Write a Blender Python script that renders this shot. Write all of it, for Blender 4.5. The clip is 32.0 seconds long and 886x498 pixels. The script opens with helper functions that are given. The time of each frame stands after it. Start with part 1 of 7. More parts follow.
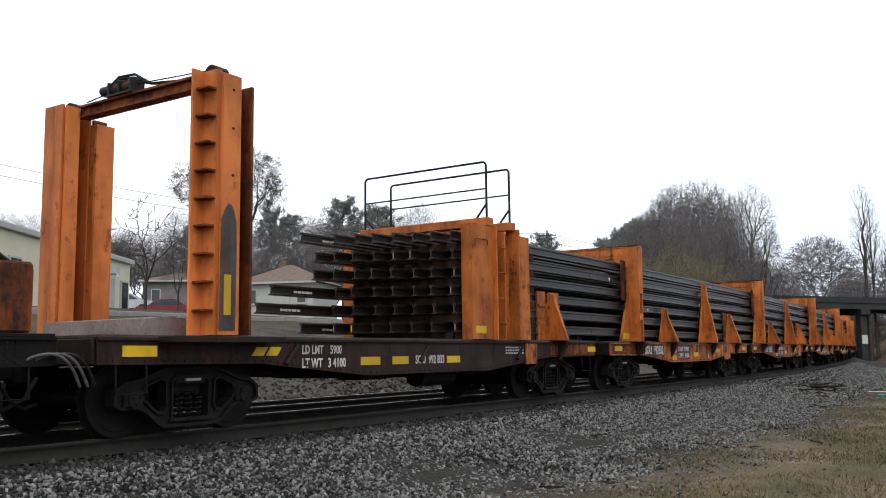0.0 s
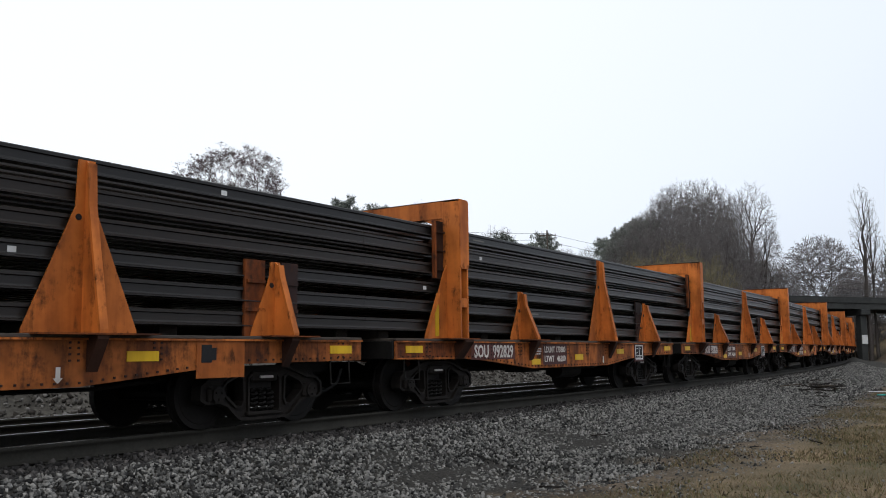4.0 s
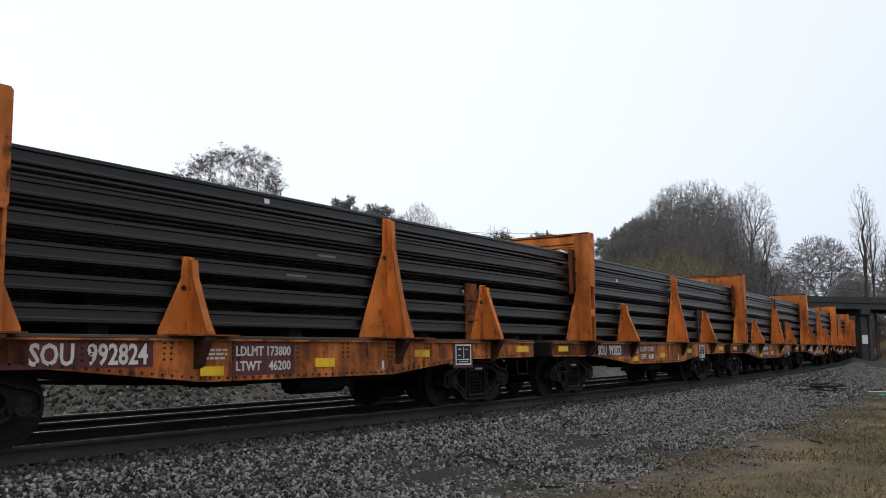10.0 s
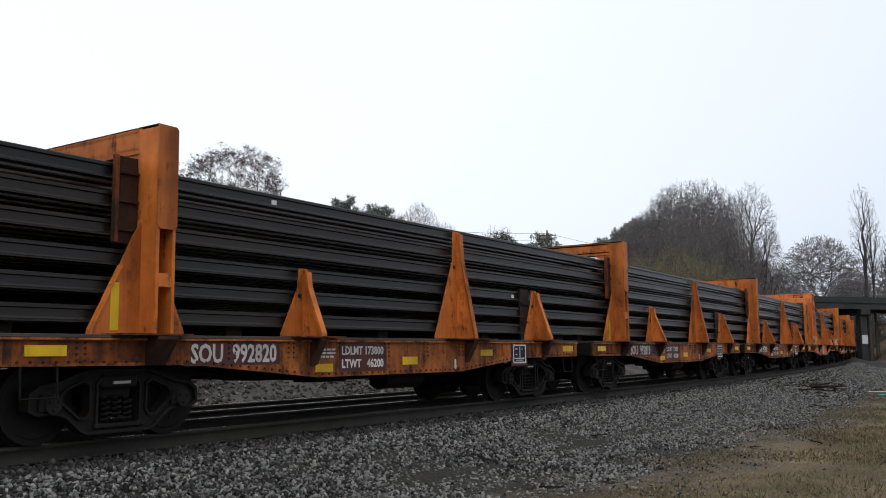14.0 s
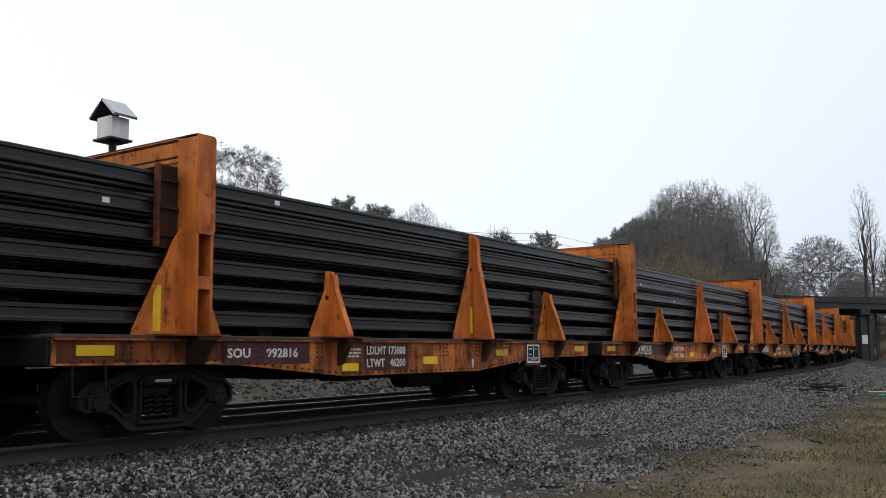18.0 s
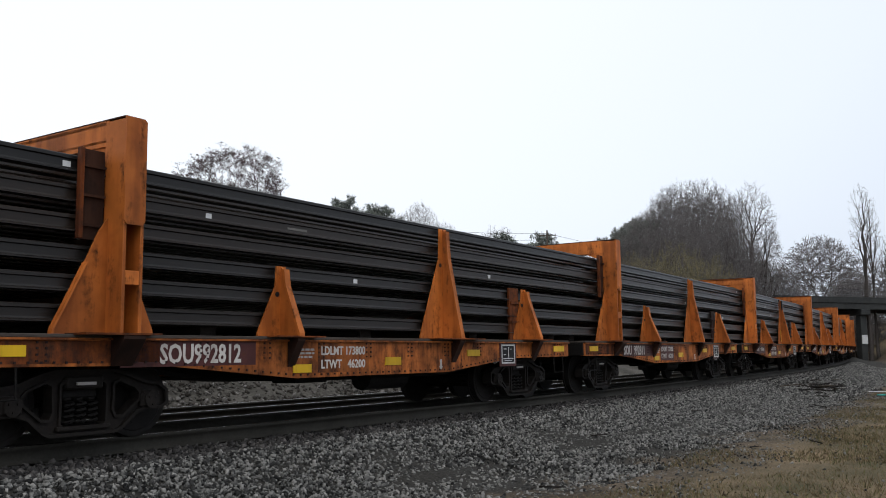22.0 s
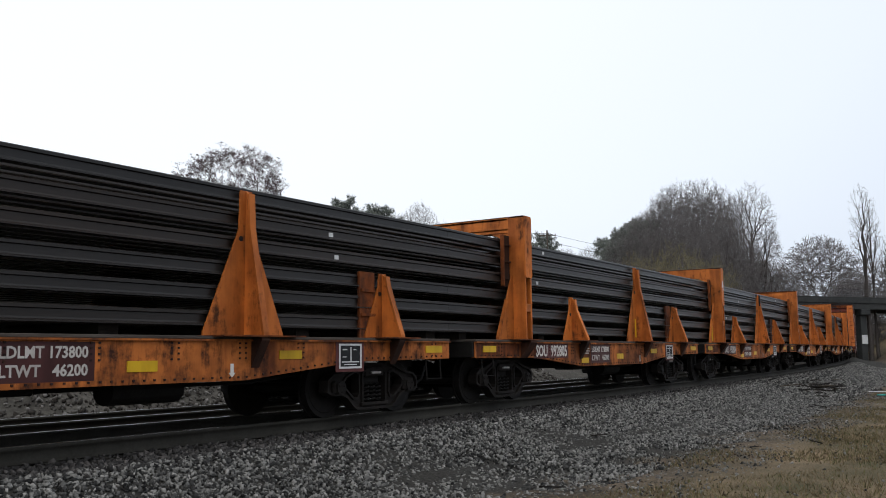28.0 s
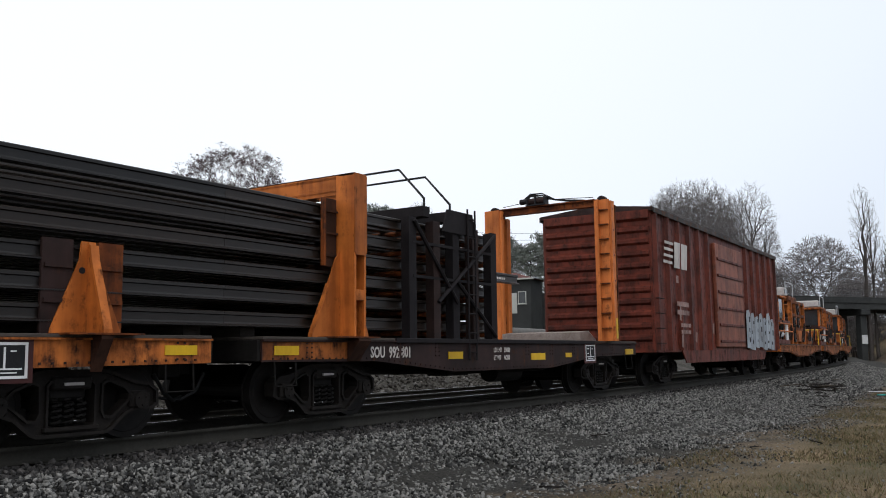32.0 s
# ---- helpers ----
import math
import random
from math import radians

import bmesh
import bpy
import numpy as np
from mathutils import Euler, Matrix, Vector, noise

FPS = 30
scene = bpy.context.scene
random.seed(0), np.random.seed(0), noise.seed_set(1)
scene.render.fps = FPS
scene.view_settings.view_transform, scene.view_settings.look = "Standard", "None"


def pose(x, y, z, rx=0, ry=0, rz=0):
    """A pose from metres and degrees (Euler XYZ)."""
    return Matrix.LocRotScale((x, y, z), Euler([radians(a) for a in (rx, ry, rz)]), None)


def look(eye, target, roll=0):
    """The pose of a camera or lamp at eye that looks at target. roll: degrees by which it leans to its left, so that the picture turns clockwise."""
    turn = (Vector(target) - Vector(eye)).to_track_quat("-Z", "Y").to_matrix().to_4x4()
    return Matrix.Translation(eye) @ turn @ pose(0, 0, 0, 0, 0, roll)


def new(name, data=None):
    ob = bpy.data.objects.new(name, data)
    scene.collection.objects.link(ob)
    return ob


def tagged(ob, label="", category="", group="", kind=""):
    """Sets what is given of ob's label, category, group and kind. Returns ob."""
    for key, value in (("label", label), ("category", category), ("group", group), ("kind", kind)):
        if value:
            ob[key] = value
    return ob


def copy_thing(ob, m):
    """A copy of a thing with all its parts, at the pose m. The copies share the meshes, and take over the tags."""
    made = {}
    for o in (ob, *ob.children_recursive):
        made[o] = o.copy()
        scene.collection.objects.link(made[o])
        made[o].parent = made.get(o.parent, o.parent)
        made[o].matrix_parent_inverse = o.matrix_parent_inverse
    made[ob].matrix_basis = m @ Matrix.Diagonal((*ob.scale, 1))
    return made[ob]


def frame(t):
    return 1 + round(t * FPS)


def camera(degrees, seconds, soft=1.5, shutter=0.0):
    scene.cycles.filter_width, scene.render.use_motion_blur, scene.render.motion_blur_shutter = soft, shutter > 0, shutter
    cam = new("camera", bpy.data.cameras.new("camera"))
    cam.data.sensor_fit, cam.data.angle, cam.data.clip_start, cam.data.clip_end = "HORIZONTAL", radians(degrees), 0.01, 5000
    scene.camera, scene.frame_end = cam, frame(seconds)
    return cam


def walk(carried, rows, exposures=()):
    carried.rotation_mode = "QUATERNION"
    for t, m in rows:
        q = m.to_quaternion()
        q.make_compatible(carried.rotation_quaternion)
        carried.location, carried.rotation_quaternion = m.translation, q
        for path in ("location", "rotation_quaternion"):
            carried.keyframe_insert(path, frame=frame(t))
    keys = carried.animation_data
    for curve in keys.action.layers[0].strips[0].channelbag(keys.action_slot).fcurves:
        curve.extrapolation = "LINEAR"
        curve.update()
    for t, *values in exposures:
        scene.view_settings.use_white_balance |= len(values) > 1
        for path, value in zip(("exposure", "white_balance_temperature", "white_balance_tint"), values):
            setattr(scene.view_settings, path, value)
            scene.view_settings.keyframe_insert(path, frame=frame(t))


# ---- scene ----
# The line: metres, z up, z = 0 at the top of the rails, camera beside a curved double track.
HC = 0.8707
cam = camera(52.57, 32.0, soft=1.0)
EYE = (0.0, 0.0, HC)
AIM = (0.0, math.cos(radians(6.7226)), HC + math.sin(radians(6.7226)))
walk(cam, [(0.0, look(EYE, AIM, -0.74)), (32.0, look(EYE, AIM, -0.74))], exposures=[(0.0, 0.34), (0.6, 0.08), (2.0, 0.0), (32.0, 0.0)])

# ---- light: a white overcast sky and a weak, very soft sun ----
world = bpy.data.worlds.new("overcast_sky")
scene.world = world
world.use_nodes = True
wn = world.node_tree.nodes
wl = world.node_tree.links
wn.clear()
sky = wn.new("ShaderNodeTexSky")
sky.sky_type, sky.sun_disc = "NISHITA", False
sky.sun_elevation, sky.sun_rotation = radians(48), radians(200)
sky.air_density, sky.dust_density, sky.ozone_density = 1.0, 4.0, 1.0
grey = wn.new("ShaderNodeHueSaturation")
grey.inputs["Saturation"].default_value = 0.25
cloud = wn.new("ShaderNodeMixRGB")
cloud.inputs[0].default_value = 0.75
# the cloud is brightest up to the left, where the sun stands behind it, and bluer low to the right
side = wn.new("ShaderNodeTexCoord")
along = wn.new("ShaderNodeVectorMath")
along.operation = "DOT_PRODUCT"
along.inputs[1].default_value = (-0.6, 0.1, 0.79)
veil = wn.new("ShaderNodeValToRGB")
for k, (pos, col) in enumerate(((0.0, (6.6, 7.35, 8.6, 1)), (0.22, (8.1, 8.8, 9.8, 1)), (0.5, (9.3, 9.8, 10.5, 1)), (1.0, (9.9, 10.3, 11.0, 1)))):
    stop = veil.color_ramp.elements[k] if k < 2 else veil.color_ramp.elements.new(pos)
    stop.position, stop.color = pos, col
shift = wn.new("ShaderNodeMath")
shift.operation = "ADD"
shift.inputs[1].default_value = 0.15
wl.new(side.outputs["Generated"], along.inputs[0])
wl.new(along.outputs["Value"], shift.inputs[0])
wl.new(shift.outputs[0], veil.inputs[0])
wl.new(veil.outputs[0], cloud.inputs[2])
bg = wn.new("ShaderNodeBackground")
bg.inputs["Strength"].default_value = 0.125
wout = wn.new("ShaderNodeOutputWorld")
wl.new(sky.outputs[0], grey.inputs["Color"])
wl.new(grey.outputs[0], cloud.inputs[1])
wl.new(cloud.outputs[0], bg.inputs[0])
wl.new(bg.outputs[0], wout.inputs[0])
sun_data = bpy.data.lights.new("sun", "SUN")
sun_data.energy, sun_data.angle, sun_data.color = 0.5, radians(40), (1.0, 0.97, 0.93)
sun_lamp = new("sun", sun_data)
sun_lamp.matrix_world = look((0, 0, 60), (-20, 50, 0))

# ---- the line of the track: distance s along it, lat across it (plus towards the camera) ----
CAR = 13.3231
TS = np.arange(-160.0, 700.0, 0.5)


def heading(s):
    v = np.clip(s, -12.0, 112.0) / 50.0
    base = radians(56.2556) + 0.0865 * v + 0.0329 * v * v - 0.0161 * v ** 3
    return base + np.where(s > 112.0, np.minimum(s - 112.0, 260.0) * 0.0024, 0.0) + np.where(s < -12.0, np.maximum(s + 12.0, -60.0) * 0.0016, 0.0)


_h = heading(TS + 0.25)
TX = np.concatenate(([0.0], np.cumsum(np.cos(_h) * 0.5)))[:-1]
TY = np.concatenate(([0.0], np.cumsum(np.sin(_h) * 0.5)))[:-1]
TX += -3.0 - np.interp(0.0, TS, TX)
TY += 12.6137 - np.interp(0.0, TS, TY)


def on_track(s, lat=0.0):
    h = heading(np.asarray(s, float))
    return np.interp(s, TS, TX) + lat * np.sin(h), np.interp(s, TS, TY) - lat * np.cos(h)


def travel(t):
    """How far the train has gone by t seconds."""
    v = t / 10.0
    return TRAVEL[0] + TRAVEL[1] * v + TRAVEL[2] * v ** 2 + TRAVEL[3] * v ** 3 + TRAVEL[4] * v ** 4 + 0.44 * math.exp(-t / 0.12)


TRAVEL = (0.78965, 120.49446, 2.13514, 0.73123, -0.06696)


def bedded(s0, s1, mid):
    """The pose of a car whose bogies stand at s0 and s1 and whose middle lies the part mid of the way between them."""
    x0, y0 = on_track(s0)
    x1, y1 = on_track(s1)
    return pose(x0 + (x1 - x0) * mid, y0 + (y1 - y0) * mid, 0, 0, 0, math.degrees(math.atan2(y1 - y0, x1 - x0)))


# ---- ground heights ----
G_LAT = [-900, -300, -160, -90, -55, -32, -24, -18, -13, -9.5, -7.0, -6.2, -2.4, -1.9, 1.95, 2.5, 3.2, 4.3, 6.0, 9.0, 14, 40, 200, 2500]
G_Z = [16, 16, 13, 7.5, 4.6, 3.4, 2.95, 2.6, 1.8, 0.8, -0.2, -0.32, -0.30, -0.22, -0.20, -0.42, -0.62, -0.70, -0.68, -0.64, -0.6, -0.5, -0.5, -2]


def ground_z(lat, s=0.0):
    z = np.interp(lat, G_LAT, G_Z)
    rise = np.clip((np.asarray(s, float) - 112.0) / 14.0, 0, 1) * np.clip((260.0 - np.asarray(s, float)) / 60.0, 0, 1) * np.clip((np.asarray(lat, float) - 5.0) / 9.0, 0, 1) * np.clip((120.0 - np.asarray(lat, float)) / 60.0, 0, 1)
    return z + 6.5 * rise


def lat_of(x, y):
    k = int(np.argmin((TX - x) ** 2 + (TY - y) ** 2))
    h = float(heading(TS[k]))
    return TS[k], (x - TX[k]) * math.sin(h) - (y - TY[k]) * math.cos(h)


def z_at(x, y):
    s, lat = lat_of(x, y)
    return float(ground_z(lat, s))


# ---- mesh helpers ----
def box(bm, x0, x1, y0, y1, z0, z1, bevel=0.0):
    v = [bm.verts.new((x, y, z)) for z in (z0, z1) for y in (y0, y1) for x in (x0, x1)]
    fs = [bm.faces.new([v[i] for i in q]) for q in ((0, 2, 3, 1), (4, 5, 7, 6), (0, 1, 5, 4), (2, 6, 7, 3), (0, 4, 6, 2), (1, 3, 7, 5))]
    if bevel:
        es = {e for f in fs for e in f.edges}
        bmesh.ops.bevel(bm, geom=list(es), offset=bevel, segments=1, affect="EDGES")
    return bm


def prism(bm, pts, axis, a, b):
    """A polygon extruded from a to b along the axis; pts in the other two axes, in order xyz without it."""
    def at(p, d):
        q = list(p)
        q.insert("xyz".index(axis), d)
        return bm.verts.new(q)
    lo, hi = [at(p, a) for p in pts], [at(p, b) for p in pts]
    n = len(pts)
    fs = [bm.faces.new(lo), bm.faces.new(hi)]
    for i in range(n):
        fs.append(bm.faces.new((lo[i], lo[(i + 1) % n], hi[(i + 1) % n], hi[i])))
    bmesh.ops.recalc_face_normals(bm, faces=fs)
    return bm


def tube(bm, pts, r, n=8, cap=True):
    """A round bar along points; r one radius or one for each point."""
    pts = [Vector(p) for p in pts]
    rs = r if isinstance(r, (list, tuple)) else [r] * len(pts)
    rings = []
    side = None
    for i, p in enumerate(pts):
        d = (pts[min(i + 1, len(pts) - 1)] - pts[max(i - 1, 0)]).normalized()
        if side is None:
            side = d.cross(Vector((0, 0, 1)) if abs(d.z) < 0.9 else Vector((1, 0, 0))).normalized()
        else:
            side = (side - d * side.dot(d)).normalized()
        up = d.cross(side)
        rings.append([bm.verts.new(p + (side * math.cos(k * math.tau / n) + up * math.sin(k * math.tau / n)) * rs[i]) for k in range(n)])
    for a, b in zip(rings, rings[1:]):
        for k in range(n):
            bm.faces.new((a[k], a[(k + 1) % n], b[(k + 1) % n], b[k]))
    if cap:
        bm.faces.new(rings[0][::-1])
        bm.faces.new(rings[-1])
    return bm


def disc(bm, axis, c, r, a, b, n=20, r2=None):
    """A round slab or cone from a to b along the axis, its centre c in the other two axes."""
    i = "xyz".index(axis)

    def ring(d, rad):
        out = []
        for k in range(n):
            q = [c[0] + rad * math.cos(k * math.tau / n), c[1] + rad * math.sin(k * math.tau / n)]
            q.insert(i, d)
            out.append(bm.verts.new(q))
        return out
    lo, hi = ring(a, r), ring(b, r if r2 is None else r2)
    fs = [bm.faces.new(lo), bm.faces.new(hi)]
    for k in range(n):
        fs.append(bm.faces.new((lo[k], lo[(k + 1) % n], hi[(k + 1) % n], hi[k])))
    bmesh.ops.recalc_face_normals(bm, faces=fs)
    return bm


def inset(pts, d):
    """A closed outline drawn in by d."""
    out = []
    area = sum(p[0] * q[1] - q[0] * p[1] for p, q in zip(pts, pts[1:] + pts[:1]))
    sgn = 1 if area > 0 else -1
    for i, p in enumerate(pts):
        a, c = Vector(pts[i - 1]), Vector(pts[(i + 1) % len(pts)])
        u, v = (Vector(p) - a).normalized(), (c - Vector(p)).normalized()
        nrm = (Vector((-u.y, u.x)) + Vector((-v.y, v.x))).normalized()
        k = max(0.45, nrm.dot(Vector((-u.y, u.x))))
        out.append((p[0] + nrm.x * sgn * d / k, p[1] + nrm.y * sgn * d / k))
    return out


def pierced(bm, outline, holes, a, b):
    """An upright plate across y from a to b, with openings through it."""
    for d in (a, b):
        edges = []
        for loop in [outline] + holes:
            vs = [bm.verts.new((p[0], d, p[1])) for p in loop]
            edges += [bm.edges.new((vs[i - 1], vs[i])) for i in range(len(vs))]
        bmesh.ops.triangle_fill(bm, use_beauty=True, edges=edges)
    for loop in [outline] + holes:
        lo, hi = [bm.verts.new((p[0], a, p[1])) for p in loop], [bm.verts.new((p[0], b, p[1])) for p in loop]
        for i in range(len(loop)):
            bm.faces.new((lo[i - 1], lo[i], hi[i], hi[i - 1]))
    bmesh.ops.remove_doubles(bm, verts=bm.verts[:], dist=0.0005)
    bmesh.ops.recalc_face_normals(bm, faces=bm.faces[:])
    return bm


def mesh_of(name, bm, material):
    me = bpy.data.meshes.new(name)
    bm.to_mesh(me)
    bm.free()
    if material:
        me.materials.append(material)
    return me


def part(name, bm, material, parent, label="", at=None):
    """Links a bmesh or a mesh as one object under a thing or a part."""
    me = mesh_of(name, bm, material) if isinstance(bm, bmesh.types.BMesh) else bm
    ob = new(name, me)
    ob.parent = parent
    if at is not None:
        ob.matrix_basis = at
    if label:
        ob["label"] = label
    return ob


def thing(name, label, category, group="", kind="", at=None):
    ob = new(name)
    ob.empty_display_size = 0.3
    if at is not None:
        ob.matrix_basis = at
    return tagged(ob, label, category, group, kind)


def solid(name, bm, material, label, category="", group="", kind="", at=None):
    me = mesh_of(name, bm, material) if isinstance(bm, bmesh.types.BMesh) else bm
    ob = new(name, me)
    if at is not None:
        ob.matrix_basis = at
    return tagged(ob, label, category, group, kind)


def arrays(name, verts, faces_flat, corners, material):
    """A mesh from numpy arrays; all faces have the same number of corners."""
    me = bpy.data.meshes.new(name)
    nf = len(faces_flat) // corners
    me.vertices.add(len(verts))
    me.vertices.foreach_set("co", np.asarray(verts, np.float32).ravel())
    me.loops.add(len(faces_flat))
    me.loops.foreach_set("vertex_index", np.asarray(faces_flat, np.int32))
    me.polygons.add(nf)
    me.polygons.foreach_set("loop_start", np.arange(nf, dtype=np.int32) * corners)
    me.polygons.foreach_set("loop_total", np.full(nf, corners, np.int32))
    me.update(calc_edges=True)
    me.validate()
    if material:
        me.materials.append(material)
    return me


def smooth(me):
    me.polygons.foreach_set("use_smooth", np.ones(len(me.polygons), bool))
    return me


_words = {}


def lettering(text, size, material, wide=1.0, length=0.0):
    """Flat letters as a mesh that stands upright, facing minus y, from the lower left corner."""
    key = (text, size, material.name, wide, length)
    if key not in _words:
        cu = bpy.data.curves.new("letters", "FONT")
        cu.body, cu.size, cu.offset, cu.extrude = text, size / 0.70, size * 0.036, 0.0015
        cu.resolution_u = 2
        ob = new("letters", cu)
        bpy.context.view_layer.update()
        me = bpy.data.meshes.new_from_object(ob.evaluated_get(bpy.context.evaluated_depsgraph_get()))
        bpy.data.objects.remove(ob)
        me.transform(Matrix.Rotation(radians(90), 4, "X") @ Matrix.Diagonal((wide, 1, 1, 1)))
        if length:
            xs = [v.co.x for v in me.vertices]
            me.transform(Matrix.Diagonal((length / (max(xs) - min(xs)), 1, 1, 1)))
        me.materials.clear()
        me.materials.append(material)
        _words[key] = me
    return _words[key]


# ---- materials ----
def material(name, build):
    m = bpy.data.materials.new(name)
    m.use_nodes = True
    nt = m.node_tree
    nt.nodes.clear()
    out = nt.nodes.new("ShaderNodeOutputMaterial")
    b = nt.nodes.new("ShaderNodeBsdfPrincipled")
    b.inputs["Specular IOR Level"].default_value = 0.3
    nt.links.new(b.outputs[0], out.inputs[0])
    build(nt, b)
    return m


def coords(nt, scale=(1, 1, 1), which="Object"):
    tc = nt.nodes.new("ShaderNodeTexCoord")
    mp = nt.nodes.new("ShaderNodeMapping")
    mp.inputs["Scale"].default_value = scale
    nt.links.new(tc.outputs[which], mp.inputs[0])
    info = nt.nodes.new("ShaderNodeObjectInfo")
    mul = nt.nodes.new("ShaderNodeMath")
    mul.operation = "MULTIPLY"
    mul.inputs[1].default_value = 37.0
    nt.links.new(info.outputs["Random"], mul.inputs[0])
    nt.links.new(mul.outputs[0], mp.inputs["Location"])
    return mp.outputs[0]


def noise_tex(nt, co, scale, detail=4, rough=0.6):
    n = nt.nodes.new("ShaderNodeTexNoise")
    n.inputs["Scale"].default_value, n.inputs["Detail"].default_value, n.inputs["Roughness"].default_value = scale, detail, rough
    nt.links.new(co, n.inputs["Vector"])
    return n.outputs["Fac"]


def ramp(nt, fac, stops):
    r = nt.nodes.new("ShaderNodeValToRGB")
    while len(r.color_ramp.elements) < len(stops):
        r.color_ramp.elements.new(0.5)
    for e, (p, c) in zip(r.color_ramp.elements, stops):
        e.position = p
        e.color = (*c, 1) if len(c) == 3 else c
    nt.links.new(fac, r.inputs[0])
    return r.outputs[0]


def mix(nt, fac, a, b, mode="MIX"):
    m = nt.nodes.new("ShaderNodeMixRGB")
    m.blend_type = mode
    for sock, v in ((m.inputs[0], fac), (m.inputs[1], a), (m.inputs[2], b)):
        if isinstance(v, (int, float)):
            sock.default_value = v
        elif isinstance(v, tuple):
            sock.default_value = (*v, 1)
        else:
            nt.links.new(v, sock)
    return m.outputs[0]


def bump(nt, b, height, strength, distance=0.01):
    n = nt.nodes.new("ShaderNodeBump")
    n.inputs["Strength"].default_value, n.inputs["Distance"].default_value = strength, distance
    nt.links.new(height, n.inputs["Height"])
    nt.links.new(n.outputs[0], b.inputs["Normal"])


def painted(name, col, rust, amount=0.5, rough=0.55, dark=0.6, streak=True, tones=(0.72, 1.08)):
    """Weathered paint over steel: broad fading, rust in patches and runs, fine grain."""
    def build(nt, b):
        co = coords(nt)
        fade = ramp(nt, noise_tex(nt, co, 1.5, 4), [(0.37, tuple(c * dark for c in col)), (0.60, col)])
        run = noise_tex(nt, coords(nt, (4.2, 4.2, 0.75)) if streak else coords(nt, (2, 2, 2)), 1.4, 5, 0.7)
        patch = noise_tex(nt, co, 4.5, 8, 0.72)
        worn = ramp(nt, mix(nt, 0.5, run, patch), [(0.62 - 0.22 * amount, (0, 0, 0)), (0.70 - 0.14 * amount, (1, 1, 1))])
        soot = ramp(nt, mix(nt, 0.35, noise_tex(nt, coords(nt, (3.2, 3.2, 0.35)), 1.1, 4, 0.6), noise_tex(nt, co, 2.2, 4)), [(0.38, (0.42, 0.36, 0.33)), (0.54, (1, 1, 1))])
        fade = mix(nt, min(1.0, 0.35 + amount), fade, mix(nt, 1.0, fade, soot, "MULTIPLY"))
        info = nt.nodes.new("ShaderNodeObjectInfo")
        tone = ramp(nt, info.outputs["Random"], [(0, (tones[0],) * 3), (1, (tones[1],) * 3)])
        c = mix(nt, worn, mix(nt, 1.0, fade, tone, "MULTIPLY"), ramp(nt, noise_tex(nt, co, 30, 4), [(0.3, tuple(v * 0.5 for v in rust)), (0.7, rust)]))
        nt.links.new(c, b.inputs["Base Color"])
        nt.links.new(ramp(nt, worn, [(0, (rough,) * 3), (1, (0.9,) * 3)]), b.inputs["Roughness"])
        b.inputs["Specular IOR Level"].default_value = 0.22
        bump(nt, b, noise_tex(nt, co, 60, 5), 0.25, 0.004)
    return material(name, build)


def plain(name, lo, hi, scale=6.0, rough=0.7, metal=0.0, bumps=0.3, fine=70.0, dist=0.004, stretch=(1, 1, 1), random_tone=0.0):
    def build(nt, b):
        co = coords(nt, stretch)
        c = ramp(nt, mix(nt, 0.4, noise_tex(nt, co, scale, 6, 0.65), noise_tex(nt, co, fine, 3)), [(0.35, lo), (0.65, hi)])
        if random_tone:
            info = nt.nodes.new("ShaderNodeObjectInfo")
            c = mix(nt, 1.0, c, ramp(nt, info.outputs["Random"], [(0, (1 - random_tone,) * 3), (1, (1.0 + random_tone,) * 3)]), "MULTIPLY")
        nt.links.new(c, b.inputs["Base Color"])
        b.inputs["Roughness"].default_value, b.inputs["Metallic"].default_value = rough, metal
        b.inputs["Specular IOR Level"].default_value = 0.5 if rough < 0.5 else 0.15
        if bumps:
            bump(nt, b, noise_tex(nt, co, fine, 4), bumps, dist)
    return material(name, build)


def islands(name, stops, rough=0.85, fine=40.0, bumps=0.4):
    """A colour of its own for each loose piece of one mesh."""
    def build(nt, b):
        g = nt.nodes.new("ShaderNodeNewGeometry")
        c = ramp(nt, g.outputs["Random Per Island"], stops)
        co = coords(nt)
        c = mix(nt, 0.5, c, mix(nt, 1.0, c, ramp(nt, noise_tex(nt, co, fine, 4), [(0.3, (0.5, 0.5, 0.5)), (0.7, (1.3, 1.3, 1.3))]), "MULTIPLY"))
        nt.links.new(c, b.inputs["Base Color"])
        b.inputs["Specular IOR Level"].default_value = 0.12
        b.inputs["Roughness"].default_value = rough
        if bumps:
            bump(nt, b, noise_tex(nt, co, fine * 2, 3), bumps, 0.004)
    return material(name, build)


RUST = (0.10, 0.035, 0.016)
ORANGE = painted("orange_paint", (0.57, 0.160, 0.028), (0.075, 0.026, 0.010), 0.40, 0.58, dark=0.70, tones=(0.74, 1.12))
ORANGE_WORN = painted("worn_orange_paint", (0.60, 0.175, 0.034), (0.050, 0.019, 0.011), 0.64, 0.66, dark=0.42, tones=(0.55, 1.08))
ORANGE_CLEAN = painted("fresh_orange_paint", (0.68, 0.200, 0.048), RUST, 0.30, 0.56, dark=0.80)
DARK_RUST = painted("dark_rust_scale", (0.060, 0.024, 0.013), (0.028, 0.014, 0.010), 0.6, 0.8, dark=0.5)
ORANGE_RUSTY = painted("rusty_orange_paint", (0.26, 0.066, 0.013), (0.040, 0.019, 0.013), 0.72, 0.75, dark=0.5)
MAROON = painted("maroon_paint", (0.085, 0.026, 0.024), (0.13, 0.05, 0.03), 0.25, dark=0.7)
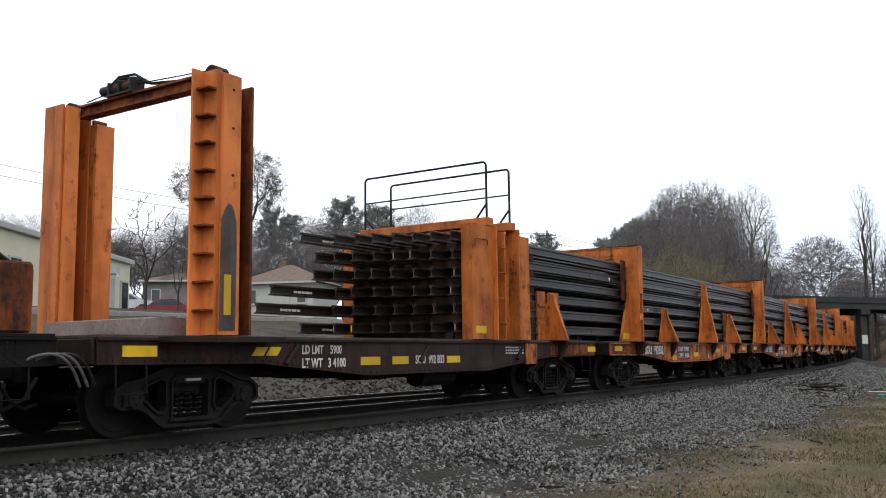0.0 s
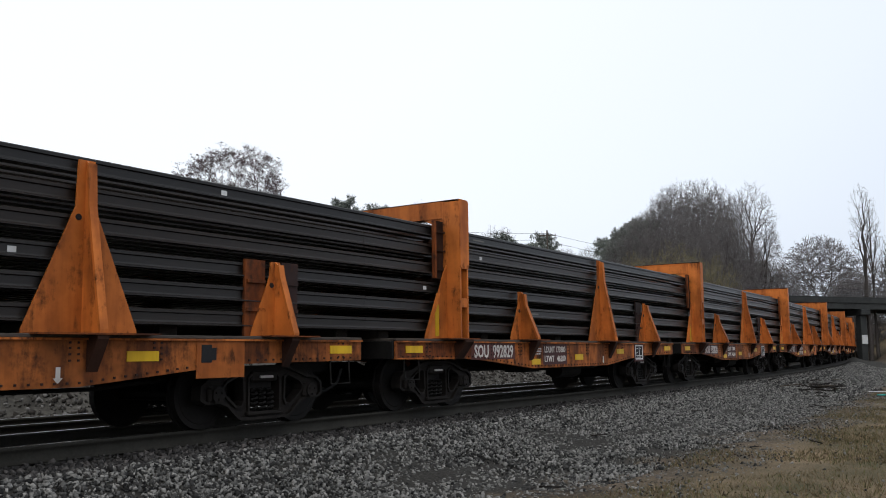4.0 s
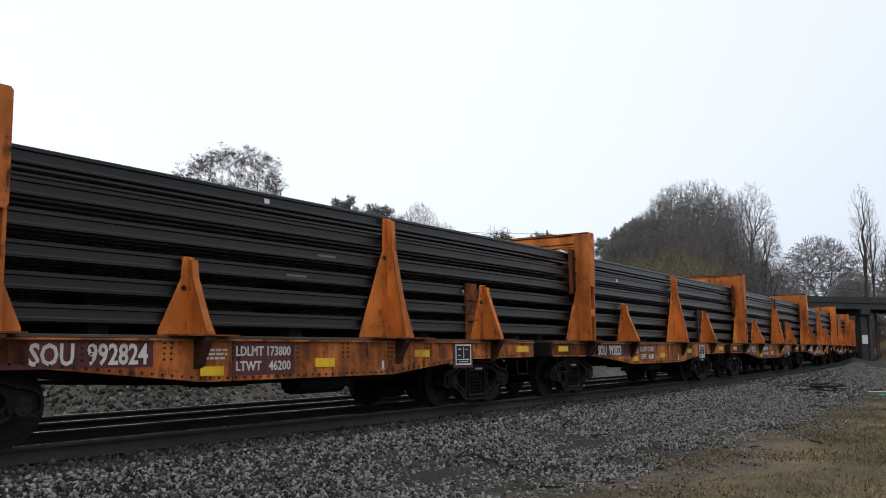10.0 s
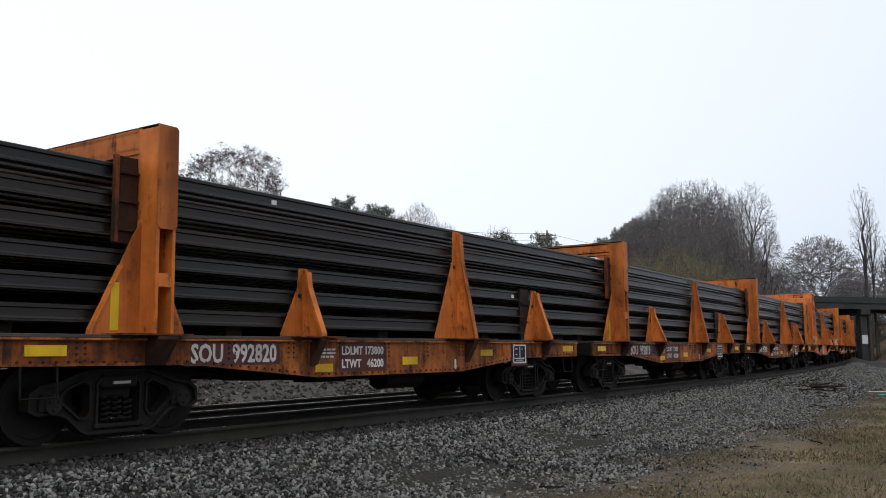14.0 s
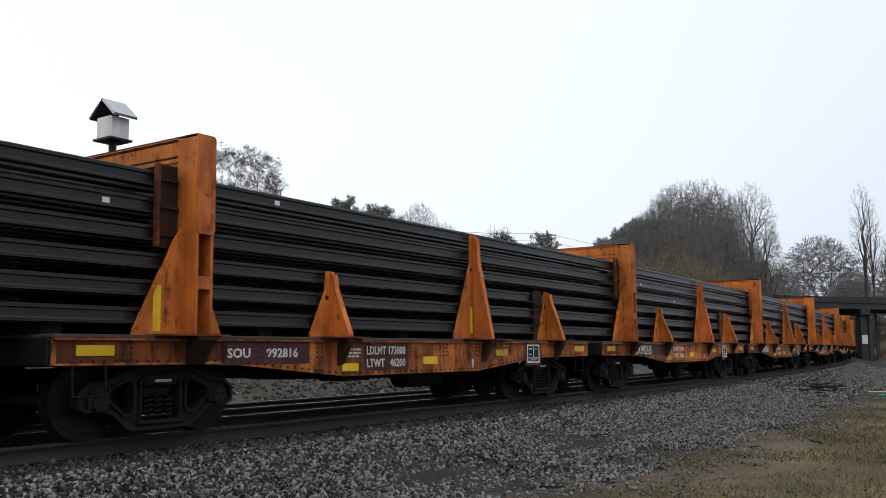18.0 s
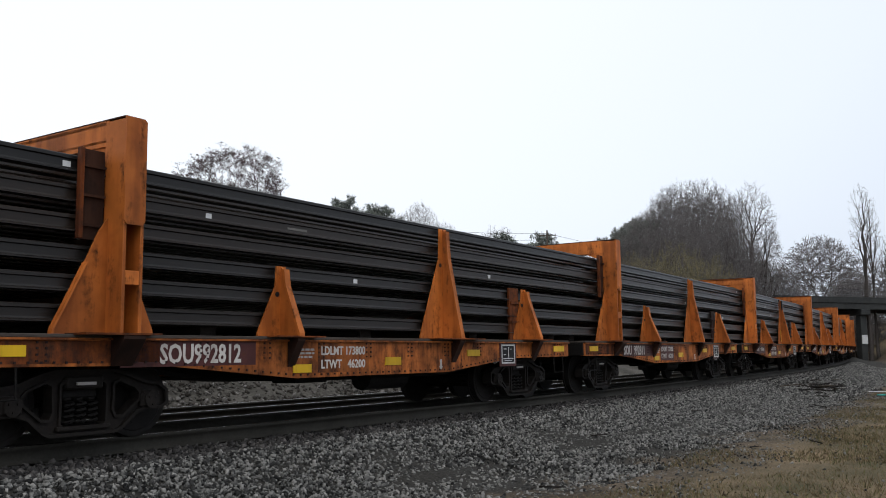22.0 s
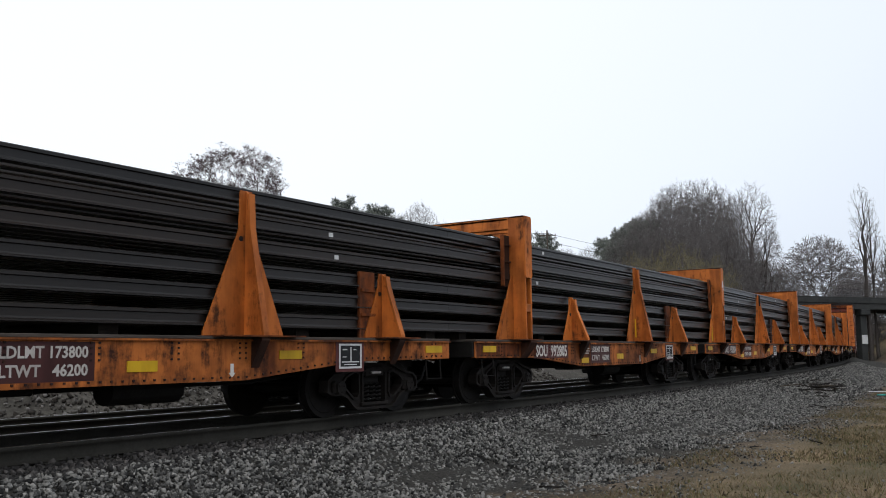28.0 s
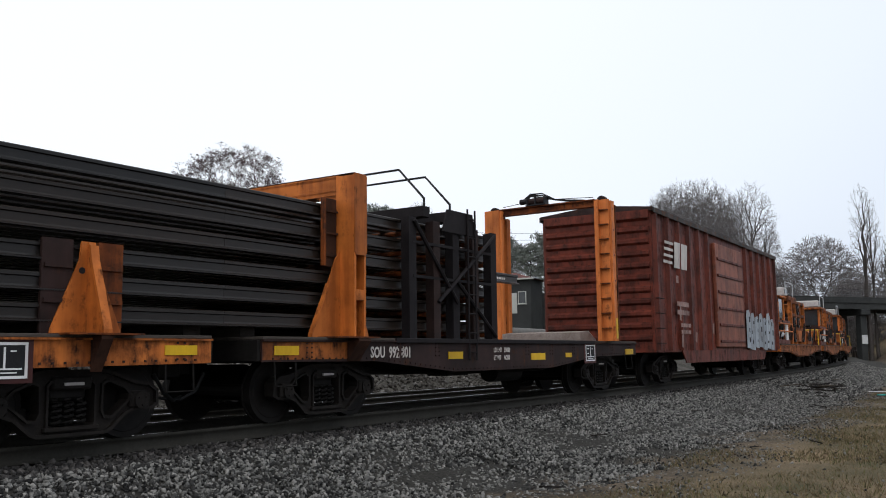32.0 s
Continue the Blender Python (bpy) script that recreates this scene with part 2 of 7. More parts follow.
BROWN_STEEL = painted("brown_steel", (0.032, 0.016, 0.014), (0.095, 0.036, 0.017), 0.38, 0.7, dark=0.45)
GREY_STEEL = painted("worn_grey_steel", (0.085, 0.076, 0.072), (0.17, 0.062, 0.024), 0.42, 0.7)
RED_BOX = painted("boxcar_red_paint", (0.150, 0.030, 0.016), (0.040, 0.017, 0.014), 0.52, dark=0.55)
YELLOW = painted("yellow_reflector", (0.72, 0.44, 0.015), (0.3, 0.16, 0.03), 0.1, 0.4, dark=0.85)
FADED_MARK = painted("faded_pinkish_stencil", (0.36, 0.23, 0.20), (0.12, 0.05, 0.04), 0.4, dark=0.8)
WHITE_MARK = painted("white_stencil_paint", (0.62, 0.58, 0.54), (0.22, 0.12, 0.09), 0.12, dark=0.85)
WHITE_PLATE = painted("white_plate_paint", (0.72, 0.72, 0.72), (0.3, 0.25, 0.22), 0.05, dark=0.9)
BLACK_PLATE = plain("black_plate_paint", (0.012, 0.012, 0.013), (0.02, 0.02, 0.022), 9, 0.6)


def load_rail_material(nt, b):
    """New rail steel with a thin skin of rust, some rails browner and some bluer."""
    co = coords(nt, (0.12, 1, 1))
    own = nt.nodes.new("ShaderNodeAttribute")
    own.attribute_name = "tone"
    hue = ramp(nt, own.outputs["Fac"], [(0, (0.019, 0.0130, 0.0098)), (0.35, (0.0175, 0.0140, 0.0120)), (0.7, (0.0168, 0.0146, 0.0135)), (1, (0.0150, 0.0140, 0.0138))])
    grain = ramp(nt, mix(nt, 0.4, noise_tex(nt, co, 2.2, 6, 0.65), noise_tex(nt, co, 45, 3)), [(0.33, (0.55, 0.52, 0.50)), (0.68, (1.35, 1.32, 1.30))])
    nt.links.new(mix(nt, 1.0, hue, grain, "MULTIPLY"), b.inputs["Base Color"])
    b.inputs["Roughness"].default_value = 0.36
    b.inputs["Specular IOR Level"].default_value = 0.27
    bump(nt, b, noise_tex(nt, co, 45, 4), 0.25, 0.004)


RAIL_LOAD = material("dark_rusted_rail_steel", load_rail_material)
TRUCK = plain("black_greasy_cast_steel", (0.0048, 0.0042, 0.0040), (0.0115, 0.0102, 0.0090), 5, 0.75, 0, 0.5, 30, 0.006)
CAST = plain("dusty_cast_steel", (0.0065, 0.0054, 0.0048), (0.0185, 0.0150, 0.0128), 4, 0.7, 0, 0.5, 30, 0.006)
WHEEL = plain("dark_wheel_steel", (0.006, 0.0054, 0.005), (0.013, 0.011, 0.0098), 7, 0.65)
TREAD = plain("polished_tread_steel", (0.25, 0.25, 0.26), (0.4, 0.4, 0.41), 20, 0.3, 1.0, 0.05)
BLACK_PAINT = plain("black_paint", (0.010, 0.010, 0.012), (0.022, 0.021, 0.022), 4, 0.5)
RUBBER = plain("black_rubber_hose", (0.012, 0.012, 0.012), (0.02, 0.02, 0.02), 8, 0.7)
HOSE_GREY = plain("worn_grey_hose", (0.05, 0.05, 0.05), (0.16, 0.155, 0.15), 9, 0.7)
BOARD_GREY = plain("weathered_grey_boards", (0.035, 0.029, 0.025), (0.085, 0.072, 0.062), 4, 0.85, 0, 0.5, 35, 0.004, (0.3, 3, 3))
BOARD_PALE = plain("pale_worn_plate", (0.34, 0.31, 0.30), (0.48, 0.45, 0.43), 5, 0.8)
GALV = plain("galvanised_metal", (0.36, 0.37, 0.38), (0.5, 0.51, 0.52), 5, 0.45, 0.6, 0.1)
RAIL_SIDE = plain("brown_rail_side", (0.024, 0.0225, 0.0185), (0.042, 0.0395, 0.0335), 3, 0.8, 0, 0.3, 40, 0.004)
RAIL_TOP = plain("shiny_rail_head", (0.50, 0.50, 0.52), (0.62, 0.62, 0.63), 6, 0.22, 1.0, 0.03)
TIE = plain("dark_creosoted_timber", (0.013, 0.011, 0.009), (0.030, 0.024, 0.020), 8, 0.9, 0, 0.6, 40, 0.008, (1, 5, 5))
STONE = islands("grey_ballast_stone", [(0.0, (0.012, 0.012, 0.012)), (0.30, (0.048, 0.047, 0.045)), (0.6, (0.135, 0.132, 0.124)), (0.9, (0.215, 0.209, 0.195)), (1.0, (0.29, 0.278, 0.260))])
GRIMY_STONE = islands("brake_dusted_ballast_stone", [(0.0, (0.016, 0.015, 0.015)), (0.4, (0.035, 0.033, 0.032)), (0.8, (0.062, 0.058, 0.055)), (1.0, (0.11, 0.10, 0.095))])
RUBBLE = islands("brown_grey_rubble", [(0.0, (0.022, 0.019, 0.016)), (0.4, (0.052, 0.046, 0.040)), (0.8, (0.095, 0.088, 0.080)), (1.0, (0.19, 0.18, 0.17))])
CONCRETE = plain("grey_bridge_concrete", (0.027, 0.028, 0.028), (0.046, 0.048, 0.047), 0.7, 0.85, 0, 0.3, 20, 0.01)
BARK = plain("grey_bark", (0.040, 0.034, 0.031), (0.085, 0.074, 0.068), 6, 0.95, 0, 0.6, 25, 0.02, (3, 3, 0.6))

def ground_material(nt, b):
    """Dirt and fine gravel beside the line, then thin winter grass; far bank of rubble and weeds."""
    co = coords(nt)
    at = nt.nodes.new("ShaderNodeAttribute")
    at.attribute_name = "across"
    edge = nt.nodes.new("ShaderNodeMath")
    edge.operation = "MULTIPLY_ADD"
    nt.links.new(noise_tex(nt, co, 0.9, 5, 0.7), edge.inputs[0])
    edge.inputs[1].default_value = 3.2
    nt.links.new(at.outputs["Fac"], edge.inputs[2])
    scaled = nt.nodes.new("ShaderNodeMath")
    scaled.operation = "MULTIPLY_ADD"
    scaled.inputs[1].default_value, scaled.inputs[2].default_value = 0.02, 0.5
    nt.links.new(edge.outputs[0], scaled.inputs[0])
    # gravel kept dark: the shade in the gaps between stones is in this colour
    gravel = ramp(nt, noise_tex(nt, co, 26, 6, 0.75), [(0.30, (0.012, 0.011, 0.010)), (0.55, (0.038, 0.036, 0.032)), (0.75, (0.085, 0.080, 0.072))])
    dirt = ramp(nt, mix(nt, 0.5, noise_tex(nt, co, 0.8, 6, 0.7), noise_tex(nt, co, 22, 5)), [(0.40, (0.030, 0.025, 0.018)), (0.5, (0.070, 0.055, 0.040)), (0.60, (0.135, 0.105, 0.075))])
    grass = ramp(nt, mix(nt, 0.45, noise_tex(nt, co, 0.6, 5, 0.6), noise_tex(nt, co, 40, 4)), [(0.40, (0.052, 0.052, 0.026)), (0.5, (0.108, 0.084, 0.052)), (0.60, (0.190, 0.138, 0.085))])
    bank = ramp(nt, mix(nt, 0.5, noise_tex(nt, co, 0.5, 6, 0.7), noise_tex(nt, co, 9, 6, 0.8)), [(0.36, (0.0198, 0.0185, 0.0158)), (0.5, (0.0561, 0.0515, 0.0436)), (0.66, (0.1254, 0.1155, 0.1023))])
    far_grass = ramp(nt, noise_tex(nt, co, 1.4, 6, 0.7), [(0.35, (0.0330, 0.0343, 0.0165)), (0.65, (0.0726, 0.0660, 0.0363))])
    c = mix(nt, ramp(nt, scaled.outputs[0], [(0.618, (0, 0, 0)), (0.628, (1, 1, 1))]), gravel, dirt)
    c = mix(nt, ramp(nt, scaled.outputs[0], [(0.638, (0, 0, 0)), (0.656, (1, 1, 1))]), c, grass)
    c = mix(nt, ramp(nt, scaled.outputs[0], [(0.395, (1, 1, 1)), (0.41, (0, 0, 0))]), c, bank)
    c = mix(nt, ramp(nt, scaled.outputs[0], [(0.22, (1, 1, 1)), (0.27, (0, 0, 0))]), c, far_grass)
    nt.links.new(c, b.inputs["Base Color"])
    b.inputs["Roughness"].default_value = 0.95
    b.inputs["Specular IOR Level"].default_value = 0.1
    bump(nt, b, mix(nt, 0.5, noise_tex(nt, co, 30, 6, 0.7), noise_tex(nt, co, 4, 4)), 0.8, 0.03)


GROUND = material("ballast_dirt_and_winter_grass", ground_material)
TWIG = islands("grey_brown_twigs", [(0, (0.100, 0.089, 0.087)), (0.6, (0.165, 0.150, 0.147)), (1, (0.235, 0.22, 0.217))], 0.95, 8, 0)
DARK_TWIG = islands("dark_brown_twigs", [(0, (0.055, 0.049, 0.048)), (0.6, (0.095, 0.087, 0.085)), (1, (0.15, 0.14, 0.135))], 0.95, 8, 0)
BUD = islands("purple_brown_bud_twigs", [(0, (0.05, 0.038, 0.040)), (0.6, (0.09, 0.068, 0.070)), (1, (0.14, 0.108, 0.105))], 0.95, 8, 0)
YELLOW_TWIG = islands("yellow_green_spring_twigs", [(0, (0.14, 0.122, 0.075)), (0.6, (0.21, 0.183, 0.112)), (1, (0.28, 0.245, 0.15))], 0.95, 8, 0)
# dull green needles lightened and greyed: distance haze is put into their colour
NEEDLE = islands("haze_paled_pine_needles", [(0, (0.125, 0.138, 0.125)), (0.6, (0.20, 0.218, 0.195)), (1, (0.28, 0.295, 0.26))], 0.9, 5, 0)
RAILING = plain("dull_grey_railing", (0.10, 0.10, 0.105), (0.16, 0.16, 0.165), 5, 0.7, 0.2)
BLADE = islands("straw_and_green_grass", [(0, (0.06, 0.065, 0.025)), (0.4, (0.13, 0.10, 0.06)), (0.75, (0.21, 0.155, 0.092)), (1, (0.09, 0.10, 0.035))], 0.9, 20, 0)
LITTER = islands("dark_sticks_and_litter", [(0, (0.012, 0.010, 0.009)), (0.75, (0.03, 0.025, 0.021)), (1, (0.09, 0.07, 0.05))], 0.95, 20, 0)
LEAVES = islands("brown_leaf_litter", [(0, (0.025, 0.018, 0.012)), (0.5, (0.075, 0.054, 0.034)), (0.85, (0.15, 0.115, 0.075)), (1, (0.26, 0.21, 0.15))], 0.95, 20, 0)
BEIGE = plain("beige_rendered_wall", (0.56, 0.51, 0.38), (0.66, 0.61, 0.46), 1.2, 0.85, 0, 0.2, 30)
WHITE_WALL = plain("white_wall_paint", (0.36, 0.36, 0.335), (0.45, 0.45, 0.42), 1.5, 0.8, 0, 0.15, 30)
ROOF = plain("brown_shingles", (0.12, 0.085, 0.068), (0.19, 0.14, 0.115), 3, 0.9, 0, 0.5, 25, 0.02)
PANE = plain("dark_window_glass", (0.02, 0.023, 0.026), (0.04, 0.045, 0.05), 2, 0.08, 0, 0)
ASPHALT = plain("worn_asphalt", (0.05, 0.05, 0.052), (0.085, 0.085, 0.085), 1.2, 0.9, 0, 0.4, 30)
KERB = plain("pale_kerb_concrete", (0.13, 0.125, 0.115), (0.20, 0.19, 0.18), 3, 0.85)
RED_CAR = plain("red_car_paint", (0.16, 0.02, 0.022), (0.2, 0.028, 0.03), 2, 0.25, 0, 0)
SILVER_CAR = plain("silver_car_paint", (0.42, 0.43, 0.44), (0.5, 0.51, 0.52), 2, 0.25, 0.4, 0)
GREY_CAR = plain("dark_grey_car_paint", (0.05, 0.055, 0.06), (0.075, 0.08, 0.085), 2, 0.25, 0.2, 0)
TYRE = plain("tyre_rubber", (0.014, 0.014, 0.014), (0.022, 0.022, 0.022), 9, 0.85)
TIMBER_POLE = plain("grey_utility_pole", (0.075, 0.062, 0.052), (0.13, 0.11, 0.095), 5, 0.9, 0, 0.3, 30, 0.01, (3, 3, 0.5))
TEAL = plain("teal_plastic", (0.02, 0.22, 0.19), (0.03, 0.30, 0.26), 6, 0.5)

# ---- ground: one sheet along the line ----
def build_ground():
    ss = np.concatenate((np.arange(-160, -30, 13.0), np.arange(-30, -9, 1.5), np.arange(-9, 45, 0.4), np.arange(45, 140, 2.5), np.arange(140, 699, 22.0)))
    ll = np.array([-330, -240, -160, -120, -90, -70, -55, -43, -32, -28, -24, -20, -18, -15, -13, -11, -9.5, -8.6, -7.8, -7, -6.6, -6.2, -5.2, -4.2, -3.2, -2.4, -1.9, -1.2, -0.4, 0.4, 1.0, 1.5, 1.95,
                   2.25, 2.6, 3.0, 3.5, 3.9, 4.3, 4.8, 5.3, 6, 6.6, 7.3, 8, 9, 10, 11.5, 14, 20, 40, 90, 200, 600, 2500])
    S, A = np.meshgrid(ss, ll, indexing="ij")
    X, Y = on_track(S, A)
    Z = ground_z(A, S)
    Z = Z + np.array([[noise.noise((x * 0.5, y * 0.5, 0)) * 0.05 + noise.noise((x * 0.06, y * 0.06, 3)) * min(0.5, max(0.0, (abs(a) - 7) * 0.03)) if abs(a) > 2.3 else 0.0 for x, y, a in zip(r, q, w)] for r, q, w in zip(X, Y, A)])
    n, m = S.shape
    idx = np.arange(n * m).reshape(n, m)
    quads = np.stack([idx[:-1, :-1], idx[:-1, 1:], idx[1:, 1:], idx[1:, :-1]], -1).reshape(-1, 4)[:, ::-1]
    me = arrays("ground", np.stack([X, Y, Z], -1).reshape(-1, 3), quads.ravel(), 4, GROUND)
    at = me.attributes.new("across", "FLOAT", "POINT")
    at.data.foreach_set("value", A.astype(np.float32).ravel())
    smooth(me)
    # the sheet has to look up
    if me.polygons[0].normal.z < 0:
        me.flip_normals()
    return tagged(new("ground", me), "gravelly trackside ground turning to thin brown winter grass", "ground", kind="structure")


build_ground()
rng = np.random.default_rng(5)


def stones(name, label, s0, s1, l0, l1, count, lo, hi, mat, lift=0.3, fade=0.0):
    """Loose broken stones, each a crooked little block."""
    s = rng.uniform(s0, s1, count)
    a = rng.uniform(l0, l1, count)
    if fade:
        px, py = on_track(s, a)
        clump = np.array([noise.noise((u * 0.7, v * 0.7, 2)) + 0.5 * noise.noise((u * 2.2, v * 2.2, 5)) for u, v in zip(px, py)])
        keep = rng.random(count) < (l1 - a) / fade + clump * 0.8
        s, a = s[keep], a[keep]
        count = len(s)
    x, y = on_track(s, a)
    size = lo * (hi / lo) ** (rng.random(count) ** 1.6)
    z = ground_z(a, s) + size * lift
    cube = np.array([(i, j, k) for k in (-1, 1) for j in (-1, 1) for i in (-1, 1)], float) * 0.5
    v = cube[None] * np.array([1.2, 0.80, 0.46]) * (1 + rng.uniform(-0.50, 0.25, (count, 8, 3)))
    q = rng.normal(size=(count, 4))
    q /= np.linalg.norm(q, axis=1, keepdims=True)
    w, i, j, k = q.T
    R = np.stack([1 - 2 * (j * j + k * k), 2 * (i * j - k * w), 2 * (i * k + j * w), 2 * (i * j + k * w), 1 - 2 * (i * i + k * k), 2 * (j * k - i * w), 2 * (i * k - j * w), 2 * (j * k + i * w), 1 - 2 * (i * i + j * j)], -1).reshape(-1, 3, 3)
    v = np.einsum("nij,nkj->nki", R, v) * size[:, None, None] + np.stack([x, y, z], -1)[:, None]
    f = np.array([(0, 2, 3, 1), (4, 5, 7, 6), (0, 1, 5, 4), (2, 6, 7, 3), (0, 4, 6, 2), (1, 3, 7, 5)])
    faces = (f[None] + 8 * np.arange(count)[:, None, None]).ravel()
    return tagged(new(name, arrays(name, v.reshape(-1, 3), faces, 4, mat)), label, "ballast", kind="stuff")


stones("ballast", "grey broken-stone ballast on the track shoulder", -9, 7, 1.75, 5.1, 54000, 0.023, 0.058, STONE, 0.3, 2.5)
stones("ballast", "grey broken-stone ballast on the track shoulder", 7, 22, 1.6, 5.2, 52000, 0.025, 0.057, STONE, 0.3, 2.0)
stones("ballast", "grey broken-stone ballast on the track shoulder", 22, 70, 1.3, 4.9, 26000, 0.036, 0.08, STONE, 0.3, 1.2)
stones("ballast", "brake-dusted dark ballast beside the near rail", -9, 40, 0.85, 2.0, 14000, 0.03, 0.07, GRIMY_STONE)
stones("ballast", "dark dusty ballast between the rails and tracks", -9, 30, -7.0, 0.6, 9000, 0.04, 0.09, GRIMY_STONE, 0.1)
stones("rubble", "grey rubble on the bank behind the tracks", -6, 26, -11.5, -6.6, 8000, 0.04, 0.14, RUBBLE)
stones("gravel", "stray gravel on the trackside dirt", -4, 26, 3.8, 6.2, 9000, 0.012, 0.040, STONE, 0.2)
stones("leaf_litter", "brown leaf litter and straw on the dirt", -4, 30, 4.6, 11.0, 6500, 0.010, 0.036, LEAVES, 0.15)
stones("gravel", "stray gravel on the trackside dirt", -4, 26, 5.4, 8.0, 900, 0.015, 0.055, STONE, 0.2)


def rail_section(bm_pts):
    return [(-0.07, 0.0), (-0.07, 0.012), (-0.018, 0.03), (-0.010, 0.05), (-0.010, 0.13), (-0.036, 0.14), (-0.036, 0.172), (-0.028, 0.181), (0.028, 0.181), (0.036, 0.172), (0.036, 0.14), (0.010, 0.13), (0.010, 0.05), (0.018, 0.03), (0.07, 0.012), (0.07, 0.0)]


def laid_rail(track, lat, top):
    """A rail swept along the line, its worn head bright."""
    prof = rail_section(None)
    ss = np.concatenate((np.arange(-60, -8, 4.0), np.arange(-8, 60, 1.0), np.arange(60, 180, 3.0)))
    verts = []
    for u, w in prof:
        x, y = on_track(ss, lat + u)
        verts.append(np.stack([x, y, np.full_like(x, top - 0.181 + w)], -1))
    v = np.stack(verts, 1)
    n, m = v.shape[:2]
    idx = np.arange(n * m).reshape(n, m)
    nx = np.roll(idx, -1, axis=1)
    q = np.stack([idx[:-1], nx[:-1], nx[1:], idx[1:]], -1)
    me = arrays("rail", v.reshape(-1, 3), q.reshape(-1), 4, RAIL_SIDE)
    me.materials.append(RAIL_TOP)
    mi = np.zeros((n - 1, m), np.int32)
    mi[:, 7:8] = 1
    me.polygons.foreach_set("material_index", mi.ravel())
    ob = new("rail", me)
    ob.parent = track


def railway(label, lat, top, s1):
    tr = thing("railway_track", label, "railway track", kind="structure")
    laid_rail(tr, lat + 0.753, top)
    laid_rail(tr, lat - 0.753, top)
    bm = box(bmesh.new(), -0.115, 0.115, -1.3, 1.3, -0.18, 0.0, 0.008)
    me = mesh_of("tie", bm, TIE)
    bm = bmesh.new()
    box(bm, -0.10, 0.10, -0.19, 0.19, 0.0, 0.014)
    plate = mesh_of("tie_plate", bm, RAIL_SIDE)
    s = -8.0
    while s < s1:
        x, y = on_track(s, lat)
        turn = math.degrees(float(heading(np.float64(s)))) + random.uniform(-1, 1)
        tie = part("tie", me, None, tr, at=pose(float(x), float(y), top - 0.195, 0, 0, turn))
        for e in (-0.753,):
            part("tie_plate", plate, None, tie, at=pose(0, e, 0, 0, 0, 0))
        s += 0.53
    return tr


railway("main-line track with shiny-headed rails on dark ties", 0.0, 0.0, 50)
railway("second track with bright-topped rails on dark ties", -4.27, -0.10, 34)


# ---- vegetation ----
def strips(segs, mat, name):
    """Thin three-sided sticks from (start, end, radius, end radius)."""
    p0 = np.array([s[0] for s in segs])
    p1 = np.array([s[1] for s in segs])
    r0 = np.array([s[2] for s in segs])[:, None]
    r1 = np.array([s[3] for s in segs])[:, None]
    d = p1 - p0
    d /= np.linalg.norm(d, axis=1, keepdims=True) + 1e-9
    ref = np.where(np.abs(d[:, 2:3]) < 0.9, np.array([[0, 0, 1.0]]), np.array([[1.0, 0, 0]]))
    a = np.cross(d, ref)
    a /= np.linalg.norm(a, axis=1, keepdims=True)
    b = np.cross(d, a)
    ring = [(math.cos(k * math.tau / 3), math.sin(k * math.tau / 3)) for k in range(3)]
    v = np.stack([p0 + (a * c + b * s) * r0 for c, s in ring] + [p1 + (a * c + b * s) * r1 for c, s in ring], 1)
    f = np.array([(0, 1, 4, 3), (1, 2, 5, 4), (2, 0, 3, 5)])
    faces = (f[None] + 6 * np.arange(len(segs))[:, None, None]).ravel()
    return arrays(name, v.reshape(-1, 3), faces, 4, mat)


def crown_points(rnd, height, wide, base, count, flat, dent, shell=0.25):
    """Where the twigs of a crown end: thick towards the outside of an uneven dome."""
    lobes = [(rnd.uniform(0, math.tau), rnd.uniform(0.15, 1.2), rnd.uniform(dent, 1.06)) for _ in range(11)]
    pts = []
    mid = base + (height - base) * flat
    while len(pts) < count:
        az, el = rnd.uniform(0, math.tau), math.asin(rnd.uniform(-0.75, 1.0))
        d = Vector((math.cos(az) * math.cos(el), math.sin(az) * math.cos(el), math.sin(el)))
        k = min(((d - Vector((math.cos(a) * math.cos(e), math.sin(a) * math.cos(e), math.sin(e)))).length, r) for a, e, r in lobes)[1]
        r = k * (shell + (1 - shell) * rnd.random() ** 0.45)
        pts.append((d.x * r * wide / 2, d.y * r * wide / 2, mid + d.z * r * (height - mid if d.z > 0 else mid - base)))
    return np.array(pts)


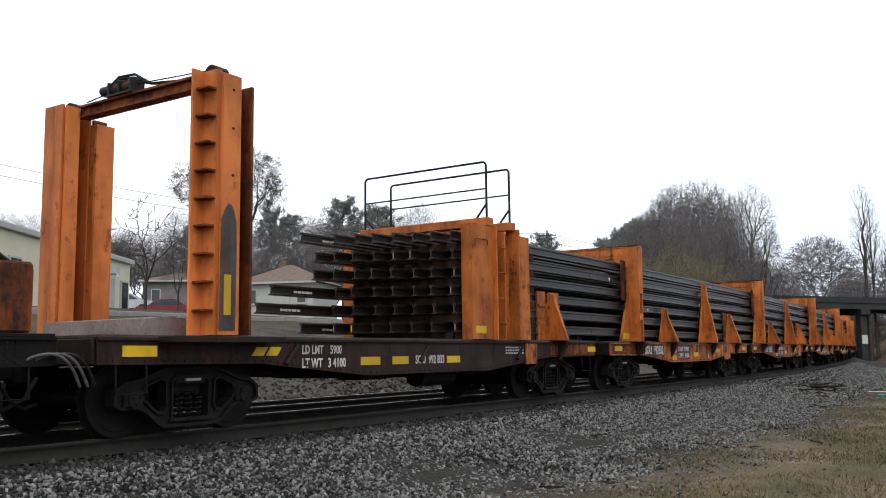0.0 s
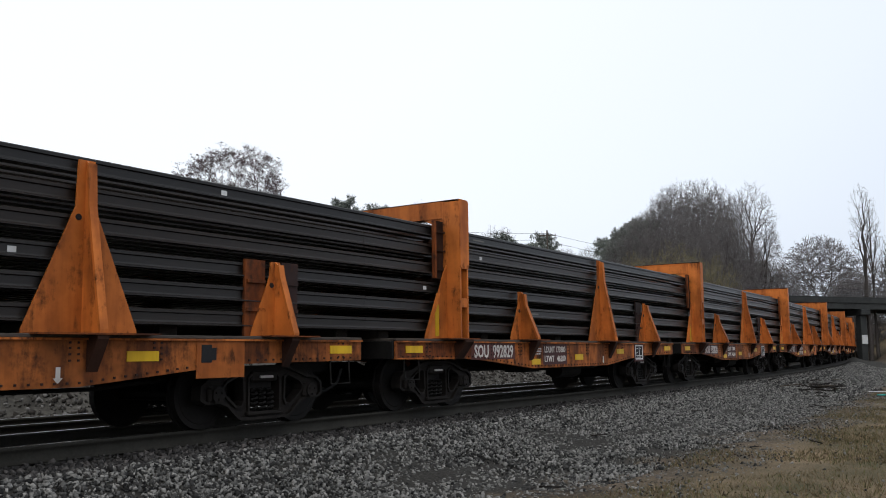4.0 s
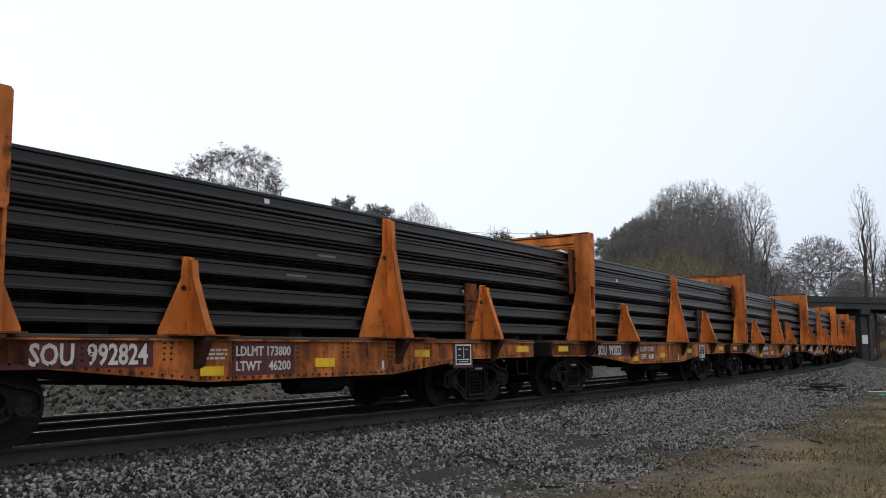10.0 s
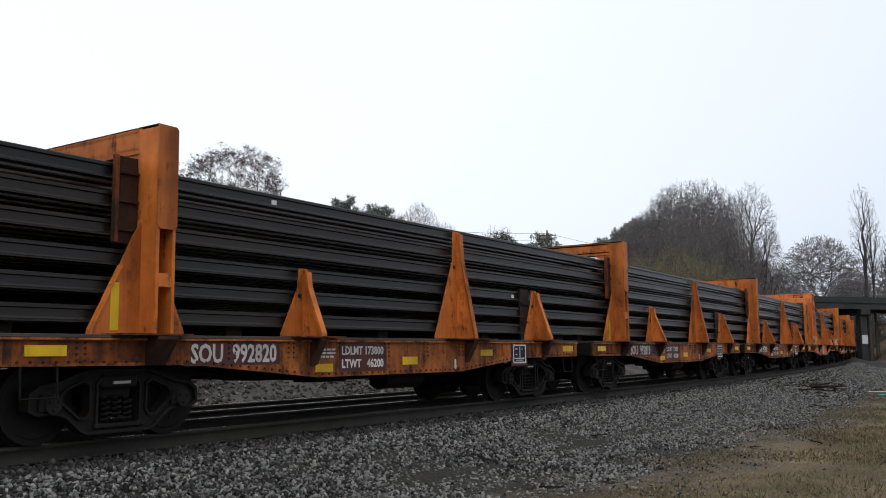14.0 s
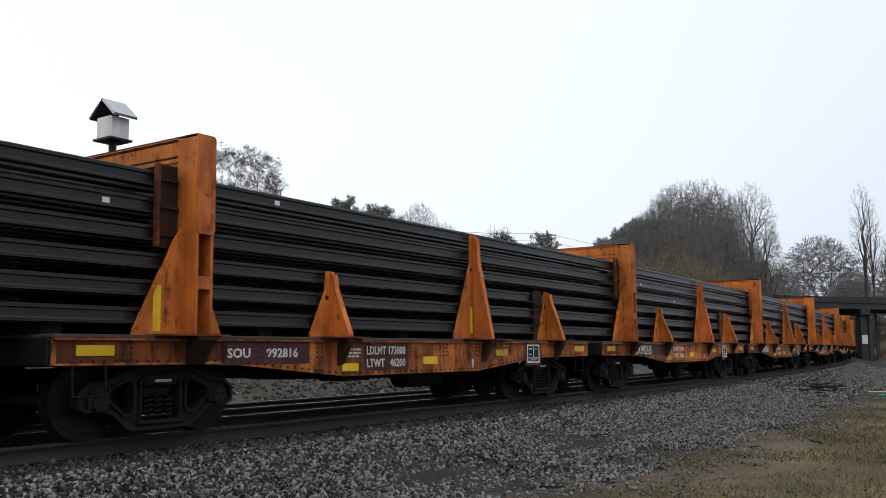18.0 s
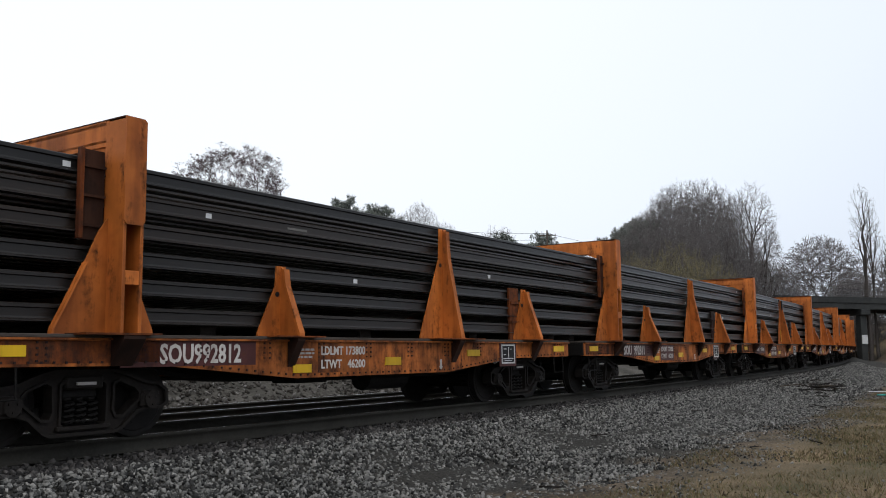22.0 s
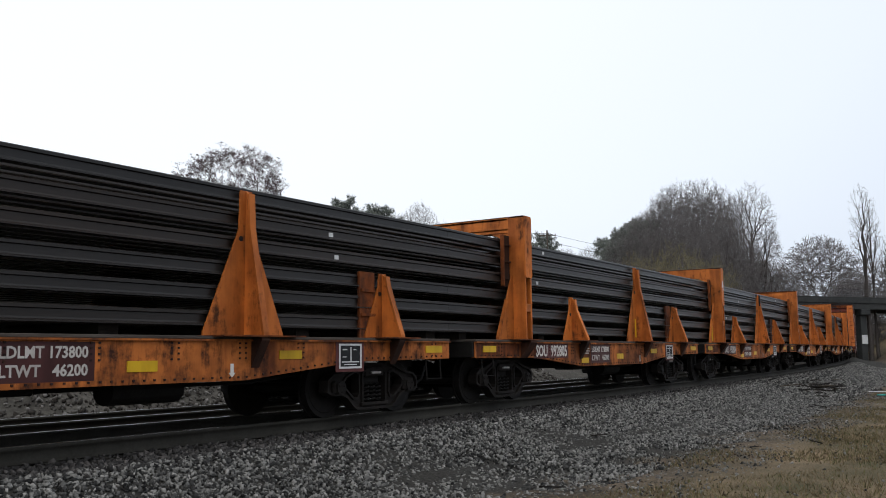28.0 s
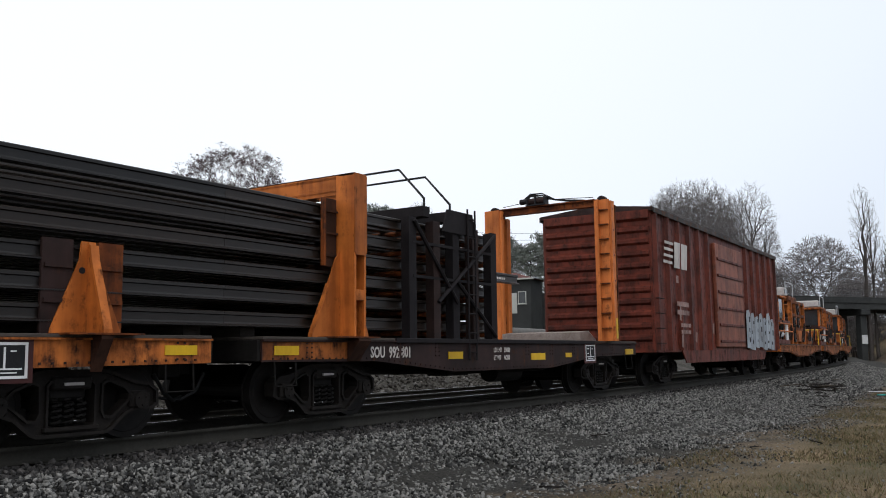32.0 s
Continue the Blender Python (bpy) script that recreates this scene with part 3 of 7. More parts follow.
def ramify(rnd, height, wide, base, count, flat, twig, girth, sprigs, fork=0.0, dent=0.88, shell=0.25):
    """Limbs that divide again and again until each reaches its own part of the crown."""
    thick, thin = [], []
    gen = np.random.default_rng(rnd.randrange(10 ** 6))
    pts = crown_points(rnd, height, wide, base, count, flat, dent, shell)

    def link(p, q, r0, r1, out):
        d = q - p
        bow = np.array([rnd.gauss(0, 0.05), rnd.gauss(0, 0.05), rnd.uniform(-0.10, 0.02)]) * np.linalg.norm(d)
        m = p + d * 0.5 + bow
        out.append((tuple(p), tuple(m), r0, (r0 + r1) / 2))
        out.append((tuple(m), tuple(q), (r0 + r1) / 2, r1))

    def divide(p, own, r):
        n = len(own)
        if n <= 2:
            for q in own:
                link(p, q, twig, twig * 0.7, thin)
                for _ in range(sprigs):
                    e = q + np.array([rnd.gauss(0, 1), rnd.gauss(0, 1), rnd.gauss(0.5, 0.8)]) * height * 0.009 + (q - p) * 0.06
                    f = p + (q - p) * rnd.uniform(0.35, 1.0)
                    thin.append((tuple(f), tuple(e), twig * 0.7, twig * 0.45))
            return
        k = 2 if n < 12 or rnd.random() < 0.5 else 3
        seeds = own[gen.choice(n, k, replace=False)]
        for _ in range(3):
            near = np.argmin(((own[:, None] - seeds[None]) ** 2).sum(-1), axis=1)
            seeds = np.array([own[near == j].mean(0) if (near == j).any() else seeds[j] for j in range(k)])
        for j in range(k):
            sub = own[near == j]
            if not len(sub):
                continue
            q = p + (seeds[j] - p) * rnd.uniform(0.36, 0.55)
            rr = max(twig, r * (len(sub) / n) ** 0.48)
            link(p, q, rr * 1.05, rr * 0.9, thick if len(sub) > count * 0.014 else thin)
            divide(q, sub, rr * 0.9)

    r = height * girth
    p = np.array([0.0, 0.0, 0.0])
    stem = max(base * 0.9 - fork, 0.04 * height)
    for i in range(4):
        q = p + np.array([rnd.gauss(0, 0.012) * stem, rnd.gauss(0, 0.012) * stem, stem / 4])
        thick.append((tuple(p), tuple(q), r * (1 - 0.06 * i), r * (0.94 - 0.06 * i)))
        p = q
    divide(p, pts, r * 0.76)
    return thick, thin


def bare_tree(seed, label, mat, height, wide, base, count, flat=0.35, twig=0.018, girth=0.013, sprigs=3, name="bare_tree", buds=False, fork=0.0, dent=0.88, shell=0.25):
    rnd = random.Random(seed)
    a, b = ramify(rnd, height, wide, base, count, flat, twig, girth, sprigs, fork, dent, shell)
    t = thing(name, label, "tree", "trees behind the railway")
    part("trunk", strips(a, BARK, "trunk"), None, t)
    part("crown", strips(b, mat, "crown"), None, t)
    if buds:
        tris = []
        for s in b:
            if s[3] > twig * 0.5:
                continue
            for k in range(8):
                c = Vector(s[1]) + Vector((rnd.gauss(0, 0.08), rnd.gauss(0, 0.08), rnd.gauss(0, 0.05)))
                for q in range(3):
                    tris.append(tuple(c + Vector((rnd.gauss(0, 0.028), rnd.gauss(0, 0.028), rnd.gauss(0, 0.028)))))
        part("bud_haze", arrays("bud_haze", np.array(tris), np.arange(len(tris)), 3, BUD), None, t)["kind"] = "stuff"
    return t, height, wide


def pine_tree(seed, label, height=16.0):
    """A loblolly sort of pine: bare lower trunk, layered clumps of needles above."""
    rnd = random.Random(seed)
    thick = [((0, 0, height * i / 6), (0, 0, height * (i + 1) / 6), 0.24 * (1 - i / 7), 0.24 * (1 - (i + 1) / 7)) for i in range(6)]
    tris = []
    for k in range(80):
        f = 0.40 + 0.58 * rnd.random() ** 0.8
        z = height * f
        reach = height * 0.23 * math.sqrt(max(0.03, 1 - ((f - 0.68) / 0.34) ** 2)) * rnd.uniform(0.45, 1.08) + 0.2
        az = rnd.uniform(0, math.tau)
        end = Vector((math.cos(az) * reach, math.sin(az) * reach, z + reach * 0.25))
        thick.append(((0, 0, z), tuple(end), 0.05, 0.02))
        for c in range(5):
            mid = Vector((0, 0, z)).lerp(end, 0.45 + 0.6 * rnd.random()) + Vector((rnd.gauss(0, 0.35), rnd.gauss(0, 0.35), rnd.gauss(0, 0.22)))
            rad = rnd.uniform(0.4, 0.85)
            for n in range(40):
                d = Vector((rnd.gauss(0, 1), rnd.gauss(0, 1), rnd.gauss(0.2, 0.6))).normalized()
                s = d.cross(Vector((rnd.gauss(0, 1), rnd.gauss(0, 1), rnd.gauss(0, 1)))).normalized()
                p = mid + d * rad * rnd.uniform(0.1, 0.5)
                w = rad * rnd.uniform(0.05, 0.11)
                tris += [tuple(p - s * w), tuple(p + s * w), tuple(p + d * rad * rnd.uniform(0.4, 0.8))]
    t = thing("pine_tree", label, "tree", "trees behind the railway")
    part("trunk", strips(thick, BARK, "trunk"), None, t)
    part("crown", arrays("crown", np.array(tris), np.arange(len(tris)), 3, NEEDLE), None, t)
    return t, height, height * 0.46


PLANTED = set()


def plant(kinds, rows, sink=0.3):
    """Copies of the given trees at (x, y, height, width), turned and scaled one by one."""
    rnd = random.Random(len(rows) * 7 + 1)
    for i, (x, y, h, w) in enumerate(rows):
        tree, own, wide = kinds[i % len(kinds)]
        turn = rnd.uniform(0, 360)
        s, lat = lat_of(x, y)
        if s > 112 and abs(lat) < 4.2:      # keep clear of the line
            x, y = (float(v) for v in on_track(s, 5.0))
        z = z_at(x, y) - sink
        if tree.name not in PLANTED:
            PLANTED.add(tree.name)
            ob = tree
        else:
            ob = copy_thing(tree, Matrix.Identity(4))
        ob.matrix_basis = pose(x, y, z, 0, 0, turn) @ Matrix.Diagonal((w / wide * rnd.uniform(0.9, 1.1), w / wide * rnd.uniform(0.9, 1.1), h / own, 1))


HARDWOODS = [bare_tree(s, "bare grey-brown hardwood tree on the hillside", TWIG, 17.0, 8.0, 4.0, 4600, 0.42, 0.012, 0.014, 2, dent=0.95, shell=0.30) for s in (3, 8, 15, 23)]
plant(HARDWOODS, [(-17.8, 60.0, 7.7, 3.0), (-46.6, 95.0, 10.5, 4.8), (-46.1, 100.0, 10.8, 5.7), (-39.8, 115.0, 11.0, 6.5), (-37.1, 118.0, 11.9, 6.7), (-29.3, 120.0, 13.4, 7.6), (-25.9, 120.0, 14.0, 6.8), (-19.2, 128.0, 15.9, 7.3), (-16.8, 130.0, 17.2, 5.7), (-12.3, 135.0, 17.8, 6.8), (-7.0, 132.0, 17.2, 5.8), (-0.3, 140.0, 17.4, 7.1), (4.1, 140.0, 15.5, 7.1), (13.4, 150.0, 15.4, 7.6), (21.2, 155.0, 15.3, 7.8), (26.5, 160.0, 16.6, 7.1), (-3.6, 130.0, 19.2, 7.4), (8.4, 140.0, 17.0, 8.4), (-23.5, 118.0, 12.7, 8.2), (-18.7, 116.0, 13.4, 8.0), (-14.5, 118.0, 14.4, 8.2), (-10.2, 120.0, 14.4, 8.3), (-15.7, 108.0, 11.8, 6.8), (-5.7, 122.0, 14.4, 7.7)])
plant(HARDWOODS, [(-40.5, 112.0, 10.9, 6.4), (-32.3, 112.0, 11.5, 6.4), (22.8, 108.0, 13.9, 6.1), (24.9, 108.0, 15.6, 6.4), (20.7, 94.0, 12.9, 5.3), (19.3, 96.0, 11.5, 4.8), (27.6, 106.0, 18.4, 7.3), (32.3, 106.0, 18.7, 6.7), (27.6, 102.0, 18.9, 8.0), (25.1, 102.0, 16.6, 6.0), (29.4, 100.0, 18.7, 6.9), (30.8, 98.0, 18.3, 5.9), (32.9, 100.0, 18.1, 5.7), (24.6, 96.0, 15.8, 6.7), (27.0, 95.0, 16.0, 6.6), (22.4, 96.0, 14.2, 5.4), (28.2, 92.0, 14.6, 6.4), (24.1, 90.0, 13.2, 6.8), (31.2, 95.0, 13.9, 4.8), (21.5, 90.0, 11.6, 5.1), (35.9, 104.0, 13.2, 4.6), (25.5, 88.0, 11.9, 6.1)])
plant(HARDWOODS, [(50.2, 140.0, 15.1, 7.1), (52.9, 140.0, 14.6, 6.6), (70.3, 155.0, 15.5, 6.8), (57.0, 150.0, 14.9, 7.6), (64.1, 152.0, 15.2, 8.6), (68.8, 152.0, 14.0, 8.0)])
plant([pine_tree(s, "dull green pine tree on the hillside", 17.0) for s in (4, 9)], [(-40.4, 110.0, 8.7, 4.2), (-33.1, 120.0, 12.7, 5.3), (-24.2, 125.0, 15.7, 4.7), (-21.6, 125.0, 15.2, 4.7), (-14.6, 130.0, 18.3, 5.6), (-9.4, 130.0, 18.0, 6.4), (16.1, 140.0, 15.7, 5.8), (19.2, 104.0, 11.4, 4.3), (7.2, 104.0, 11.2, 5.0), (9.9, 101.0, 10.2, 4.6), (20.8, 104.0, 12.2, 4.9), (22.6, 104.0, 13.4, 4.9), (19.0, 98.0, 10.4, 3.7), (22.2, 98.0, 13.1, 4.6), (52.0, 148.0, 14.6, 6.4)])
plant([bare_tree(s, "tall slender bare tree by the bridge", TWIG, 24.0, 6.5, 8.0, 1500, 0.45, 0.013, 0.020, 2, fork=2.5, shell=0.35) for s in (31, 37)], [(38.8, 112.0, 22.2, 8.4), (41.3, 114.0, 18.0, 5.5)])
plant([bare_tree(s, "very tall thin bare tree with sparse twigs", TWIG, 24.0, 5.0, 9.0, 230, 0.5, 0.013, 0.021, 4, fork=3.0, dent=0.8) for s in (39, 43)], [(59.0, 125.0, 25.7, 4.8), (61.0, 127.0, 24.0, 3.8), (63.6, 128.0, 16.5, 3.4)])
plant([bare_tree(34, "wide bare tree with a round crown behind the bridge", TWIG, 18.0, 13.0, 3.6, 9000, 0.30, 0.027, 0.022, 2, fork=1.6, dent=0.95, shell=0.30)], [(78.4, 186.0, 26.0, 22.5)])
plant([bare_tree(s, "yellow-green budding thicket beside the line", YELLOW_TWIG, 9.0, 6.0, 0.4, 1000, 0.35, 0.022, 0.007, 3, "thicket") for s in (41, 45)], [(16.6, 78.0, 7.6, 3.4), (18.6, 78.0, 8.4, 3.9), (20.8, 78.0, 9.0, 3.9), (23.0, 78.0, 9.0, 3.7), (25.8, 80.0, 8.6, 3.0), (18.2, 82.0, 8.4, 3.1), (20.6, 82.0, 9.3, 3.6), (22.9, 82.0, 9.6, 3.6), (25.3, 82.0, 9.1, 3.1)])
plant([bare_tree(s, "bare grey thicket in the cutting behind the bridge", TWIG, 10.0, 7.0, 0.4, 900, 0.35, 0.045, 0.008, 3, "thicket") for s in (61, 66)], [(68.8, 165.0, 13.8, 7.3), (72.4, 165.0, 13.2, 7.3), (76.0, 165.0, 13.5, 7.3), (79.6, 165.0, 13.6, 7.3), (83.8, 165.0, 13.5, 8.3), (63.7, 150.0, 8.4, 5.7), (67.4, 150.0, 8.0, 5.7), (70.7, 150.0, 8.7, 5.7), (74.0, 150.0, 8.7, 5.7), (67.4, 168.0, 14.1, 7.4), (64.1, 168.0, 12.8, 7.4)])
plant([bare_tree(71, "small bare tree with open forking limbs beside the road", BUD, 8.0, 6.0, 2.5, 90, 0.4, 0.022, 0.020, 3)], [(-19.3, 58.0, 8.2, 5.5)])
plant([bare_tree(58, "budding purple-brown tree with a spreading open crown", BUD, 10.6, 6.9, 6.0, 900, 0.42, 0.0085, 0.017, 3, buds=True, fork=2.8, dent=0.74, shell=0.62)], [(-12.35, 52.0, 10.42, 7.9)])


_hill = random.Random(8)
plant(HARDWOODS, [(-44 + 3.1 * k + _hill.uniform(-1, 1), 104 + _hill.uniform(-6, 6), _hill.uniform(7.5, 9.5) + 0.12 * k, 7.5) for k in range(14)])


# ---- road, buildings and cars on the far side ----
def road_strip(name, label, l0, l1, lift, mat, s0=-20, s1=92):
    ss = np.arange(s0, s1, 3.0)
    rows = []
    for a in (l0, l1):
        x, y = on_track(ss, a)
        rows.append(np.stack([x, y, ground_z(np.full_like(ss, a), ss) + lift], -1))
    for a in (l1, l0):
        x, y = on_track(ss, a)
        rows.append(np.stack([x, y, ground_z(np.full_like(ss, a), ss) - 0.3], -1))
    v = np.stack(rows, 1)
    idx = np.arange(len(ss) * 4).reshape(-1, 4)
    nx = np.roll(idx, -1, axis=1)
    q = np.stack([idx[:-1], nx[:-1], nx[1:], idx[1:]], -1)
    me = arrays(name, v.reshape(-1, 3), q.ravel(), 4, mat)
    return tagged(new(name, me), label, "road", kind="structure")


road_strip("road", "grey asphalt road on the bank", -22.6, -16.6, 0.06, ASPHALT)
road_strip("kerb", "dirty concrete kerb along the road", -16.5, -16.2, 0.14, KERB)


def window(parent, x, y, z, w, h, turn=0, name="window"):
    """A framed pane set on a wall; x y z its lower middle, turned about z; it faces minus y."""
    bm = bmesh.new()
    box(bm, -w / 2, w / 2, -0.05, 0.05, 0, h)
    win = part(name, bm, WHITE_WALL, parent, "white frame", pose(x, y, z, 0, 0, turn))
    bm = bmesh.new()
    box(bm, -w / 2 + 0.08, w / 2 - 0.08, -0.062, -0.052, 0.08, h - 0.08)
    part("pane", bm, PANE, win, "dark glass")
    bm = bmesh.new()
    box(bm, -w / 2 - 0.06, w / 2 + 0.06, -0.12, 0.0, -0.07, 0.0)
    part("sill", bm, WHITE_WALL, win)
    return win


def shop():
    """Long beige building, its side wall along y."""
    zb = 2.6
    t = thing("shop_building", "beige rendered single-storey building with white roof trim", "building", at=pose(-15.9, 0, zb))
    bm = bmesh.new()
    box(bm, -9.5, 0, 29, 45.3, -1.0, 3.0)
    part("wall", bm, BEIGE, t)
    bm = bmesh.new()
    box(bm, -9.8, 0.18, 28.8, 45.5, 3.0, 3.25, 0.03)
    part("roof", bm, WHITE_WALL, t, "white roof trim")
    bm = bmesh.new()
    box(bm, 0.02, 0.08, 42.1, 43.1, 0.1, 2.1)
    d = part("door", bm, WHITE_WALL, t, "white door")
    bm = bmesh.new()
    box(bm, 0.08, 0.13, 42.2, 42.28, 1.05, 1.15)
    part("handle", bm, TREAD, d)
    for y in (41.1, 44.4, 38.6, 33.0):
        window(t, 0.05, y, 0.6, 0.95, 1.5, 90)
    bm = bmesh.new()
    box(bm, 0.02, 0.07, 41.7, 43.7, 2.35, 2.75)
    part("sign", bm, WHITE_PLATE, t, "blank white sign board")
    bm = bmesh.new()
    tube(bm, [(0, 42.6, 2.25), (0.3, 42.6, 2.33), (0.35, 42.6, 2.25)], 0.03, 6)
    disc(bm, "z", (0.35, 42.6), 0.05, 2.25, 2.12, 10, 0.14)
    part("wall_lamp", bm, GALV, t)


def house(x, y, w, d, h, rise, label, wall, roof, turn=0.0, chimney=False, plinth=0.35):
    """A small hip-roofed house."""
    t = thing("house", label, "house", at=pose(x, y, z_at(x, y) + plinth, 0, 0, turn))
    bm = bmesh.new()
    box(bm, -w / 2, w / 2, -d / 2, d / 2, -2, h)
    part("wall", bm, wall, t)
    bm = bmesh.new()
    e, r = 0.45, max(0.3, w / 2 - d / 2)
    v = [bm.verts.new(p) for p in [(-w / 2 - e, -d / 2 - e, h), (w / 2 + e, -d / 2 - e, h), (w / 2 + e, d / 2 + e, h), (-w / 2 - e, d / 2 + e, h), (-r, 0, h + rise), (r, 0, h + rise)]]
    for q in ((0, 1, 5, 4), (1, 2, 5), (2, 3, 4, 5), (3, 0, 4), (3, 2, 1, 0)):
        bm.faces.new([v[i] for i in q])
    rf = part("roof", bm, roof, t, "shingled hip roof")
    bm = bmesh.new()
    box(bm, -w / 2 - e, w / 2 + e, -d / 2 - e - 0.03, -d / 2 - e, h - 0.14, h + 0.02)
    part("fascia", bm, WHITE_WALL, rf)
    if chimney:
        bm = bmesh.new()
        box(bm, -0.9, -0.4, -0.2, 0.3, h + rise - 0.5, h + rise + 0.45)
        part("chimney", bm, ROOF, rf)
    for i in range(max(2, int(w / 2.6))):
        window(t, -w / 2 + 1.1 + i * (w - 2.0) / max(1, int(w / 2.6) - 0.99), -d / 2 - 0.02, 0.95, 0.85, 1.25)
    bm = bmesh.new()
    box(bm, -0.45 + w * 0.12, 0.45 + w * 0.12, -d / 2 - 0.06, -d / 2 - 0.01, 0.0, 2.05)
    part("door", bm, WHITE_WALL, t)
    return t


shop()
house(-13.2, 77.0, 6.4, 6.2, 2.75, 1.7, "white house with a brown hip roof above the railway", WHITE_WALL, ROOF, -12, True)
house(-24.6, 86.0, 7.0, 6.0, 3.0, 1.0, "small grey house among bare trees", KERB, ROOF, 8)
house(7.2, 93.0, 5.0, 4.6, 3.5, 0.8, "small grey house with a red roof across the road", CONCRETE, RED_BOX, -20, plinth=1.6)


def car_body(bm, w=0.86):
    side = [(-2.25, 0.35), (-2.25, 0.78), (-2.05, 0.92), (-1.35, 0.98), (-0.75, 1.42), (0.55, 1.45), (1.35, 0.98), (2.1, 0.9), (2.28, 0.7), (2.25, 0.35)]
    prism(bm, side, "y", -w, w)
    return bm


def motor_car(label, paint, at, glow=False):
    t = thing("car", label, "car", at=at)
    bm = car_body(bmesh.new())
    body = part("body", bm, paint, t)
    for y in (-0.865, 0.86):
        bm = bmesh.new()
        prism(bm, [(-1.2, 1.0), (-0.72, 1.36), (0.5, 1.38), (1.15, 1.0)], "y", y, y + 0.005)
        part("side_window", bm, PANE, body)
    for x, y in ((-1.4, -0.82), (1.4, -0.82), (-1.4, 0.82), (1.4, 0.82)):
        bm = bmesh.new()
        disc(bm, "y", (0, 0), 0.32, -0.1, 0.1, 16)
        wheel = part("wheel", bm, TYRE, t, at=pose(x, y, 0.32))
        bm = bmesh.new()
        disc(bm, "y", (0, 0), 0.19, -0.108, 0.108, 12)
        part("hub", bm, GALV, wheel)
    return t


motor_car("dark red car parked by the beige building", RED_CAR, pose(-20.3, 66.0, z_at(-20.3, 66.0) - 0.25, 0, 0, 12))
motor_car("silver car parked beside the red one", SILVER_CAR, pose(-24.0, 67.5, z_at(-24.0, 67.5) + 0.1, 0, 0, 8))
motor_car("dark grey car parked up the slope", GREY_CAR, pose(-26.2, 74.0, z_at(-26.2, 74.0) + 0.1, 0, 0, 20))


# ---- the road bridge over the line ----
def bridge():
    t = thing("road_bridge", "grey concrete road bridge over the railway", "bridge", at=pose(53.0, 122.0, 0.0, 0, 0.9, 16.0))
    bm = bmesh.new()
    box(bm, -17, 40, -0.2, 9.0, 7.25, 7.5)
    part("deck", bm, CONCRETE, t)
    for y in (0.0, 2.1, 4.3, 6.5, 8.6):
        bm = bmesh.new()
        box(bm, -16.5, 40, y - 0.12, y + 0.12, 6.5, 7.25)
        box(bm, -16.5, 40, y - 0.25, y + 0.25, 6.4, 6.51)
        part("girder", bm, CONCRETE, t)
    for y in (-0.25, 8.75):
        bm = bmesh.new()
        box(bm, -17, 40, y, y + 0.25, 7.2, 8.05, 0.03)
        part("parapet", bm, CONCRETE, t)
        bm = bmesh.new()
        for i in range(39):
            box(bm, -16.9 + i * 1.5, -16.85 + i * 1.5, y + 0.1, y + 0.15, 8.05, 9.05)
        for z in (8.35, 8.65, 9.0):
            box(bm, -17, 40, y + 0.1, y + 0.14, z, z + 0.04)
        part("railing", bm, RAILING, t, "thin metal railing")
    for x in (4.8, 21.0, -9.5):
        bm = bmesh.new()
        box(bm, x - 0.75, x + 0.75, -0.3, 9.0, 5.65, 6.39, 0.05)
        part("pier_cap", bm, CONCRETE, t)
        for y in (0.7, 4.4, 8.0):
            bm = bmesh.new()
            box(bm, x - 0.5, x + 0.5, y - 0.5, y + 0.5, -1.2, 5.65, 0.06)
            part("pier_column", bm, CONCRETE, t)
    bm = bmesh.new()
    box(bm, -48, -16.4, -0.5, 9.2, -2, 7.49)
    part("abutment", bm, CONCRETE, t)
    bm = bmesh.new()
    box(bm, 4.35, 5.25, 0.10, 0.18, 1.7, 2.9)
    part("notice", bm, WHITE_PLATE, t, "white notice on the column")


bridge()


def utility_pole(x, y, h, label="weathered wooden utility pole"):
    t = thing("utility_pole", label, "pole", "utility poles", at=pose(x, y, z_at(x, y) - 0.3))
    bm = bmesh.new()
    tube(bm, [(0, 0, 0), (0, 0, h)], [0.16, 0.10], 8)
    part("pole", bm, TIMBER_POLE, t)
    bm = bmesh.new()
    box(bm, -1.1, 1.1, -0.06, 0.06, h - 0.7, h - 0.58)
    arm = part("crossarm", bm, TIMBER_POLE, t)
    for e in (-1.0, -0.4, 0.4, 1.0):
        bm = bmesh.new()
        disc(bm, "z", (e, 0), 0.05, h - 0.58, h - 0.42, 8)
        part("insulator", bm, GALV, arm)
    return t


utility_pole(12.9, 110.0, 12.9)
utility_pole(68.0, 136.0, 11.0)
utility_pole(-33.0, 62.0, 12.0)


def wires(label, a, b, sag, offsets):
    for dy, dz in offsets:
        bm = bmesh.new()
        pts = []
        for i in range(13):
            f = i / 12
            pts.append((a[0] + (b[0] - a[0]) * f, a[1] + (b[1] - a[1]) * f + dy, a[2] + (b[2] - a[2]) * f + dz - sag * 4 * f * (1 - f)))
        tube(bm, pts, 0.018, 4)
        solid("power_line", bm, RUBBER, label, "cable")


wires("thin dark power line strung over the trees by the bridge", (12.9, 110, 15.6), (68, 136, 10.5), 1.2, ((0, 0), (0.5, -0.9)))
wires("thin dark power line by the beige building", (-33, 62, 15.0), (-60, 48, 16.5), 0.8, ((0, 0), (0, -0.8)))
wires("thin dark power line by the beige building", (-33, 62, 15.0), (12.9, 110, 15.6), 1.5, ((0, 0), (0, -0.8)))


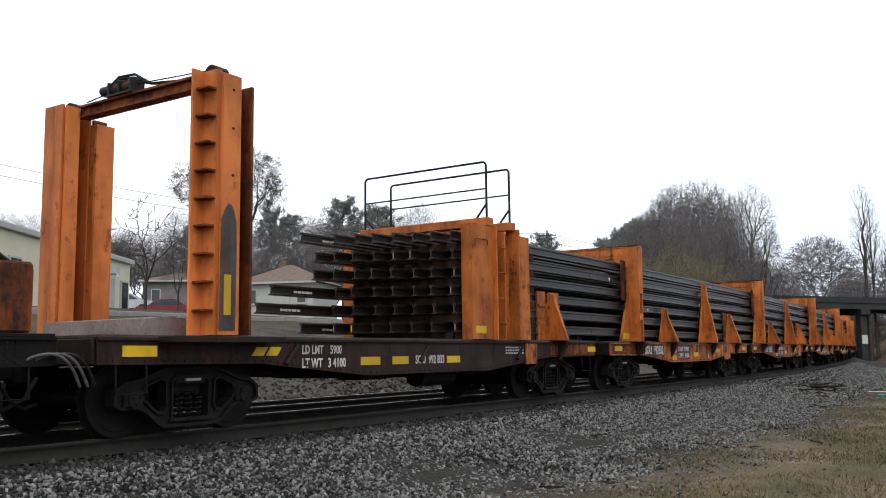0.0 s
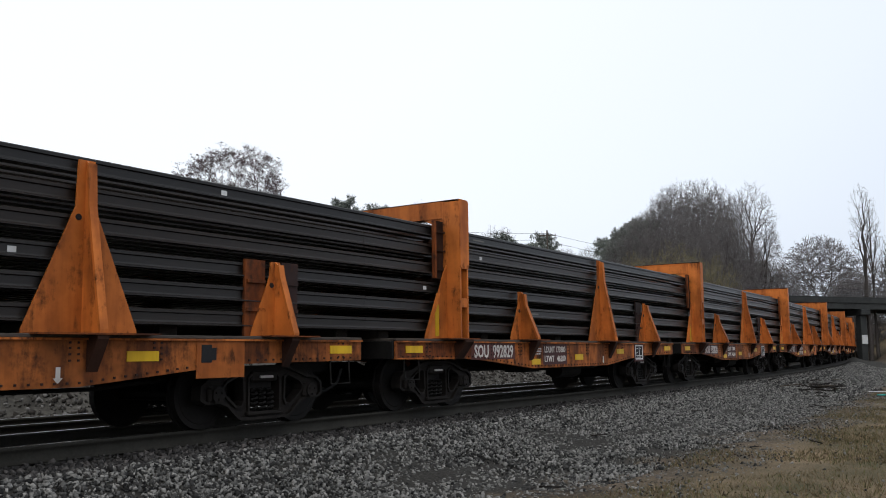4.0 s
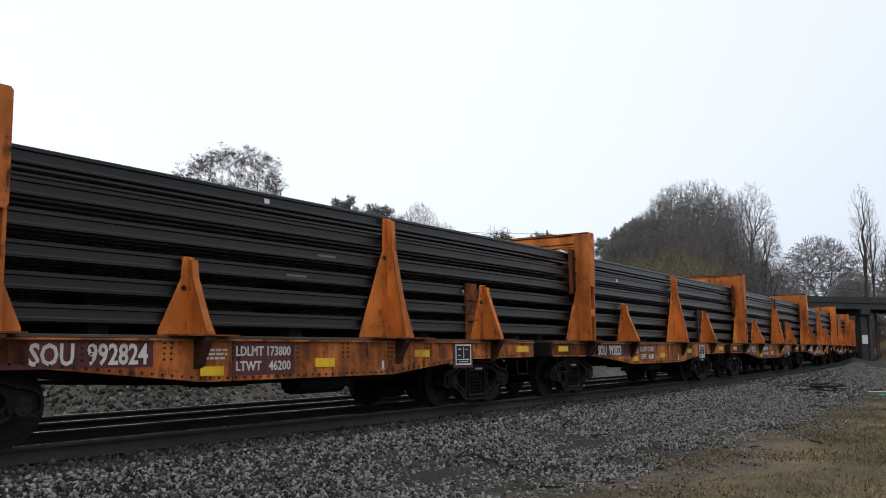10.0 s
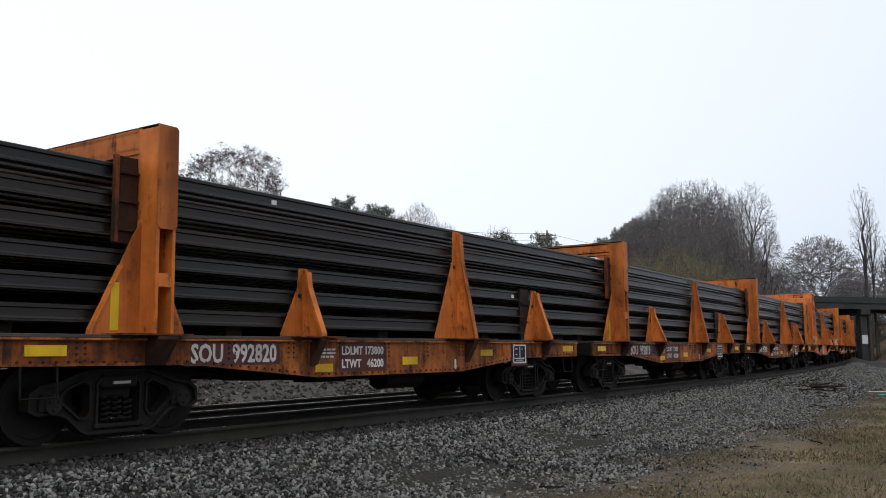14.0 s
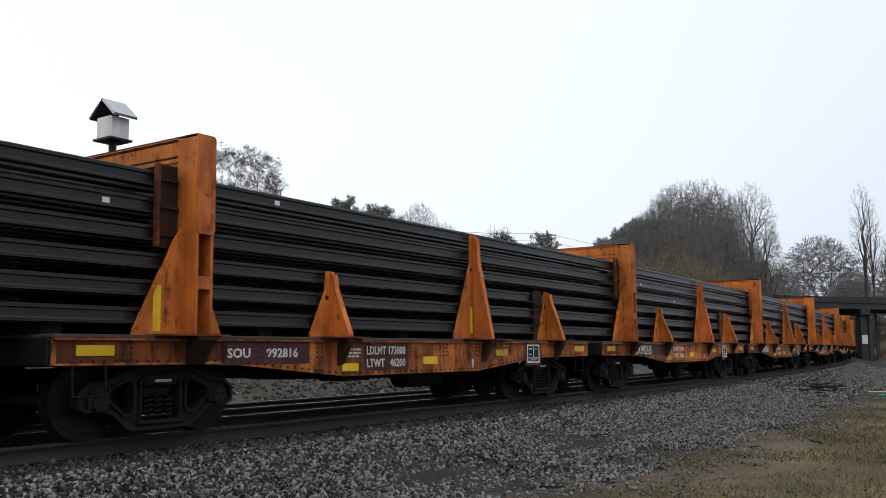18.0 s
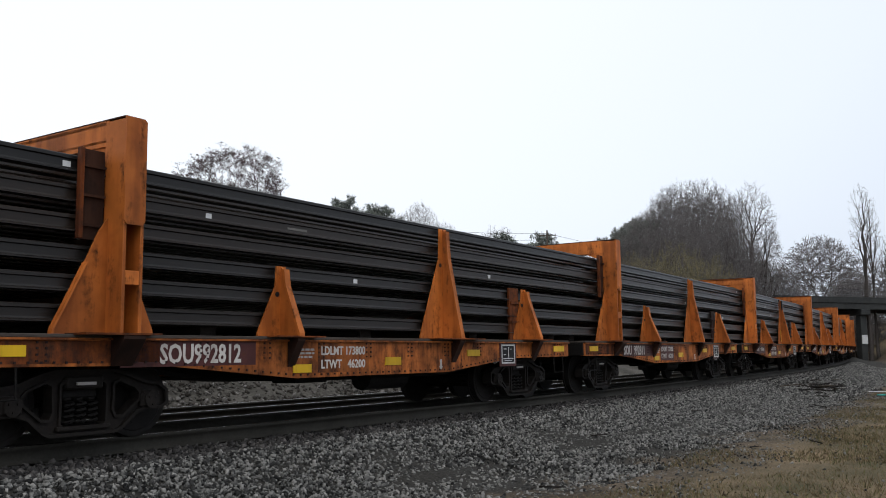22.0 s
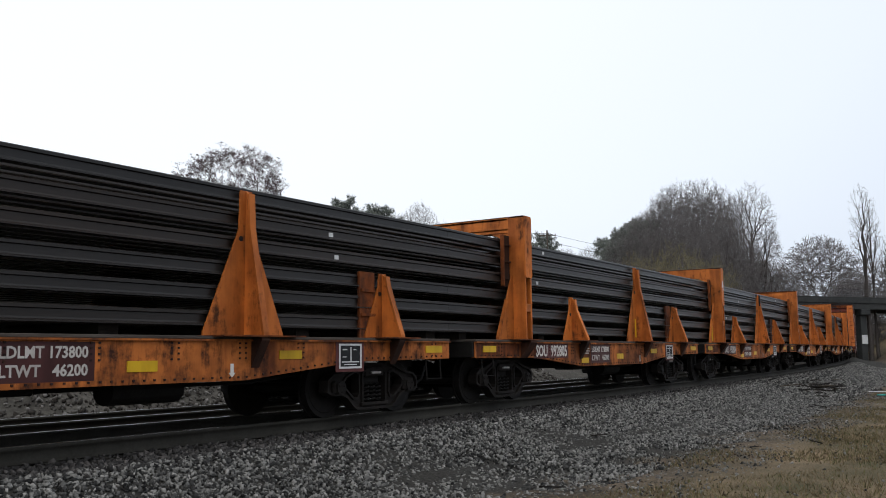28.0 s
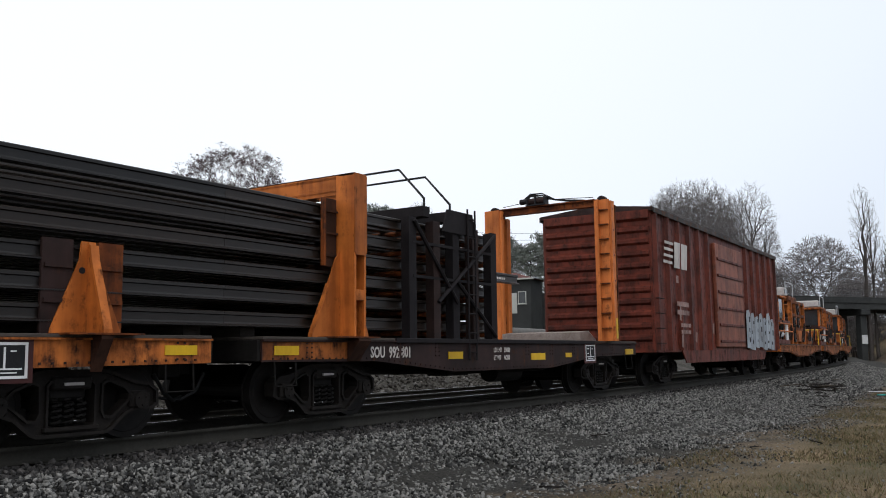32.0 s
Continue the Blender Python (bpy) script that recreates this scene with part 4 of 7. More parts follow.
# ---- grass, sticks and litter on the near side ----
def grass(count, s0, s1, l0, l1):
    s = rng.uniform(s0, s1, count)
    a = l0 + (l1 - l0) * rng.random(count) ** 0.8
    x, y = on_track(s, a)
    keep = np.array([noise.noise((u * 0.45, v * 0.45, 7)) + (w - 6.4) * 0.22 > -0.12 for u, v, w in zip(x, y, a)])
    x, y, a, s = x[keep], y[keep], a[keep], s[keep]
    n = len(x)
    z = ground_z(a, s) - 0.02
    h = rng.uniform(0.025, 0.10, n)
    az = rng.uniform(0, math.tau, n)
    w = rng.uniform(0.005, 0.013, n)
    lean = rng.normal(0, 0.05, (n, 2))
    base = np.stack([x, y, z], -1)
    off = np.stack([np.cos(az) * w, np.sin(az) * w, np.zeros(n)], -1)
    tip = base + np.stack([lean[:, 0], lean[:, 1], h], -1)
    v = np.stack([base - off, base + off, tip], 1).reshape(-1, 3)
    tagged(new("grass", arrays("grass", v, np.arange(len(v)), 3, BLADE)), "thin straw-brown and green winter grass", "grass", kind="stuff")


grass(90000, -3, 26, 4.9, 10.5)
grass(30000, 26, 60, 4.6, 16)


def sticks():
    rnd = random.Random(12)
    segs = []
    for i in range(104):
        s, a = rnd.gauss(27, 2.2), rnd.gauss(3.0, 0.35)
        small = i % 6 == 0
        if small:
            s, a = rnd.uniform(-2, 18), rnd.uniform(2.2, 6.5)
        x, y = on_track(s, a)
        z = float(ground_z(a)) + 0.05
        az, ln = rnd.uniform(0, math.tau), rnd.uniform(0.15, 0.9) * (0.45 if small else 1)
        segs.append(((float(x), float(y), z), (float(x) + math.cos(az) * ln, float(y) + math.sin(az) * ln, z + rnd.uniform(-0.02, 0.08)), 0.014 if small else 0.026, 0.008 if small else 0.012))
    ob = new("fallen_sticks", strips(segs, LITTER, "fallen_sticks"))
    tagged(ob, "dark fallen sticks lying on the ballast shoulder", "sticks", kind="stuff")


sticks()
bm = bmesh.new()
box(bm, -0.17, 0.17, -0.10, 0.10, 0.0, 0.05, 0.015)
tray = thing("plastic_tray", "teal plastic tray with a white edge lying in the grass", "litter", at=pose(14.75, 30.6, z_at(14.75, 30.6), 0, 0, 20))
part("tray", bm, TEAL, tray)
bm = bmesh.new()
tube(bm, [(-0.5, 0.1, 0.14), (0.5, 0.14, 0.12)], 0.013, 6)
part("edge", bm, WHITE_PLATE, tray, "white bar")


# ---- the train: x along the car (plus away from the camera's end), minus y the side that is seen ----
MID = 4.45          # from the tower's rear edge to the middle of the car
B1, B2 = -4.83, 4.83   # bogie centres from the middle
HALF = 6.45         # half the deck's length
KX, KZ = 0.972, 0.905   # drawn lengths and heights of the car bodies, brought to true metres
MOVING = []         # (thing, offset of its middle along the train, bogie distance, wheel sets)


def wheelset_mesh():
    bm = bmesh.new()
    for e in (-1, 1):
        a, b = e * 0.70, e * 0.835
        disc(bm, "y", (0, 0), 0.44, a, a + e * 0.03, 28)
        disc(bm, "y", (0, 0), 0.419, a + e * 0.03, b, 28)
        disc(bm, "y", (0, 0), 0.36, b, b + e * 0.006, 28, 0.35)
        disc(bm, "y", (0, 0), 0.15, b, b + e * 0.06, 14, 0.12)
        disc(bm, "y", (0, 0), 0.085, b + e * 0.06, e * 1.05, 10)
        for k in range(3):
            an = k * math.tau / 3
            disc(bm, "y", (0.24 * math.cos(an), 0.24 * math.sin(an)), 0.03, b, b + e * 0.012, 6)
    disc(bm, "y", (0, 0), 0.085, -0.7, 0.7, 10)
    return mesh_of("wheelset", bm, WHEEL)


def side_frame_mesh():
    """A cast bogie side frame: sloping chords, two rounded triangular windows, the spring opening and raised rims."""
    half = [(0.0, 0.765), (0.38, 0.765), (0.56, 0.72), (0.80, 0.635), (1.00, 0.61), (1.12, 0.53), (1.13, 0.36), (1.03, 0.31), (0.80, 0.31), (0.68, 0.27), (0.50, 0.12), (0.42, 0.085), (0.0, 0.085)]
    outline = half[:-1] + [half[-1]] + [(-x, z) for x, z in half[-2:0:-1]]
    tri = [(0.395, 0.60), (0.385, 0.33), (0.42, 0.27), (0.50, 0.27), (0.71, 0.43), (0.72, 0.50), (0.66, 0.555), (0.46, 0.63)]
    mid = [(-0.275, 0.60), (-0.245, 0.63), (0.245, 0.63), (0.275, 0.60), (0.275, 0.21), (0.25, 0.19), (-0.25, 0.19), (-0.275, 0.21)]
    other = [(-x, z) for x, z in tri]
    bm = bmesh.new()
    pierced(bm, outline, [tri, mid, other], -0.05, 0.07)
    rims = bmesh.new()
    pierced(rims, outline, [inset(outline, 0.035)], -0.10, -0.045)
    for h in (tri, mid, other):
        pierced(rims, inset(h, -0.028), [h], -0.085, -0.045)
    for m in (-1, 1):
        box(rims, m * 0.865 - 0.13, m * 0.865 + 0.13, -0.125, 0.10, 0.325, 0.52, 0.03)
        disc(rims, "y", (m * 0.865, 0.42), 0.10, -0.15, -0.12, 14, 0.08)
        for k in range(3):
            an = 0.5 + k * math.tau / 3
            disc(rims, "y", (m * 0.865 + 0.055 * math.cos(an), 0.42 + 0.055 * math.sin(an)), 0.014, -0.165, -0.148, 6)
    box(rims, -0.24, 0.24, -0.09, 0.09, 0.56, 0.70, 0.02)
    box(rims, -0.33, 0.33, -0.11, 0.05, 0.14, 0.19, 0.01)
    for v in list(bm.verts) + list(rims.verts):
        v.co.x *= 0.95
    me = bpy.data.meshes.new("rims")
    rims.to_mesh(me)
    rims.free()
    bm.from_mesh(me)
    bpy.data.meshes.remove(me)
    return mesh_of("side_frame", bm, CAST)


def spring_mesh():
    bm = bmesh.new()
    pts = [(0.055 * math.cos(a * 0.9), 0.055 * math.sin(a * 0.9), a * 0.0083) for a in range(34)]
    tube(bm, pts, 0.016, 5)
    return mesh_of("spring", bm, TRUCK)


WHEELSET, SIDE_FRAME, SPRING = wheelset_mesh(), side_frame_mesh(), spring_mesh()


def bogie(car, x):
    """Bolster, side frames, springs and two wheelsets under a car at x. The wheelsets turn, so they hang from the car itself."""
    x = x * KX
    bm = bmesh.new()
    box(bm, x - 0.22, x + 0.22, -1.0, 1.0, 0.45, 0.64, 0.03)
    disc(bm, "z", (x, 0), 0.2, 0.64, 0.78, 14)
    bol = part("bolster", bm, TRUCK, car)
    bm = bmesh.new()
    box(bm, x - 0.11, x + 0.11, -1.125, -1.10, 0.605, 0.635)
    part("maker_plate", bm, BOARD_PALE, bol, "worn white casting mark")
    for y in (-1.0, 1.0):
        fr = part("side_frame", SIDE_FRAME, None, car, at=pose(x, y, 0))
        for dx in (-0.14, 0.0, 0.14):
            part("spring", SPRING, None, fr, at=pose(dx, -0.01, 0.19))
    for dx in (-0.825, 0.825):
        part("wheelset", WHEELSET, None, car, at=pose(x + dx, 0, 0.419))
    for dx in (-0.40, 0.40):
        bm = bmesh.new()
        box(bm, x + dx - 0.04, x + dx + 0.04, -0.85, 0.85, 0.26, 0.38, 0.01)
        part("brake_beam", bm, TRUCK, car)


def coupler(car, x, m):
    bm = bmesh.new()
    box(bm, min(x, x + m * 0.42), max(x, x + m * 0.42), -0.08, 0.08, 0.72, 0.90, 0.02)
    box(bm, min(x + m * 0.34, x + m * 0.62), max(x + m * 0.34, x + m * 0.62), -0.14, 0.12, 0.66, 0.96, 0.04)
    part("coupler", bm, TRUCK, car)
    bm = bmesh.new()
    tube(bm, [(x, -0.35, 0.75), (x + m * 0.15, -0.36, 0.5), (x + m * 0.35, -0.3, 0.38), (x + m * 0.6, -0.15, 0.42)], 0.025, 6)
    part("brake_hose", bm, RUBBER, car)


def fishbelly(half, top, end_z, mid_z):
    return [(-half, top), (-half, end_z), (-half + 2.4, end_z - 0.02), (-half + 4.6, mid_z), (half - 4.6, mid_z), (half - 2.4, end_z - 0.02), (half, end_z), (half, top)]


RIVET_ROWS = {}


def rivets(half, end_z, mid_z):
    """Rivet heads along the foot and at the stiffeners of a side sill."""
    key = (half, end_z, mid_z)
    if key not in RIVET_ROWS:
        bm = bmesh.new()
        xs = np.arange(-half + 0.2, half - 0.1, 0.14)
        foot = np.interp(np.abs(xs), [0, half - 4.6, half - 2.4, half], [mid_z, mid_z, end_z - 0.02, end_z]) + 0.045
        for x, z in zip(xs, foot):
            box(bm, x - 0.013, x + 0.013, -0.012, 0.0, z - 0.013, z + 0.013)
        for x in np.arange(-half + 0.9, half - 0.3, 1.05):
            for dx in (-0.05, 0.05):
                for z in (0.95, 1.02, 1.09, 1.15):
                    box(bm, x + dx - 0.012, x + dx + 0.012, -0.012, 0.0, z - 0.012, z + 0.012)
        RIVET_ROWS[key] = mesh_of("rivets", bm, BROWN_STEEL)
    return RIVET_ROWS[key]


def sill(car, half, y, mat, top=1.19, end_z=0.895, mid_z=0.655):
    bm = bmesh.new()
    prism(bm, fishbelly(half, top, end_z, mid_z), "y", y - 0.012, y + 0.012)
    s = part("side_sill", bm, mat, car)
    bm = bmesh.new()
    m = 1 if y > 0 else -1
    box(bm, -half, half, min(y, y + m * 0.05), max(y, y + m * 0.05), top - 0.012, top + 0.012)
    part("top_flange", bm, mat, s)
    bm = bmesh.new()
    pts = fishbelly(half, top, end_z, mid_z)[1:7]
    prism(bm, pts + [(p[0], p[1] + 0.02) for p in pts[::-1]], "y", min(y - m * 0.06, y), max(y - m * 0.06, y) + 0.02)
    part("bottom_flange", bm, mat, s)
    if y < 0:
        r = part("rivets", rivets(half, end_z, mid_z), None, s, at=pose(0, y - 0.012, 0))
        r["kind"] = "stuff"
    return s


def underframe(car, half, deck_mat, sill_mat, end_mat):
    bm = bmesh.new()
    box(bm, -half, half, -1.40, 1.40, 1.203, 1.245, 0.006)
    part("deck", bm, deck_mat, car)
    near = sill(car, half, -1.37, sill_mat)
    sill(car, half, 1.37, sill_mat)
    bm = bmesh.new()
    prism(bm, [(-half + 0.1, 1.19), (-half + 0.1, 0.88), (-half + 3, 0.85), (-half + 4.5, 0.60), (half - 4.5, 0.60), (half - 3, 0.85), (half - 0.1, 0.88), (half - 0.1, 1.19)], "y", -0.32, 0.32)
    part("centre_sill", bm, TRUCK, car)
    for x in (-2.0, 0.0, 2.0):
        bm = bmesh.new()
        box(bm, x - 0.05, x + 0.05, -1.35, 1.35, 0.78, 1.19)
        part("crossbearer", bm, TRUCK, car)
    for m in (-1, 1):
        bm = bmesh.new()
        x = m * half
        box(bm, min(x, x + m * 0.05), max(x, x + m * 0.05), -1.36, 1.36, 0.90, 1.20, 0.01)
        part("end_sill", bm, end_mat, car)
        bm = bmesh.new()
        tube(bm, [(m * (half - 0.25), -1.36, 0.92), (m * (half - 0.25), -1.38, 0.55), (m * (half - 0.65), -1.38, 0.55), (m * (half - 0.65), -1.36, 0.92)], 0.014, 6)
        part("sill_step", bm, TRUCK, car)
        coupler(car, m * half, m)
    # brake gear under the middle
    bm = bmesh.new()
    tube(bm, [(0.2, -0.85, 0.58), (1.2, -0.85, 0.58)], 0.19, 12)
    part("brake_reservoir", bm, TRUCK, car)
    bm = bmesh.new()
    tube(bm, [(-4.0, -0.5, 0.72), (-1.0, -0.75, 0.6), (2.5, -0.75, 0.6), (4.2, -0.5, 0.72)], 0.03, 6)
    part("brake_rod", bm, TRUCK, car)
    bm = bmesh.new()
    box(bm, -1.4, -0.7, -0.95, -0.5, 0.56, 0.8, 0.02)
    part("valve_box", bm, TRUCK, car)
    return near


Z0 = 1.247
TIER0, TIER = 1.389, 0.348   # foot of the lowest rails, and from tier to tier


def stake_meshes(half, top, shoulder, neck, name):
    """A load stake: a long triangular plate against the rails, a cross rib that leans outward under a wider flange, and its bracket."""
    plate = bmesh.new()
    prism(plate, [(-half, Z0), (half, Z0), (half, Z0 + 0.05), (neck + 0.02, shoulder), (neck, top), (-neck, top), (-neck - 0.02, shoulder), (-half, Z0 + 0.05)], "y", -1.20, -1.175)
    rib = bmesh.new()
    prism(rib, [(-1.20, Z0), (-1.55, Z0), (-1.55, Z0 + 0.05), (-1.30, shoulder), (-1.27, top - 0.08), (-1.20, top)], "x", -0.014, 0.014)
    flange = bmesh.new()
    prism(flange, [(-1.548, Z0 + 0.01), (-1.578, Z0 + 0.01), (-1.578, Z0 + 0.05), (-1.328, shoulder), (-1.298, top - 0.05), (-1.268, top - 0.05), (-1.298, shoulder)], "x", -0.05, 0.05)
    bracket = bmesh.new()
    prism(bracket, [(-1.388, Z0 - 0.02), (-1.57, Z0 - 0.02), (-1.57, Z0 - 0.06), (-1.388, 0.82)], "x", -0.07, 0.07)
    foot = bmesh.new()
    box(foot, -half - 0.03, half + 0.03, -1.59, -1.12, Z0 - 0.012, Z0 + 0.008)
    hole = bmesh.new()
    disc(hole, "y", (-neck * 0.9, shoulder - 0.12), 0.038, -1.206, -1.20, 12)
    return [mesh_of(n, b, m) for n, b, m in (("plate", plate, ORANGE), ("rib", rib, ORANGE), ("flange", flange, ORANGE), ("bracket", bracket, DARK_RUST), ("foot_plate", foot, ORANGE_RUSTY), ("lifting_hole", hole, BLACK_PAINT))]


STAKES = {k: stake_meshes(*v) for k, v in {"B": (0.43, 2.27, 1.98, 0.085, "short"), "C": (0.69, 3.28, 2.72, 0.10, "tall"), "D": (0.42, 2.32, 2.1, 0.085, "short")}.items()}


def stake(car, kind, x, label=""):
    for m in (1, -1):
        mats = STAKES[kind]
        flip = Matrix.Rotation(0 if m == 1 else math.pi, 4, "Z")
        st = part("stake", mats[0], None, car, label, pose(x, 0, 0) @ flip)
        for nm, me in zip(("rib", "flange", "bracket", "foot_plate", "lifting_hole"), mats[1:] if m == 1 else mats[1:5]):
            part(nm, me, None, st)


def tower(car, x):
    """The portal that holds the rails: two slotted posts with gussets and a crossbeam. x is the rear edge of the posts."""
    w = 0.27
    for m in (1, -1):
        flip = pose(x - w / 2, 0, 0) @ Matrix.Rotation(0 if m == 1 else math.pi, 4, "Z")
        bm = bmesh.new()
        box(bm, -w / 2 + 0.002, w / 2 - 0.002, -1.20, -1.16, Z0, 3.815)
        for e in (-1, 1):
            box(bm, min(e * w / 2, e * (w / 2 - 0.045)), max(e * w / 2, e * (w / 2 - 0.045)), -1.50, -1.155, Z0, 3.80, 0.006)
        post = part("post", bm, ORANGE, car, "slotted orange channel post", flip)
        bm = bmesh.new()
        prism(bm, [(-w / 2 - 0.004, 2.58), (-w / 2 + 0.03, 2.53), (w / 2 - 0.03, 2.53), (w / 2 + 0.004, 2.58), (w / 2 + 0.004, 3.79), (w / 2 - 0.03, 3.825), (-w / 2 - 0.004, 3.825)], "y", -1.515, -1.49)
        part("cover_plate", bm, ORANGE, post)
        bm = bmesh.new()
        box(bm, -w / 2 + 0.04, w / 2 - 0.04, -1.495, -1.45, 1.82, 1.99, 0.008)
        part("batten_plate", bm, ORANGE, post)
        s = -1 if m == 1 else 1
        bm = bmesh.new()
        prism(bm, [(s * w / 2, Z0), (s * (w / 2 + 0.65), Z0), (s * (w / 2 + 0.64), Z0 + 0.06), (s * (w / 2 + 0.27), 2.08), (s * (w / 2 + 0.11), 2.45), (s * w / 2, 2.62)], "y", -1.24, -1.215)
        gus = part("front_gusset", bm, ORANGE, post)
        bm = bmesh.new()
        prism(bm, [(s * (w / 2 + 0.655), Z0), (s * (w / 2 + 0.645), Z0 + 0.06), (s * (w / 2 + 0.275), 2.08), (s * (w / 2 + 0.25), 2.08), (s * (w / 2 + 0.62), Z0 + 0.06), (s * (w / 2 + 0.63), Z0)], "y", -1.27, -1.20)
        part("edge_strip", bm, ORANGE, gus)
        s = -s
        bm = bmesh.new()
        prism(bm, [(s * w / 2, Z0), (s * (w / 2 + 0.32), Z0), (s * (w / 2 + 0.31), Z0 + 0.06), (s * w / 2, 2.05)], "y", -1.30, -1.275)
        part("rear_gusset", bm, ORANGE, post)
        s = -s
        bm = bmesh.new()
        box(bm, min(s * 0.16, s * 0.44), max(s * 0.16, s * 0.44), -1.185, -1.165, 2.35, 3.42)
        wear = part("wear_plate", bm, DARK_RUST, post, "dark rusty wear plate")
        bm = bmesh.new()
        box(bm, min(s * 0.44, s * 0.49), max(s * 0.44, s * 0.49), -1.235, -1.165, 2.35, 3.42, 0.006)
        part("edge_bar", bm, ORANGE_RUSTY, wear)
        for z in (2.5, 2.85, 3.2):
            bm = bmesh.new()
            box(bm, min(s * 0.16, s * 0.44), max(s * 0.16, s * 0.44), -1.22, -1.185, z, z + 0.03)
            part("wear_rib", bm, DARK_RUST, wear)
        bm = bmesh.new()
        box(bm, min(-s * 0.137, -s * 0.21), max(-s * 0.137, -s * 0.21), -1.26, -1.17, 2.2, 3.42)
        part("rear_bar", bm, DARK_RUST, post)
        bm = bmesh.new()
        prism(bm, [(-1.388, Z0 - 0.02), (-1.6, Z0 - 0.02), (-1.6, Z0 - 0.06), (-1.388, 0.88)], "x", -0.16, 0.12)
        part("bracket", bm, DARK_RUST, post)
        bm = bmesh.new()
        box(bm, -0.62, 0.34, -1.60, -1.10, Z0 - 0.012, Z0 + 0.01)
        part("foot_plate", bm, ORANGE_RUSTY, post)
    bm = bmesh.new()
    box(bm, x - w, x, -1.16, 1.16, 3.50, 3.58)
    box(bm, x - w, x, -1.15, 1.15, 3.76, 3.815)
    box(bm, x - w, x - w + 0.03, -1.16, 1.16, 3.55, 3.80)
    box(bm, x - 0.03, x, -1.16, 1.16, 3.55, 3.80)
    for e in (-1, 1):
        prism(bm, [(e * 1.16, 3.50), (e * 0.75, 3.50), (e * 1.16, 3.30)], "x", x - w + 0.02, x - w + 0.05)
    cross = part("crossbeam", bm, ORANGE, car)
    bm = bmesh.new()
    box(bm, x - w + 0.002, x - 0.002, -1.49, 1.49, 3.817, 3.835, 0.004)
    part("cap_strip", bm, DARK_RUST, cross, "dark grimy cap strip")
    for k in range(1, 6):
        z = TIER0 + TIER * k
        bm = bmesh.new()
        box(bm, x - 0.2, x - 0.06, -1.16, 1.16, z - 0.145, z - 0.003)
        part("roller", bm, DARK_RUST, car, "rusty crossbar under the rails")


def reflectors(car, spots, y=-1.383):
    for x, z, w, h in spots:
        bm = bmesh.new()
        box(bm, x - w / 2, x + w / 2, y - 0.012, y + 0.002, z - h / 2, z + h / 2)
        part("reflector", bm, YELLOW, car, "yellow reflective strip")


def panel(car, x0, x1, z0, z1, mat, y=-1.383, name="paint_panel", label=""):
    bm = bmesh.new()
    box(bm, x0, x1, y, y + 0.004, z0, z1)
    return part(name, bm, mat, car, label)


def bars(parent, x, z, w, h, rows, mat, y=-1.388, singly=False):
    """Small print that cannot be read: rows of worn bars."""
    rnd = random.Random(int(x * 100))
    bm = bmesh.new()
    for r in range(rows):
        zz = z + h - (r + 0.8) * h / rows
        xx = x
        while xx < x + w - 0.03:
            ww = rnd.uniform(0.04, 0.12)
            if singly:
                ww = ww * 2.2
            box(bm, xx, min(x + w, xx + ww), y, y + 0.003, zz, zz + h / rows * 0.55)
            xx += ww + 0.02
            if singly:
                part("print_bar", bm, mat, parent)
                bm = bmesh.new()
    if not singly:
        part("small_print", bm, mat, parent)


def base_car():
    """A rail-carrying flat car without its number: origin on the rails, in its middle."""
    car = thing("rail_train_car", "weathered orange flat car with stakes carrying long steel rails", "flat car", "rail train cars")
    underframe(car, HALF, BOARD_GREY, ORANGE_WORN, TRUCK)
    bogie(car, B1)
    bogie(car, B2)
    tower(car, -MID)
    stake(car, "B", 2.494 - MID)
    stake(car, "C", 6.46 - MID)
    stake(car, "D", 9.34 - MID)
    reflectors(car, [(-5.95, 1.06, 0.46, 0.12), (6.0, 1.06, 0.46, 0.12), (7.1 - MID, 0.99, 0.42, 0.12), (-1.74, 0.79, 0.36, 0.12), (4.75 - MID, 0.87, 0.40, 0.13)])
    panel(car, -1.42, -0.30, 0.72, 1.16, MAROON)
    part("capacity_mark", lettering("LDLMT 173800", 0.125, WHITE_MARK, 0.72, 0.97), None, car, "white stencilled lettering", pose(-1.36, -1.386, 0.985))
    part("capacity_mark", lettering("LTWT   46200", 0.125, WHITE_MARK, 0.72, 0.97), None, car, "white stencilled lettering", pose(-1.36, -1.386, 0.785))
    bars(car, -1.86, 0.93, 0.36, 0.16, 3, WHITE_MARK)
    panel(car, -6.40, -MID + 0.35, 0.92, 1.17, ORANGE_RUSTY)
    bm = bmesh.new()
    prism(bm, [(6.05 - MID, 0.72), (6.10 - MID, 0.72), (6.10 - MID, 0.88), (6.05 - MID, 0.88)], "y", -1.388, -1.383)
    prism(bm, [(6.02 - MID, 0.76), (6.075 - MID, 0.70), (6.13 - MID, 0.76)], "y", -1.388, -1.384)
    part("jacking_arrow", bm, WHITE_MARK, car)
    return car


